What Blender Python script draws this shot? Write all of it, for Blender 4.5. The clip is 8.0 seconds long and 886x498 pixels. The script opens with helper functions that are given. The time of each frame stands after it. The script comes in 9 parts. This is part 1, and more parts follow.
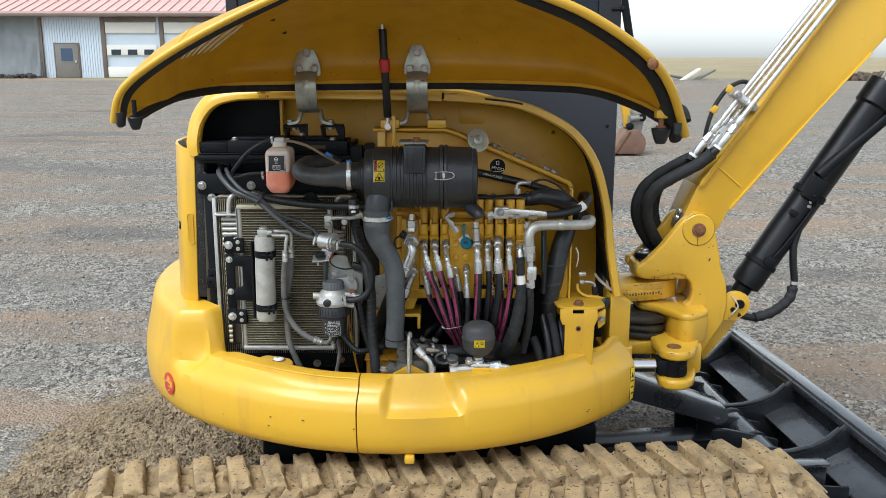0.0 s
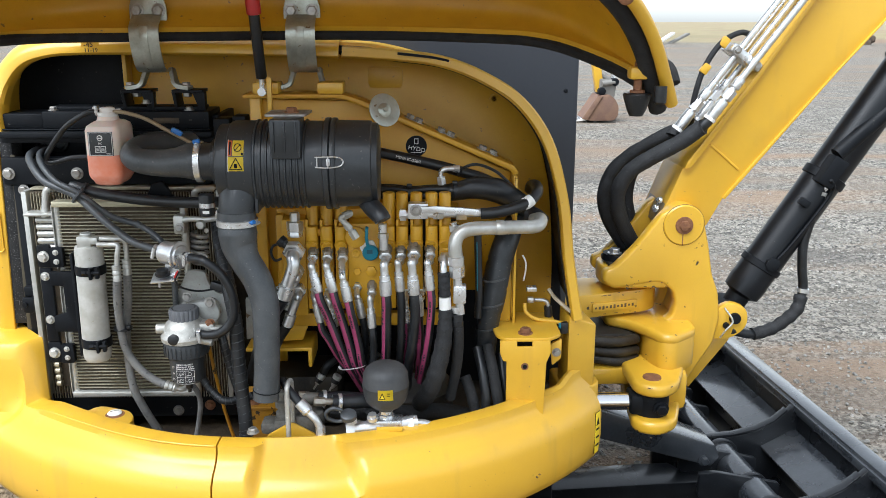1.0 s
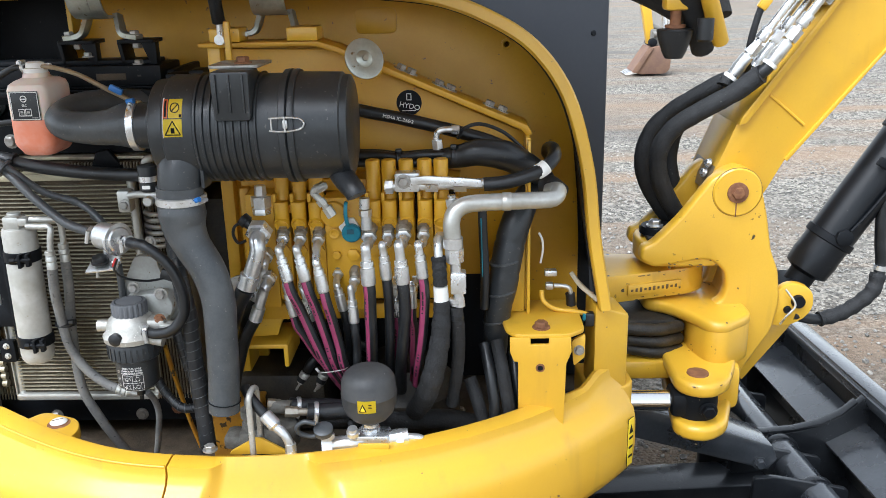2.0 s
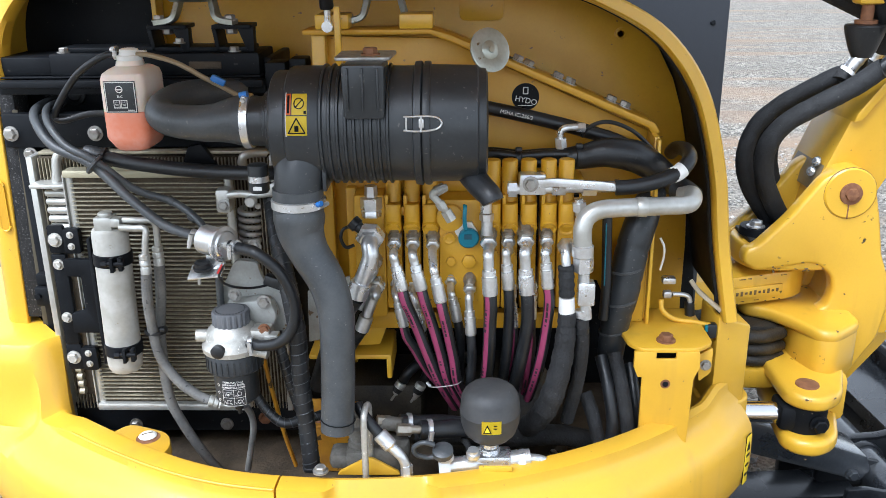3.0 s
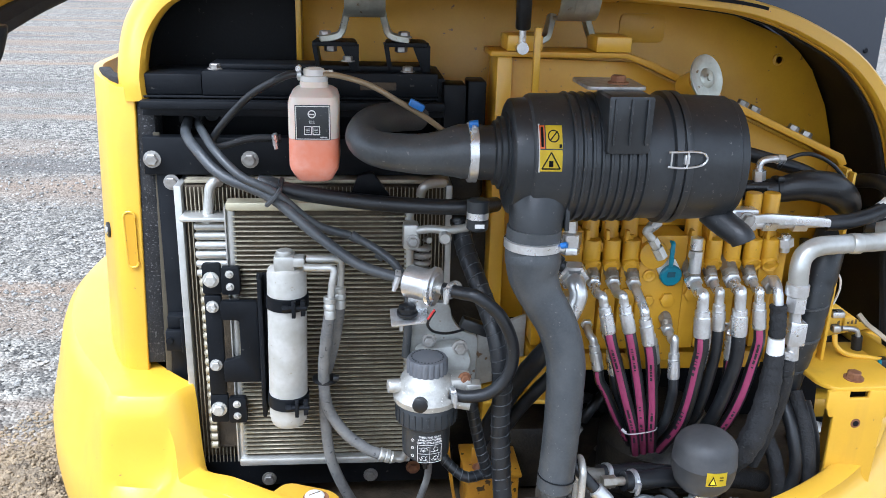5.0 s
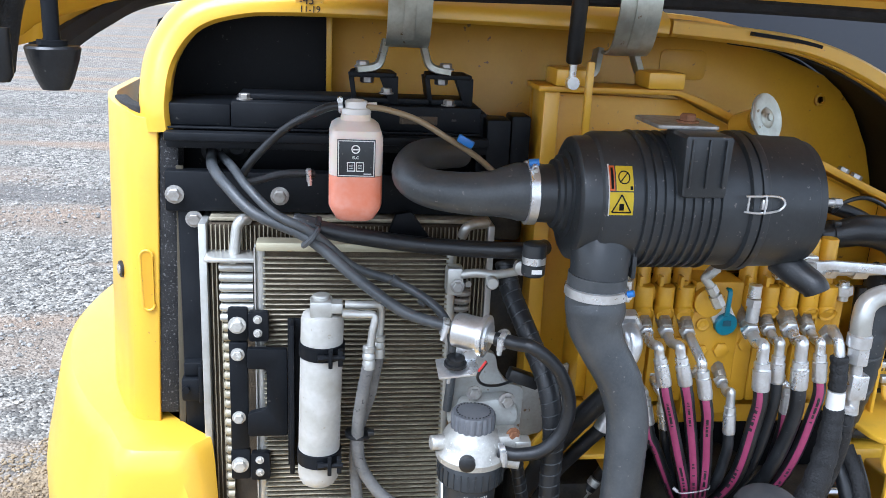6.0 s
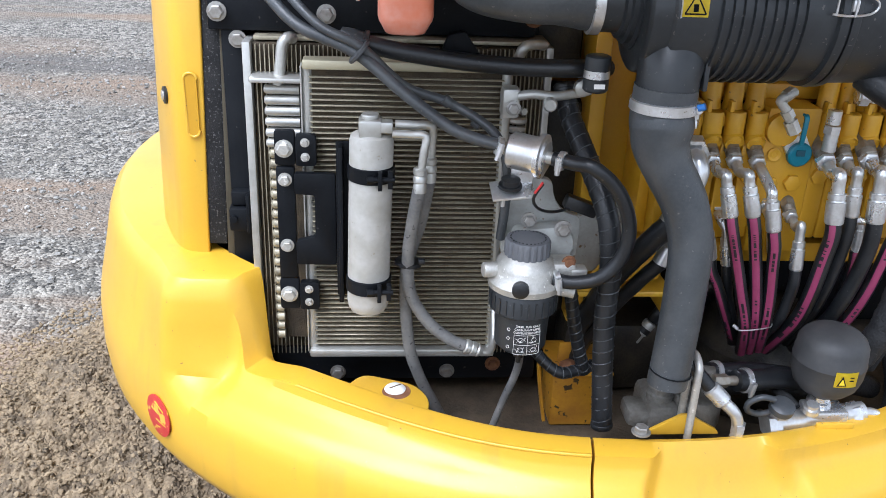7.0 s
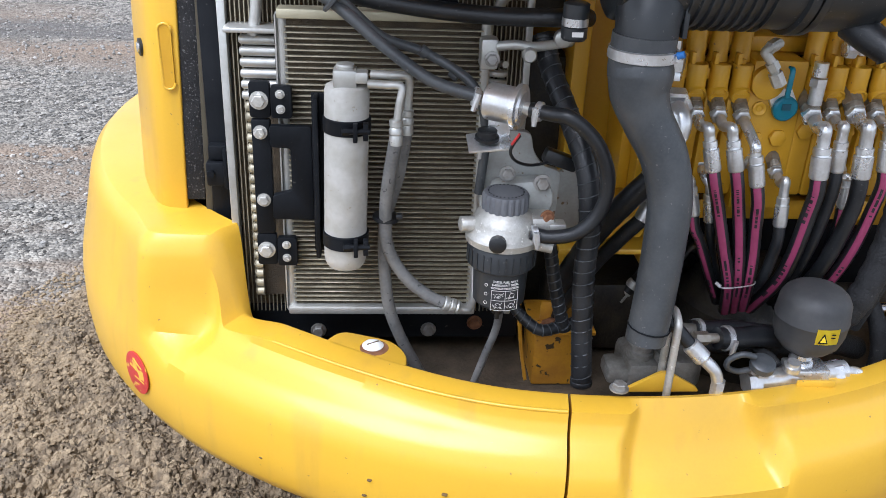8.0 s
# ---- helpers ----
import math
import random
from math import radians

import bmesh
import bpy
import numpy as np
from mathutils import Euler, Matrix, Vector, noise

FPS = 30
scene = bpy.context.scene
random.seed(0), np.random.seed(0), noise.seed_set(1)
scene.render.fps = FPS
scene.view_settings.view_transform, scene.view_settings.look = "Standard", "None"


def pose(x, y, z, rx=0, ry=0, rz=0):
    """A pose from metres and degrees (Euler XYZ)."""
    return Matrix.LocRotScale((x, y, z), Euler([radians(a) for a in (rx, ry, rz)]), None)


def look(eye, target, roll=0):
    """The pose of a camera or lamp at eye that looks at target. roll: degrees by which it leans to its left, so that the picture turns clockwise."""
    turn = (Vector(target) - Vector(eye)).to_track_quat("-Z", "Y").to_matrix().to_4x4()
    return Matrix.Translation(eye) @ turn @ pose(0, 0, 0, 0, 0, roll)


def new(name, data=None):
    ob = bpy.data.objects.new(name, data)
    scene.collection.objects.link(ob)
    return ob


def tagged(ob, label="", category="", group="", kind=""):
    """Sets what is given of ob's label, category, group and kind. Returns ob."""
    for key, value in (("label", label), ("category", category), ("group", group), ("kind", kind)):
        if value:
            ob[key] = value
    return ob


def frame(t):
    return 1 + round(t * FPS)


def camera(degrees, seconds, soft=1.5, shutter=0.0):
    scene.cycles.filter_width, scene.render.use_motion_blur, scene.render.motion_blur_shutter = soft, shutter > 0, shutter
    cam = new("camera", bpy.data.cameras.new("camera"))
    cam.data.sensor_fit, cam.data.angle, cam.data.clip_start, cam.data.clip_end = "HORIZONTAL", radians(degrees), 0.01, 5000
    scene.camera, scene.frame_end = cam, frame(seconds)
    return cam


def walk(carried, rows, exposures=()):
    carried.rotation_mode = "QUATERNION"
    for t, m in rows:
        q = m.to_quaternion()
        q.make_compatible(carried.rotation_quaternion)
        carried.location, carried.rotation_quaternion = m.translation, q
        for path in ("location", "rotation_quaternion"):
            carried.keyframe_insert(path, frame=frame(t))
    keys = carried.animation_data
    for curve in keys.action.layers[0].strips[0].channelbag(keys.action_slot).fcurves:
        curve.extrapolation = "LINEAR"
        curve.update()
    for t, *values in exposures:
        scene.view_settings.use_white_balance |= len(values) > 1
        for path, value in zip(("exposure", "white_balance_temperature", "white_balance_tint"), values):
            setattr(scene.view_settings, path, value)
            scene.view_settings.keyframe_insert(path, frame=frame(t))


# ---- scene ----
cam = camera(54.3, 8.0, soft=0.6)
METRES, EYE, TILT, LEAN, TURN = 2.3, 1.72, -12.6, 0.0, 0.0
ROWS = [
    (0.0, 0.0, 0.0, 0.0, 0.0, 0.0, -0.0),
    (0.5, 0.0076, 0.1385, 0.0242, -1.68, -0.96, -0.03),
    (1.0, 0.0781, 0.3196, 0.045, -1.72, -2.25, 0.3),
    (1.2, 0.1041, 0.3695, 0.0573, 0.64, -4.55, 0.69),
    (2.3, 0.1289, 0.4902, 0.0535, 1.81, -5.27, 0.8),
    (2.5, 0.1112, 0.5018, 0.0599, 1.86, -5.8, 0.59),
    (3.0, 0.0283, 0.5216, 0.0728, 1.41, -6.35, 0.27),
    (3.5, -0.0341, 0.5342, 0.0784, 0.2, -7.29, -0.36),
    (4.0, -0.0452, 0.5382, 0.0798, -0.08, -7.48, -0.64),
    (4.5, -0.0913, 0.5487, 0.0768, -0.48, -8.14, -0.9),
    (5.0, -0.1896, 0.5795, 0.0923, -5.26, -6.07, -0.25),
    (5.2, -0.2197, 0.5905, 0.0985, -6.80, -4.89, -0.67),
    (6.3, -0.2385, 0.6295, 0.0950, -7.40, -3.93, -1.05),
    (6.5, -0.2392, 0.6307, 0.0933, -7.27, -4.74, -1.08),
    (7.0, -0.2377, 0.6439, 0.0532, -4.16, -11.4, -1.22),
    (7.5, -0.2259, 0.6511, 0.0412, -3.85, -13.16, -1.33),
    (8.0, -0.221, 0.6483, 0.0408, -3.9, -13.21, -1.4),
]
walk(cam, [(t, pose(0, 0, EYE, TILT, LEAN, TURN) @ pose(METRES * x, METRES * y, METRES * z, 90 + pitch, roll, yaw)) for t, x, y, z, yaw, pitch, roll in ROWS],
     exposures=((0.0, 0.84, 6050, 5), (1.0, 1.22, 5980, 6), (2.5, 1.49, 5880, 7), (3.5, 1.55, 5680, 8), (4.5, 1.58, 5620, 9), (5.0, 1.58, 5480, 9), (6.5, 1.62, 5430, 10), (7.0, 1.22, 5680, 11), (7.5, 1.08, 5740, 12), (8.0, 1.08, 5740, 12)))


# ---- light: a bright overcast day ----
world = bpy.data.worlds.new("overcast_sky")
scene.world = world
world.use_nodes = True
wn, wl = world.node_tree.nodes, world.node_tree.links
sky = wn.new("ShaderNodeTexSky")
sky.sky_type, sky.sun_disc = "NISHITA", False
sky.sun_elevation, sky.sun_rotation = radians(62), radians(230)
sky.air_density, sky.dust_density, sky.ozone_density = 1.0, 1.0, 1.0
grey = wn.new("ShaderNodeHueSaturation")
grey.inputs["Saturation"].default_value = 0.18
wl.new(sky.outputs["Color"], grey.inputs["Color"])
wl.new(grey.outputs["Color"], wn["Background"].inputs["Color"])
wn["Background"].inputs["Strength"].default_value = 0.12
sun = new("sun", bpy.data.lights.new("sun", "SUN"))
sun.data.energy, sun.data.angle, sun.data.color = 2.1, radians(45), (1.0, 0.985, 1.0)
sun.matrix_basis = look((-4.6, -2.6, 10.5), (0, 2.5, 0))


# ---- materials ----
def material(name, base, rough=0.5, metal=0.0, second=None, amount=0.35, scale=8.0, fine=120.0, bump=0.08, coat=0.0,
             specks=None, speck_scale=60.0, speck_cut=0.66, rough_var=0.15, spec=0.5, grime=None):
    """A surface with grain at two scales: broad drifts into a second colour, fine relief, and specks of dirt."""
    m = bpy.data.materials.new(name)
    m.use_nodes = True
    n, l = m.node_tree.nodes, m.node_tree.links
    b = n["Principled BSDF"]
    geo = n.new("ShaderNodeNewGeometry")

    def grain(s, detail=4.0):
        t = n.new("ShaderNodeTexNoise")
        t.inputs["Scale"].default_value, t.inputs["Detail"].default_value = s, detail
        l.new(geo.outputs["Position"], t.inputs["Vector"])
        return t

    def ramp(src, lo, hi):
        r = n.new("ShaderNodeMapRange")
        r.inputs["From Min"].default_value, r.inputs["From Max"].default_value = lo, hi
        l.new(src, r.inputs["Value"])
        return r.outputs["Result"]

    def mix(fac, a, c):
        x = n.new("ShaderNodeMix")
        x.data_type = "RGBA"
        l.new(fac, x.inputs["Factor"])
        for v, k in ((a, 6), (c, 7)):
            if isinstance(v, tuple):
                x.inputs[k].default_value = (*v, 1)
            else:
                l.new(v, x.inputs[k])
        return x.outputs[2]

    broad, small = grain(scale), grain(fine, 6.0)
    second = second or tuple(0.75 * v for v in base)
    f = n.new("ShaderNodeMath")
    f.operation = "MULTIPLY"
    l.new(ramp(broad.outputs["Fac"], 0.42, 0.72), f.inputs[0])
    f.inputs[1].default_value = amount
    colour = mix(f.outputs[0], base, second)
    g2 = n.new("ShaderNodeMath")
    g2.operation = "MULTIPLY"
    l.new(ramp(small.outputs["Fac"], 0.4, 0.8), g2.inputs[0])
    g2.inputs[1].default_value = amount * 0.5
    colour = mix(g2.outputs[0], colour, second)
    if specks:
        sp = grain(speck_scale, 3.0)
        colour = mix(ramp(sp.outputs["Fac"], speck_cut, speck_cut + 0.04), colour, specks)
    if grime:
        # faint runs of dirt drawn downwards, and rubbed patches
        mp = n.new("ShaderNodeMapping")
        mp.inputs["Scale"].default_value = (22, 22, 2.2)
        l.new(geo.outputs["Position"], mp.inputs["Vector"])
        run = n.new("ShaderNodeTexNoise")
        run.inputs["Scale"].default_value, run.inputs["Detail"].default_value = 1.0, 6.0
        l.new(mp.outputs[0], run.inputs["Vector"])
        rub = grain(3.2, 8.0)
        for src, lo, hi, k in ((run.outputs["Fac"], 0.60, 0.82, 0.35), (rub.outputs["Fac"], 0.56, 0.74, 0.28)):
            w = n.new("ShaderNodeMath")
            w.operation = "MULTIPLY"
            l.new(ramp(src, lo, hi), w.inputs[0])
            w.inputs[1].default_value = k
            colour = mix(w.outputs[0], colour, grime)
    l.new(colour, b.inputs["Base Color"])
    rr = n.new("ShaderNodeMapRange")
    rr.inputs["To Min"].default_value, rr.inputs["To Max"].default_value = max(rough - rough_var, 0.05), min(rough + rough_var, 1)
    l.new(broad.outputs["Fac"], rr.inputs["Value"])
    l.new(rr.outputs["Result"], b.inputs["Roughness"])
    b.inputs["Metallic"].default_value = metal
    b.inputs["Specular IOR Level"].default_value = spec
    b.inputs["Coat Weight"].default_value = coat
    b.inputs["Coat Roughness"].default_value = 0.15
    bp = n.new("ShaderNodeBump")
    bp.inputs["Strength"].default_value, bp.inputs["Distance"].default_value = bump, 0.002
    l.new(small.outputs["Fac"], bp.inputs["Height"])
    l.new(bp.outputs["Normal"], b.inputs["Normal"])
    return m


GREASY = material("greasy_yellow_paint", (0.69, 0.404, 0.030), 0.36, second=(0.60, 0.335, 0.024), amount=0.45, scale=6, fine=220, bump=0.05,
                  coat=0.4, specks=(0.035, 0.026, 0.016), speck_scale=34, speck_cut=0.69, grime=(0.20, 0.125, 0.04))
YELLOW = material("yellow_paint", (0.69, 0.404, 0.030), 0.36, second=(0.61, 0.338, 0.024), amount=0.45, scale=5, fine=220, bump=0.04,
                  coat=0.22, specks=(0.26, 0.17, 0.06), speck_scale=120, speck_cut=0.73, grime=(0.36, 0.225, 0.055))
RUSTY_YELLOW = material("rust_streaked_orange_yellow", (0.55, 0.27, 0.018), 0.45, second=(0.34, 0.15, 0.02), amount=0.8, scale=20, fine=180, bump=0.15, specks=(0.05, 0.03, 0.015), speck_scale=60, speck_cut=0.63)
# Own ochre of the valves; shaded copy of the yellow on hood and walls.
VALVE_SHADE_YELLOW = material("ochre_valve_and_shaded_yellow", (0.59, 0.318, 0.013), 0.42, second=(0.48, 0.245, 0.011), amount=0.5, scale=14, fine=220, bump=0.08, specks=(0.22, 0.13, 0.04), speck_scale=70, speck_cut=0.70)
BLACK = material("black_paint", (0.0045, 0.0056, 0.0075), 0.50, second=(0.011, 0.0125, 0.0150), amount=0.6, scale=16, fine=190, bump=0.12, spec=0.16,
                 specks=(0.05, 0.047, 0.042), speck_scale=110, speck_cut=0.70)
GLOSS = material("gloss_black_paint", (0.0035, 0.0045, 0.0065), 0.36, second=(0.008, 0.0095, 0.012), amount=0.5, scale=14, bump=0.05, spec=0.3, specks=(0.05, 0.05, 0.05), speck_scale=120, speck_cut=0.72)
NAVY = material("dark_cab_panel", (0.016, 0.019, 0.026), 0.5, second=(0.03, 0.032, 0.037), amount=0.4, scale=4, bump=0.03,
                specks=(0.08, 0.08, 0.08), speck_scale=70, speck_cut=0.76)
PLASTIC = material("black_plastic", (0.016, 0.0185, 0.0210), 0.38, second=(0.034, 0.038, 0.042), amount=0.6, scale=12, bump=0.16, spec=0.5,
                   specks=(0.09, 0.085, 0.08), speck_scale=170, speck_cut=0.67)
RUBBER = material("black_rubber", (0.007, 0.008, 0.0095), 0.38, second=(0.021, 0.023, 0.026), amount=0.7, scale=22, fine=300, bump=0.2, spec=0.5,
                  specks=(0.06, 0.058, 0.055), speck_scale=190, speck_cut=0.69)
DUSTY = material("dusty_hose_rubber", (0.038, 0.043, 0.048), 0.42, second=(0.080, 0.084, 0.086), amount=0.7, scale=18, fine=240, bump=0.2,
                 spec=0.55, specks=(0.13, 0.125, 0.12), speck_scale=160, speck_cut=0.68)
FOAM = material("foam_seal", (0.007, 0.007, 0.008), 0.95, second=(0.03, 0.03, 0.03), amount=0.6, scale=40, fine=500, bump=0.6)
# pale specks paint the dotted glints on the foam
EDGE_FOAM = material("glint_specked_foam_edge", (0.007, 0.007, 0.008), 0.95, second=(0.03, 0.03, 0.03), amount=0.6, scale=40, fine=500, bump=0.8, specks=(0.10, 0.10, 0.10), speck_scale=260, speck_cut=0.60)
SLEEVE = material("woven_sleeve", (0.008, 0.0085, 0.0095), 0.75, second=(0.026, 0.027, 0.029), amount=0.8, scale=45, fine=260, bump=1.0, specks=(0.07, 0.068, 0.065), speck_scale=150, speck_cut=0.69)
STEEL = material("zinc_plated_steel", (0.75, 0.765, 0.78), 0.30, metal=0.8, second=(0.42, 0.40, 0.36), amount=0.6, scale=34, fine=260, bump=0.08, specks=(0.30, 0.27, 0.22), speck_scale=120, speck_cut=0.71)
STUD = material("oily_steel_stud", (0.36, 0.33, 0.28), 0.42, metal=0.7, second=(0.20, 0.16, 0.11), amount=0.8, scale=60, bump=0.1)
WORN = material("worn_paint_grime", (0.085, 0.055, 0.025), 0.7, second=(0.20, 0.12, 0.035), amount=0.8, scale=70, bump=0.3)
CAST = material("cast_aluminium", (0.60, 0.59, 0.55), 0.55, metal=0.75, second=(0.30, 0.29, 0.26), amount=0.7, scale=35, fine=300, bump=0.25,
                specks=(0.75, 0.74, 0.7), speck_scale=150, speck_cut=0.64)
HINGE_ZINC = material("dull_greenish_zinc", (0.46, 0.48, 0.43), 0.36, metal=0.7, second=(0.28, 0.28, 0.23), amount=0.8, scale=26, fine=180, bump=0.12, specks=(0.17, 0.12, 0.06), speck_scale=60, speck_cut=0.68)
ALU = material("dull_aluminium", (0.56, 0.56, 0.53), 0.40, metal=0.65, second=(0.38, 0.37, 0.33), amount=0.7, scale=25, bump=0.08)
DRIER = material("chalky_aluminium", (0.50, 0.49, 0.455), 0.6, metal=0.25, second=(0.36, 0.34, 0.29), amount=0.8, scale=26, bump=0.06,
                 specks=(0.33, 0.30, 0.24), speck_scale=120, speck_cut=0.70)
TUBE = material("condenser_tube_metal", (0.44, 0.40, 0.29), 0.45, metal=0.45, second=(0.17, 0.15, 0.11), amount=0.7, scale=30, bump=0.08)
FIN = material("dark_cooling_fins", (0.050, 0.038, 0.024), 0.85, metal=0.1, second=(0.13, 0.098, 0.058), amount=0.7, scale=30, fine=900, bump=0.9)
LIGHT_HOSE = material("grey_hose_rubber", (0.12, 0.12, 0.118), 0.6, second=(0.24, 0.235, 0.22), amount=0.8, scale=24, fine=240, bump=0.2, specks=(0.05, 0.05, 0.05), speck_scale=130, speck_cut=0.66)
PINK = material("magenta_hose_band", (0.27, 0.040, 0.105), 0.5, second=(0.17, 0.022, 0.062), amount=0.5, scale=30, bump=0.05)
RUST = material("rusty_steel", (0.16, 0.065, 0.03), 0.75, second=(0.30, 0.14, 0.06), amount=0.7, scale=60, bump=0.4)
WHITE = material("white_print", (0.78, 0.77, 0.74), 0.5, second=(0.6, 0.58, 0.55), amount=0.3, scale=40, bump=0.02)
LABEL_YELLOW = material("yellow_sticker", (0.85, 0.62, 0.02), 0.4, second=(0.7, 0.5, 0.03), amount=0.3, scale=50, bump=0.02)
TORN = material("torn_red_sticker", (0.50, 0.035, 0.03), 0.45, second=(0.40, 0.04, 0.03), amount=0.4, scale=50, bump=0.05, specks=(0.66, 0.39, 0.05), speck_scale=38, speck_cut=0.565)
RED = material("red_sticker", (0.55, 0.03, 0.03), 0.4, second=(0.40, 0.04, 0.03), amount=0.4, scale=50, bump=0.02)
ORANGE = material("orange_sticker", (0.80, 0.16, 0.02), 0.4, amount=0.2, bump=0.02)
TEAL = material("teal_plastic", (0.005, 0.17, 0.24), 0.4, second=(0.004, 0.10, 0.15), amount=0.4, scale=60, bump=0.03)
BLUE = material("blue_plastic", (0.03, 0.16, 0.48), 0.4, amount=0.3, scale=60, bump=0.03)
LIGHTBLUE = material("pale_blue_siding", (0.62, 0.70, 0.78), 0.6, second=(0.50, 0.58, 0.66), amount=0.4, scale=0.5, fine=6, bump=0.05)
CHALK = material("white_garage_door", (0.78, 0.77, 0.72), 0.6, second=(0.62, 0.61, 0.56), amount=0.4, scale=0.6, fine=8, bump=0.05)
ROOFING = material("pale_red_metal_roof", (0.62, 0.40, 0.36), 0.55, second=(0.50, 0.31, 0.28), amount=0.5, scale=0.7, fine=5, bump=0.1)
BROWN = material("brown_trim", (0.16, 0.125, 0.10), 0.6, second=(0.10, 0.08, 0.06), amount=0.5, scale=1, bump=0.05)
TARP = material("grey_tarpaulin", (0.42, 0.45, 0.46), 0.6, second=(0.30, 0.33, 0.34), amount=0.6, scale=0.8, fine=3, bump=0.4)
DOORGREY = material("grey_brown_door", (0.20, 0.19, 0.17), 0.5, second=(0.14, 0.13, 0.12), amount=0.4, scale=2, bump=0.03)
PANE = material("window_pane", (0.02, 0.03, 0.045), 0.08, second=(0.03, 0.05, 0.07), amount=0.4, scale=2, bump=0.0, rough_var=0.03)
TRACKMUD = material("mud_caked_rubber", (0.37, 0.265, 0.135), 0.9, second=(0.15, 0.108, 0.064), amount=0.8, scale=17, fine=130, bump=1.0,
                    specks=(0.075, 0.06, 0.045), speck_scale=70, speck_cut=0.62)
OILY = material("oily_dirt", (0.009, 0.008, 0.0065), 0.55, second=(0.055, 0.043, 0.027), amount=0.7, scale=25, fine=200, bump=0.6)
BOLTGREY = material("weathered_bolt_zinc", (0.42, 0.41, 0.39), 0.45, metal=0.7, second=(0.24, 0.22, 0.19), amount=0.8, scale=60, bump=0.1)
GREYPAINT = material("dirty_grey_bracket_paint", (0.40, 0.41, 0.39), 0.5, metal=0.15, second=(0.27, 0.26, 0.23), amount=0.8, scale=24, fine=200, bump=0.15, specks=(0.17, 0.11, 0.06), speck_scale=55, speck_cut=0.66)
DIRT = material("brown_caked_dirt", (0.052, 0.038, 0.024), 0.8, second=(0.12, 0.09, 0.058), amount=0.8, scale=22, fine=160, bump=0.9)
# One black blade paint in two tones: paler for sky sheen, blacker for shade.
BLADESHEEN = material("wet_black_blade_sheen", (0.022, 0.025, 0.030), 0.28, second=(0.065, 0.072, 0.081), amount=0.6, scale=9, fine=120, bump=0.22,
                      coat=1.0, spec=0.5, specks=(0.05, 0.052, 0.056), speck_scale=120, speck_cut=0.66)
BLADESHADE = material("shaded_black_blade_paint", (0.008, 0.009, 0.011), 0.30, second=(0.022, 0.025, 0.029), amount=0.6, scale=9, fine=120, bump=0.2, coat=0.3, spec=0.4, specks=(0.05, 0.052, 0.056), speck_scale=120, speck_cut=0.68)
STICK = material("clear_brown_line", (0.28, 0.21, 0.12), 0.35, second=(0.2, 0.15, 0.09), amount=0.4, scale=30, bump=0.02)


def plastic_bottle():
    m = bpy.data.materials.new("translucent_bottle")
    m.use_nodes = True
    n, l = m.node_tree.nodes, m.node_tree.links
    b = n["Principled BSDF"]
    geo = n.new("ShaderNodeNewGeometry")
    t = n.new("ShaderNodeTexNoise")
    t.inputs["Scale"].default_value = 30
    l.new(geo.outputs["Position"], t.inputs["Vector"])
    r = n.new("ShaderNodeValToRGB")
    r.color_ramp.elements[0].color, r.color_ramp.elements[1].color = (0.80, 0.66, 0.56, 1), (0.88, 0.78, 0.69, 1)
    l.new(t.outputs["Fac"], r.inputs["Fac"])
    l.new(r.outputs["Color"], b.inputs["Base Color"])
    b.inputs["Roughness"].default_value = 0.38
    b.inputs["Subsurface Weight"].default_value = 0.3
    b.inputs["Subsurface Radius"].default_value = (0.02, 0.008, 0.005)
    return m


BOTTLE = plastic_bottle()
# the drift from pink to orange paints backlight coming through the plastic
COOLANT = material("orange_red_coolant", (0.86, 0.37, 0.27), 0.33, second=(0.84, 0.20, 0.07), amount=0.9, scale=14, bump=0.02)


# ---- mesh helpers ----
ORG = {}


def V(*a):
    return Vector(a[0]) if len(a) == 1 else Vector(a)


def thing(name, label, category, at, group=""):
    """A thing made of parts: an empty at its base."""
    ob = new(name)
    ob.empty_display_size = 0.05
    ob.location = at
    ORG[ob.name] = V(at)
    return tagged(ob, label, category, group)


def shade(me, smooth):
    """Smooth shading, but for the faces that the helpers marked as flat (marked by their smooth flag, which is turned round here)."""
    flags = np.zeros(len(me.polygons), dtype=bool)
    me.polygons.foreach_get("use_smooth", flags)
    me.polygons.foreach_set("use_smooth", ~flags)
    me.set_sharp_from_angle(angle=radians(smooth))


def part(name, bm, mat, parent=None, label="", smooth=38, origin=None):
    """Links a bmesh, given in world metres, as one mesh object under its thing or part."""
    bmesh.ops.recalc_face_normals(bm, faces=bm.faces)
    me = bpy.data.meshes.new(name)
    bm.to_mesh(me)
    bm.free()
    co = np.empty(len(me.vertices) * 3)
    me.vertices.foreach_get("co", co)
    co = co.reshape(-1, 3)
    lo, hi = co.min(0), co.max(0)
    o = V(origin) if origin else V((lo[0] + hi[0]) / 2, (lo[1] + hi[1]) / 2, lo[2])
    me.transform(Matrix.Translation(-o))
    shade(me, smooth)
    for m in (mat if isinstance(mat, (list, tuple)) else [mat]):
        me.materials.append(m)
    ob = new(name, me)
    ORG[ob.name] = o
    ob.location = o - (ORG[parent.name] if parent else V(0, 0, 0))
    ob.parent = parent
    return tagged(ob, label)


def solo(name, bm, mat, label, category, group="", kind="", smooth=38):
    return tagged(part(name, bm, mat, smooth=smooth), label, category, group, kind)


def piece(name, me, parent, m, label=""):
    """One more object on a shared mesh, at the world pose m."""
    ob = new(name, me)
    ob.parent = parent
    ob.matrix_basis = Matrix.Translation(-ORG[parent.name]) @ m
    ORG[ob.name] = m.translation.copy()
    return tagged(ob, label)


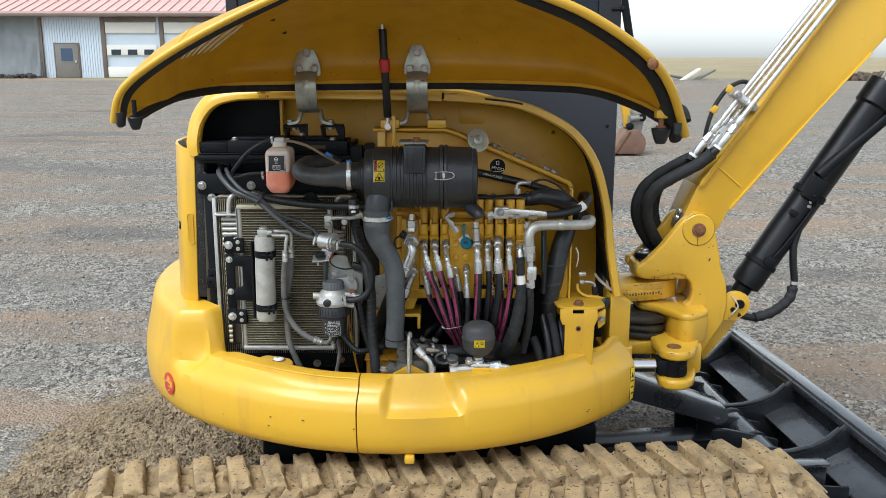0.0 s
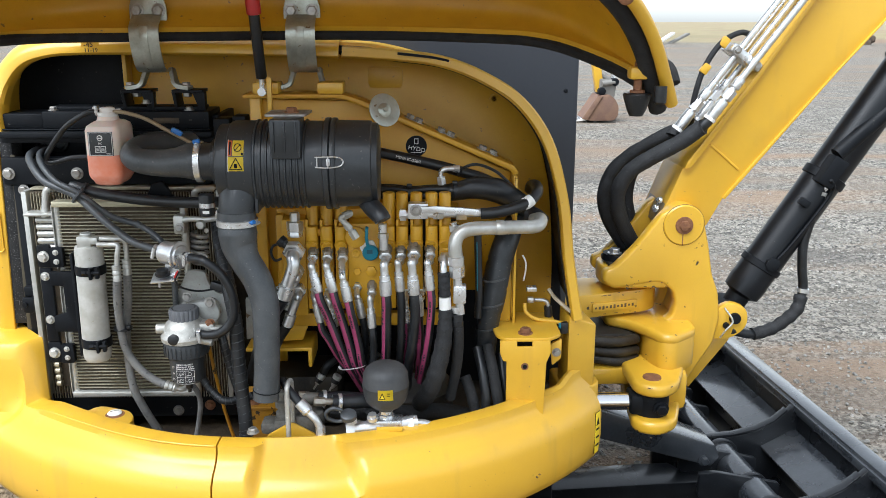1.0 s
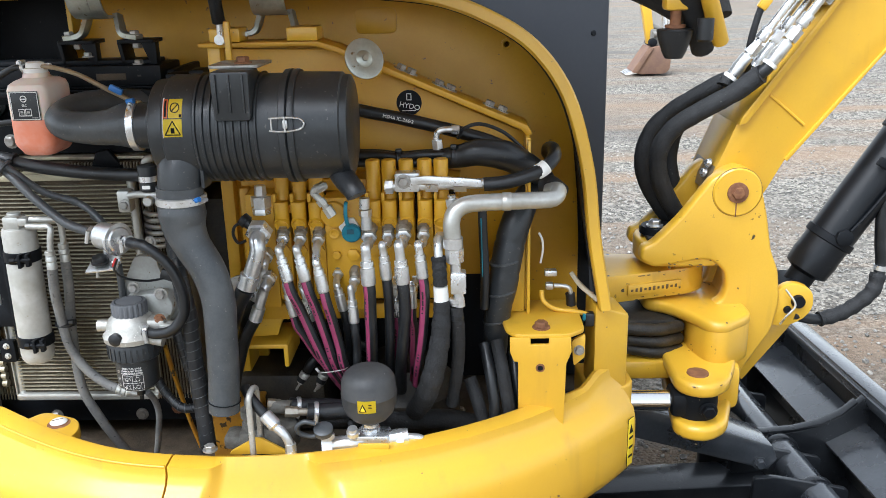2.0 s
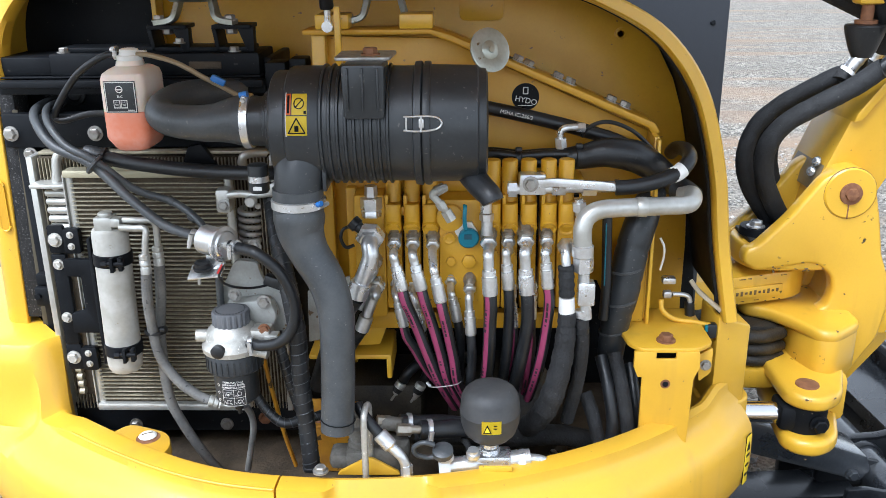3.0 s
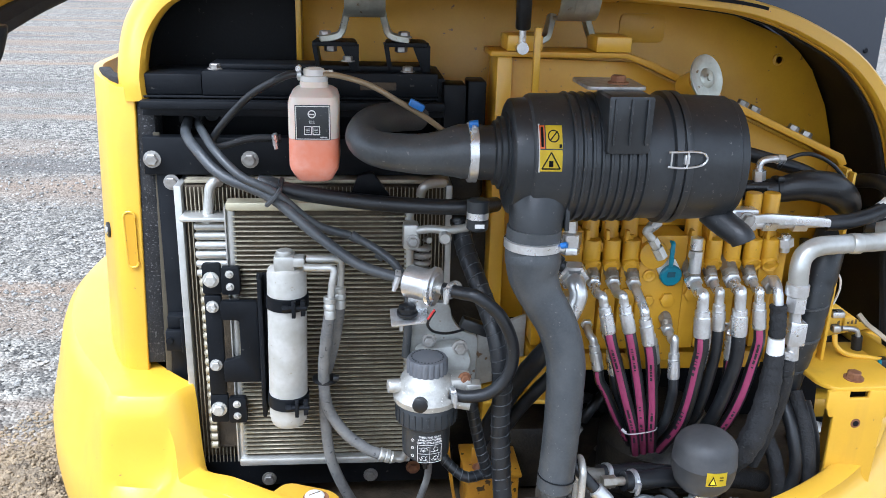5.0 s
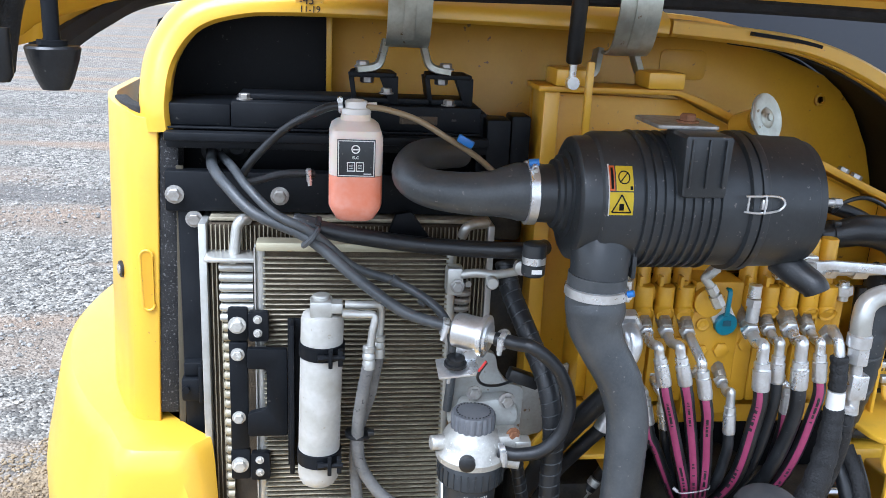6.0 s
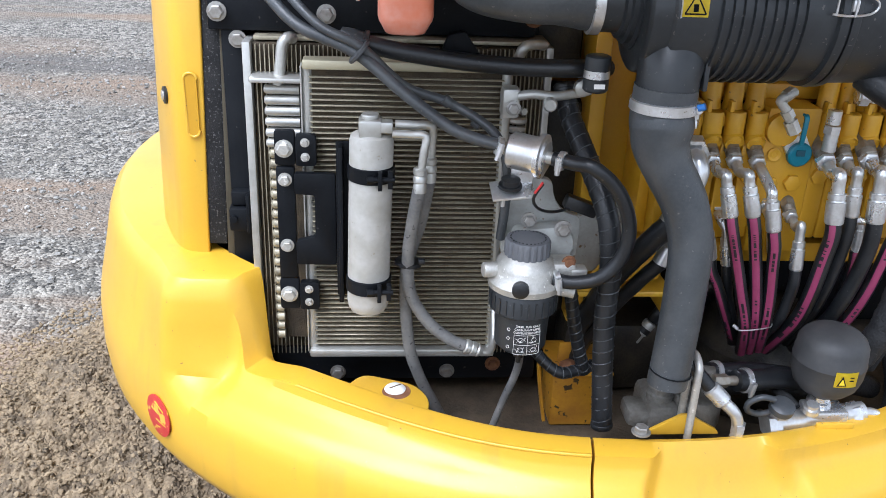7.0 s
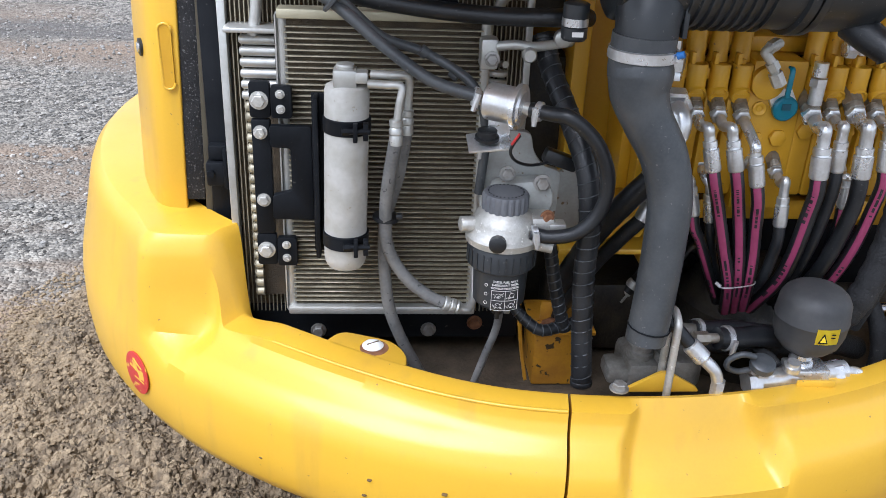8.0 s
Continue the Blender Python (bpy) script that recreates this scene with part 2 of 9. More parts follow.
def mesh(name, bm, mat, smooth=38):
    bmesh.ops.recalc_face_normals(bm, faces=bm.faces)
    me = bpy.data.meshes.new(name)
    bm.to_mesh(me)
    bm.free()
    shade(me, smooth)
    for m in (mat if isinstance(mat, (list, tuple)) else [mat]):
        me.materials.append(m)
    return me


def join(*bms):
    out = bms[0]
    for b in bms[1:]:
        tmp = bpy.data.meshes.new("tmp")
        b.to_mesh(tmp)
        b.free()
        out.from_mesh(tmp)
        bpy.data.meshes.remove(tmp)
    return out


def bevelled(bm, w, seg=2, ang=30):
    es = [e for e in bm.edges if len(e.link_faces) == 2 and e.calc_face_angle(0) > radians(ang)]
    if w > 0 and es:
        bmesh.ops.bevel(bm, geom=es, offset=w, segments=seg, profile=0.5, affect="EDGES", clamp_overlap=True)
    for f in bm.faces:
        f.smooth = len(f.verts) > 4 or min(e.calc_length() for e in f.edges) > 0.012
    return bm


def box(c, size, bevel=0.003, rot=(0, 0, 0), seg=2):
    bm = bmesh.new()
    bmesh.ops.create_cube(bm, size=1, matrix=Matrix.Diagonal((*size, 1)))
    bevelled(bm, bevel, seg)
    bm.transform(pose(*c, *rot))
    return bm


def span(a, b, bevel=0.003, seg=2):
    """A box from corner to corner."""
    a, b = V(a), V(b)
    return box((a + b) / 2, [abs(v) for v in b - a], bevel, seg=seg)


def prism(poly, a, b, plane="xz", bevel=0.003, seg=2):
    """A plate: the outline poly in a plane, thick from a to b along the third axis."""
    bm = bmesh.new()
    put = {"xz": lambda u, v, w: (u, w, v), "xy": lambda u, v, w: (u, v, w), "yz": lambda u, v, w: (w, u, v)}[plane]
    lo = [bm.verts.new(put(u, v, a)) for u, v in poly]
    hi = [bm.verts.new(put(u, v, b)) for u, v in poly]
    bm.faces.new(lo[::-1]), bm.faces.new(hi)
    for i in range(len(poly)):
        j = (i + 1) % len(poly)
        bm.faces.new((lo[i], lo[j], hi[j], hi[i]))
    bmesh.ops.recalc_face_normals(bm, faces=bm.faces)
    return bevelled(bm, bevel, seg)


def rounded(poly, r, n=5):
    """The outline with its corners rounded to r (one number, or one for each corner)."""
    out, k = [], len(poly)
    for i in range(k):
        a, p, c = V(*poly[i - 1], 0), V(*poly[i], 0), V(*poly[(i + 1) % k], 0)
        rr = r[i] if isinstance(r, (list, tuple)) else r
        u, w = a - p, c - p
        d = min(rr, u.length * 0.48, w.length * 0.48)
        s, e = p + u.normalized() * d, p + w.normalized() * d
        for j in range(n + 1):
            t = j / n
            q = s * (1 - t) ** 2 + p * 2 * t * (1 - t) + e * t ** 2
            out.append((q.x, q.y))
    return out


def lathe(base, axis, prof, n=24):
    """A turned body: rows of (along, radius) from base along axis."""
    axis = V(axis).normalized()
    m = Matrix.Translation(V(base)) @ axis.to_track_quat("Z", "Y").to_matrix().to_4x4()
    bm = bmesh.new()
    rings = []
    for s, r in prof:
        if r < 1e-5:
            rings.append([bm.verts.new(m @ V(0, 0, s))])
        else:
            rings.append([bm.verts.new(m @ V(r * math.cos(2 * math.pi * i / n), r * math.sin(2 * math.pi * i / n), s)) for i in range(n)])
    for a, b in zip(rings, rings[1:]):
        for i in range(n):
            j = (i + 1) % n
            q = [a[i % len(a)], a[j % len(a)], b[j % len(b)], b[i % len(b)]]
            q = list(dict.fromkeys(q))
            if len(q) > 2:
                bm.faces.new(q)
    for ring in (rings[0], rings[-1]):
        if len(ring) > 2:
            bm.faces.new(ring)
    return bm


def cyl(p, q, r, r2=None, n=20, bevel=0.0):
    p, q = V(p), V(q)
    d, r2 = (q - p).length, r if r2 is None else r2
    if bevel:
        return lathe(p, q - p, [(0, r - bevel), (bevel * 0.3, r - bevel * 0.3), (bevel, r), (d - bevel, r2), (d - bevel * 0.3, r2 - bevel * 0.3), (d, r2 - bevel)], n)
    return lathe(p, q - p, [(0, r), (d, r2)], n)


def smooth_path(pts, sub=8):
    pts = [V(p) for p in pts]
    if sub < 2 or len(pts) < 3:
        return pts
    out = []
    for i in range(len(pts) - 1):
        a, b, c, d = pts[max(i - 1, 0)], pts[i], pts[i + 1], pts[min(i + 2, len(pts) - 1)]
        for j in range(sub):
            t = j / sub
            out.append(0.5 * ((2 * b) + (c - a) * t + (2 * a - 5 * b + 4 * c - d) * t * t + (3 * b - a - 3 * c + d) * t ** 3))
    return out + [pts[-1]]


def sweep(pts, r, n=12, sub=8, ripple=None, stripe=None, face=(0, -1, 0), letters=0):
    """A tube along a smooth path. r: a radius, or one for each point. ripple(s): a factor on the radius at s metres.
    stripe: columns given the second material, counted from the side that faces the given way."""
    path = smooth_path(pts, sub)
    if isinstance(r, (list, tuple)):
        rs = list(np.interp(np.linspace(0, len(r) - 1, len(path)), range(len(r)), r))
    else:
        rs = [r] * len(path)
    bm, rings, s = bmesh.new(), [], 0.0
    t0 = (path[1] - path[0]).normalized()
    u = V(face)
    u = (u - t0 * u.dot(t0))
    u = u.normalized() if u.length > 1e-4 else t0.orthogonal().normalized()
    for i, p in enumerate(path):
        t = (path[min(i + 1, len(path) - 1)] - path[max(i - 1, 0)]).normalized()
        u = (u - t * u.dot(t)).normalized()
        w = t.cross(u)
        if i:
            s += (p - path[i - 1]).length
        k = float(rs[i]) * (ripple(s) if ripple else 1)
        rings.append([bm.verts.new(p + k * (u * math.cos(2 * math.pi * (j + 0.5) / n) + w * math.sin(2 * math.pi * (j + 0.5) / n))) for j in range(n)])
    rnd = random.Random(len(path) * 7 + int(abs(path[0].x) * 1000))
    for i, (a, b) in enumerate(zip(rings, rings[1:])):
        for j in range(n):
            f = bm.faces.new((a[j], a[(j + 1) % n], b[(j + 1) % n], b[j]))
            if stripe and j in stripe and not (letters and j == stripe[len(stripe) // 2] and (i // 24) % 2 and rnd.random() < 0.6):
                f.material_index = 1
    bm.faces.new(rings[0][::-1]), bm.faces.new(rings[-1])
    return bm


def ribbon(pts, ups, w, d, sub=6):
    """A flat bar of width w and depth d along a smooth path; ups: its width's direction."""
    path = smooth_path(pts, sub)
    bm, rings = bmesh.new(), []
    for i, p in enumerate(path):
        t = (path[min(i + 1, len(path) - 1)] - path[max(i - 1, 0)]).normalized()
        y = V(ups)
        a = t.cross(y).normalized()
        y = a.cross(t).normalized()
        rings.append([bm.verts.new(p + a * (w / 2 * sx) + y * (d / 2 * sy)) for sx, sy in ((-1, -0.7), (-0.7, -1), (0.7, -1), (1, -0.7), (1, 0.7), (0.7, 1), (-0.7, 1), (-1, 0.7))])
    n = 8
    for a, b in zip(rings, rings[1:]):
        for j in range(n):
            bm.faces.new((a[j], a[(j + 1) % n], b[(j + 1) % n], b[j]))
    bm.faces.new(rings[0][::-1]), bm.faces.new(rings[-1])
    return bm


BOLTS = {}


def bolt(parent, at, way, r=0.009, mat=BOLTGREY, name="bolt", label=""):
    """A hexagon-headed bolt with its washer, its head's foot at the given place."""
    key = (round(r, 4), mat.name)
    if key not in BOLTS:
        BOLTS[key] = mesh("bolt", join(lathe((0, 0, 0), (0, 0, 1), [(0, r * 1.35), (r * 0.22, r * 1.35), (r * 0.25, r * 1.1)], 16),
                                       lathe((0, 0, r * 0.2), (0, 0, 1), [(0, r), (r * 0.7, r), (r * 0.85, r * 0.84)], 6)), mat, 25)
    return piece(name, BOLTS[key], parent, Matrix.Translation(V(at)) @ V(way).to_track_quat("Z", "Y").to_matrix().to_4x4(), label)


def clamp(parent, at, axis, r, w=0.010, mat=STEEL, screw=(0, -1, 0), name="hose_clamp"):
    """A worm-drive hose clamp."""
    a = V(axis).normalized()
    ring = lathe(V(at) - a * w / 2, a, [(0, r), (0.001, r + 0.0022), (w - 0.001, r + 0.0022), (w, r)], 28)
    s = V(screw)
    s = (s - a * s.dot(a)).normalized()
    c = V(at) + s * (r + 0.004)
    side = a.cross(s)
    ring = join(ring, cyl(c - side * 0.008, c + side * 0.010, 0.0045, n=8), cyl(c + side * 0.010, c + side * 0.016, 0.0035, n=6))
    return part(name, ring, mat, parent, "steel worm-drive clamp")


def words(text, size, mat, parent, m, name="lettering", depth=0.0004):
    """Raised or printed words by the built-in font, at the world pose m."""
    cu = bpy.data.curves.new(name, "FONT")
    cu.body, cu.size, cu.align_x, cu.align_y, cu.extrude = text, size, "CENTER", "CENTER", depth
    tmp = bpy.data.objects.new(name, cu)
    me = bpy.data.meshes.new_from_object(tmp)
    bpy.data.objects.remove(tmp)
    bpy.data.curves.remove(cu)
    me.materials.append(mat)
    return piece(name, me, parent, m)


# ---- the yard ----
def height(x, y):
    """The yard's level: flat round the machine, rising a little behind it, then falling away to the horizon."""
    d = math.hypot(x, y - 2.5)
    z = 0.36 * min(max((y - 4.0) / 8.0, 0), 1) ** 1.3 if y > 4 else 0.0
    z += 0.05 * min(max((y - 12.0) / 42.0, 0), 1)
    if y > 54:
        z -= (y - 54) * 0.0015
    if d < 60:
        z += 0.020 * noise.noise(V(x * 0.7, y * 0.7, 3.1)) * min(1, d / 3) + 0.012 * noise.noise(V(x * 3, y * 3, 0.4))
    mud = churned(x, y) if d < 6 else 0
    if mud > 0:
        q = V(x * 16, y * 16, 1.7)
        lump = 0.5 - abs(noise.noise(q * 1.5))
        z += min(mud * 3.0, 1) * (0.008 + 0.040 * noise.noise(q * 0.5) + 0.040 * lump + 0.030 * abs(noise.noise(q * 2.6 + V(5, 1, 0))) + 0.016 * abs(noise.noise(q * 5.5)))
    if 46 < y < 200:
        bank = max(0, 1 - abs(y - 66) / 20) * (1 if x > 2 else 0)
        z += bank * (0.35 + 0.25 * noise.noise(V(x * 0.15, y * 0.1, 5)))
    return z


def churned(x, y):
    """How far a place lies inside the mud that the tracks have churned up: over 0 within it."""
    return 1 - math.hypot((x + 1.02) / 0.90, (y - 3.42) / 1.12) + 0.20 * noise.noise(V(x * 2.2, y * 2.2, 8)) + 0.08 * noise.noise(V(x * 7, y * 7, 2))


def ground_material():
    m = bpy.data.materials.new("wet_gravel_and_mud")
    m.use_nodes = True
    n, l = m.node_tree.nodes, m.node_tree.links
    b = n["Principled BSDF"]
    geo = n.new("ShaderNodeNewGeometry")
    sep = n.new("ShaderNodeSeparateXYZ")
    l.new(geo.outputs["Position"], sep.inputs[0])

    def tex(scale, detail=5.0, stretch=None):
        t = n.new("ShaderNodeTexNoise")
        t.inputs["Scale"].default_value, t.inputs["Detail"].default_value = scale, detail
        if stretch:
            mp = n.new("ShaderNodeMapping")
            mp.inputs["Scale"].default_value = stretch
            l.new(geo.outputs["Position"], mp.inputs["Vector"])
            l.new(mp.outputs[0], t.inputs["Vector"])
        else:
            l.new(geo.outputs["Position"], t.inputs["Vector"])
        return t.outputs["Fac"]

    def rng(src, lo, hi):
        r = n.new("ShaderNodeMapRange")
        r.inputs["From Min"].default_value, r.inputs["From Max"].default_value = lo, hi
        l.new(src, r.inputs["Value"])
        return r.outputs["Result"]

    def math_node(op, a, c):
        x = n.new("ShaderNodeMath")
        x.operation = op
        for k, v in enumerate((a, c)):
            if isinstance(v, (int, float)):
                x.inputs[k].default_value = v
            else:
                l.new(v, x.inputs[k])
        return x.outputs[0]

    def mix(fac, a, c):
        x = n.new("ShaderNodeMix")
        x.data_type = "RGBA"
        l.new(fac, x.inputs["Factor"])
        for v, k in ((a, 6), (c, 7)):
            if isinstance(v, tuple):
                x.inputs[k].default_value = (*v, 1)
            else:
                l.new(v, x.inputs[k])
        return x.outputs[2]

    cells = n.new("ShaderNodeTexVoronoi")
    cells.inputs["Scale"].default_value = 70
    l.new(geo.outputs["Position"], cells.inputs["Vector"])
    bw = n.new("ShaderNodeRGBToBW")
    l.new(cells.outputs["Color"], bw.inputs[0])
    gravel = mix(rng(bw.outputs[0], 0.18, 0.82), (0.052, 0.048, 0.041), (0.42, 0.385, 0.325))
    big = n.new("ShaderNodeTexVoronoi")
    big.inputs["Scale"].default_value = 31
    l.new(geo.outputs["Position"], big.inputs["Vector"])
    bw2 = n.new("ShaderNodeRGBToBW")
    l.new(big.outputs["Color"], bw2.inputs[0])
    gravel = mix(math_node("MULTIPLY", rng(bw2.outputs[0], 0.62, 0.70), 0.40), gravel, (0.43, 0.40, 0.345))
    gravel = mix(math_node("MULTIPLY", rng(bw2.outputs[0], 0.38, 0.30), 0.55), gravel, (0.050, 0.048, 0.044))
    gravel = mix(math_node("MULTIPLY", rng(tex(2.3, 9.0), 0.44, 0.62), 0.55), gravel, (0.18, 0.163, 0.136))
    ruts = rng(tex(1.0, 10.0, (0.20, 1.7, 1)), 0.53, 0.64)
    gravel = mix(math_node("MULTIPLY", ruts, 0.75), gravel, (0.31, 0.215, 0.14))
    tracks = rng(tex(1.1, 9.0, (0.28, 1.2, 1)), 0.50, 0.61)
    gravel = mix(math_node("MULTIPLY", tracks, 0.55), gravel, (0.255, 0.19, 0.135))
    wet = rng(tex(0.8, 9.0, (0.3, 1.1, 1)), 0.58, 0.66)
    gravel = mix(math_node("MULTIPLY", wet, 0.6), gravel, (0.085, 0.075, 0.065))
    mud = mix(rng(tex(26, 9.0), 0.36, 0.66), (0.15, 0.110, 0.068), (0.36, 0.272, 0.165))
    mud = mix(math_node("MULTIPLY", rng(tex(4.5, 7.0), 0.50, 0.66), 0.45), mud, (0.16, 0.128, 0.090))
    where = n.new("ShaderNodeAttribute")
    where.attribute_name = "churned"
    patch = rng(math_node("ADD", where.outputs["Fac"], math_node("MULTIPLY", math_node("ADD", tex(9.0), -0.5), 0.9)), 0.25, 0.60)
    colour = mix(patch, gravel, mud)
    grass = mix(rng(tex(0.25, 6.0), 0.4, 0.65), (0.34, 0.28, 0.16), (0.27, 0.23, 0.13))
    grass = mix(rng(tex(0.06, 3.0), 0.55, 0.62), grass, (0.28, 0.19, 0.13))
    far = rng(math_node("ADD", sep.outputs[1], math_node("MULTIPLY", tex(0.12), 10.0)), 52, 56)
    colour = mix(far, colour, grass)
    l.new(colour, b.inputs["Base Color"])
    b.inputs["Roughness"].default_value = 0.8
    rough = n.new("ShaderNodeMapRange")
    rough.inputs["To Min"].default_value, rough.inputs["To Max"].default_value = 0.88, 0.62
    l.new(wet, rough.inputs["Value"])
    l.new(rough.outputs["Result"], b.inputs["Roughness"])
    bp = n.new("ShaderNodeBump")
    bp.inputs["Strength"].default_value, bp.inputs["Distance"].default_value = 0.9, 0.018
    h = math_node("SUBTRACT", math_node("MULTIPLY", tex(70, 8.0), 0.8), math_node("MULTIPLY", cells.outputs["Distance"], 0.9))
    l.new(h, bp.inputs["Height"])
    l.new(bp.outputs["Normal"], b.inputs["Normal"])
    return m


def axis_steps(spans, far):
    """Grid lines: fine within the given spans (from, to, step), then ever wider out to the far limit."""
    side, v, s = [], spans[0][0], spans[0][2]
    while v > -far:
        s *= 1.22
        v -= s
        side.append(v)
    out = side[::-1]
    for a, b, step in spans:
        out += list(np.arange(a, b - step * 0.5, step))
    v, s = spans[-1][1], spans[-1][2]
    while v < far:
        out.append(v)
        s *= 1.22
        v += s
    return out


def ground():
    xs = axis_steps(((-3.0, -1.95, 0.03), (-1.95, -0.55, 0.0085), (-0.55, 3.2, 0.03)), 3000)
    ys = axis_steps(((1.8, 2.6, 0.03), (2.6, 4.6, 0.0085), (4.6, 6.0, 0.03)), 4000)
    vs = [(x, y, height(x, y)) for y in ys for x in xs]
    w = len(xs)
    fs = [(j * w + i, j * w + i + 1, (j + 1) * w + i + 1, (j + 1) * w + i) for j in range(len(ys) - 1) for i in range(w - 1)]
    me = bpy.data.meshes.new("ground")
    me.from_pydata(vs, [], fs)
    me.polygons.foreach_set("use_smooth", [True] * len(fs))
    me.materials.append(ground_material())
    tint = me.attributes.new("churned", "FLOAT", "POINT")
    tint.data.foreach_set("value", [max(0.0, min(1.0, 6 * churned(x, y))) if -3 < x < 1 and 1.5 < y < 6 else 0.0 for x, y, z in vs])
    tagged(new("ground", me), "wet grey gravel yard with muddy wheel ruts, dry grass beyond", "ground", kind="structure")


ground()


def clods(name, label, mat, count, cx, cy, rx, ry, lo, hi, seed):
    """Loose lumps strewn on the yard, each a small uneven stone."""
    rng = np.random.default_rng(seed)
    g = (1 + 5 ** 0.5) / 2
    ico = np.array([(-1, g, 0), (1, g, 0), (-1, -g, 0), (1, -g, 0), (0, -1, g), (0, 1, g), (0, -1, -g), (0, 1, -g), (g, 0, -1), (g, 0, 1), (-g, 0, -1), (-g, 0, 1)]) / 1.9
    tris = [(i, j, k) for i in range(12) for j in range(i + 1, 12) for k in range(j + 1, 12)
            if max(np.linalg.norm(ico[i] - ico[j]), np.linalg.norm(ico[j] - ico[k]), np.linalg.norm(ico[i] - ico[k])) < 1.1]
    tris = [t if np.dot(np.cross(ico[t[1]] - ico[t[0]], ico[t[2]] - ico[t[0]]), ico[t[0]]) > 0 else (t[0], t[2], t[1]) for t in tris]
    vs, fs = [], []
    for n in range(count):
        a, d = rng.uniform(0, 6.283), math.sqrt(rng.random())
        x, y = cx + rx * d * math.cos(a), cy + ry * d * math.sin(a)
        r = lo + (hi - lo) * rng.random() ** 2.2
        q, _ = np.linalg.qr(rng.normal(size=(3, 3)))
        lump = (ico * rng.uniform(0.6, 1.15, 3) + rng.uniform(-0.2, 0.2, (12, 3))) @ q * r
        lump[:, 2] *= 0.75
        vs.extend(map(tuple, lump + (x, y, height(x, y) + r * 0.3)))
        fs.extend((n * 12 + i, n * 12 + j, n * 12 + k) for i, j, k in tris)
    me = bpy.data.meshes.new(name)
    me.from_pydata(vs, [], fs)
    me.materials.append(mat)
    tagged(new(name, me), label, "ground debris", kind="stuff")


CLOD = material("crumbly_mud", (0.33, 0.25, 0.150), 0.9, second=(0.17, 0.125, 0.078), amount=0.8, scale=15, fine=180, bump=0.8)
STONE = material("grey_gravel_stone", (0.33, 0.315, 0.285), 0.7, second=(0.08, 0.076, 0.068), amount=1.0, scale=55, fine=90, bump=0.4)
PEBBLE = material("pale_pebble", (0.48, 0.45, 0.40), 0.75, second=(0.20, 0.18, 0.16), amount=1.0, scale=60, fine=300, bump=0.3)
clods("mud_clods", "crumbly brown clods of churned mud", CLOD, 15000, -1.25, 3.55, 0.62, 1.0, 0.0015, 0.0095, 3)
clods("loose_gravel", "loose grey gravel stones on the yard", STONE, 4600, -2.4, 6.3, 2.3, 1.9, 0.004, 0.017, 4)
clods("loose_gravel", "loose grey gravel stones on the yard", STONE, 5200, 2.3, 5.2, 1.9, 2.9, 0.004, 0.017, 5)
clods("pale_pebbles", "pale pebbles scattered over the gravel", PEBBLE, 2600, 2.4, 5.6, 2.0, 3.2, 0.004, 0.014, 6)
clods("pale_pebbles", "pale pebbles scattered over the gravel", PEBBLE, 2200, -2.5, 6.5, 2.3, 2.0, 0.004, 0.014, 7)


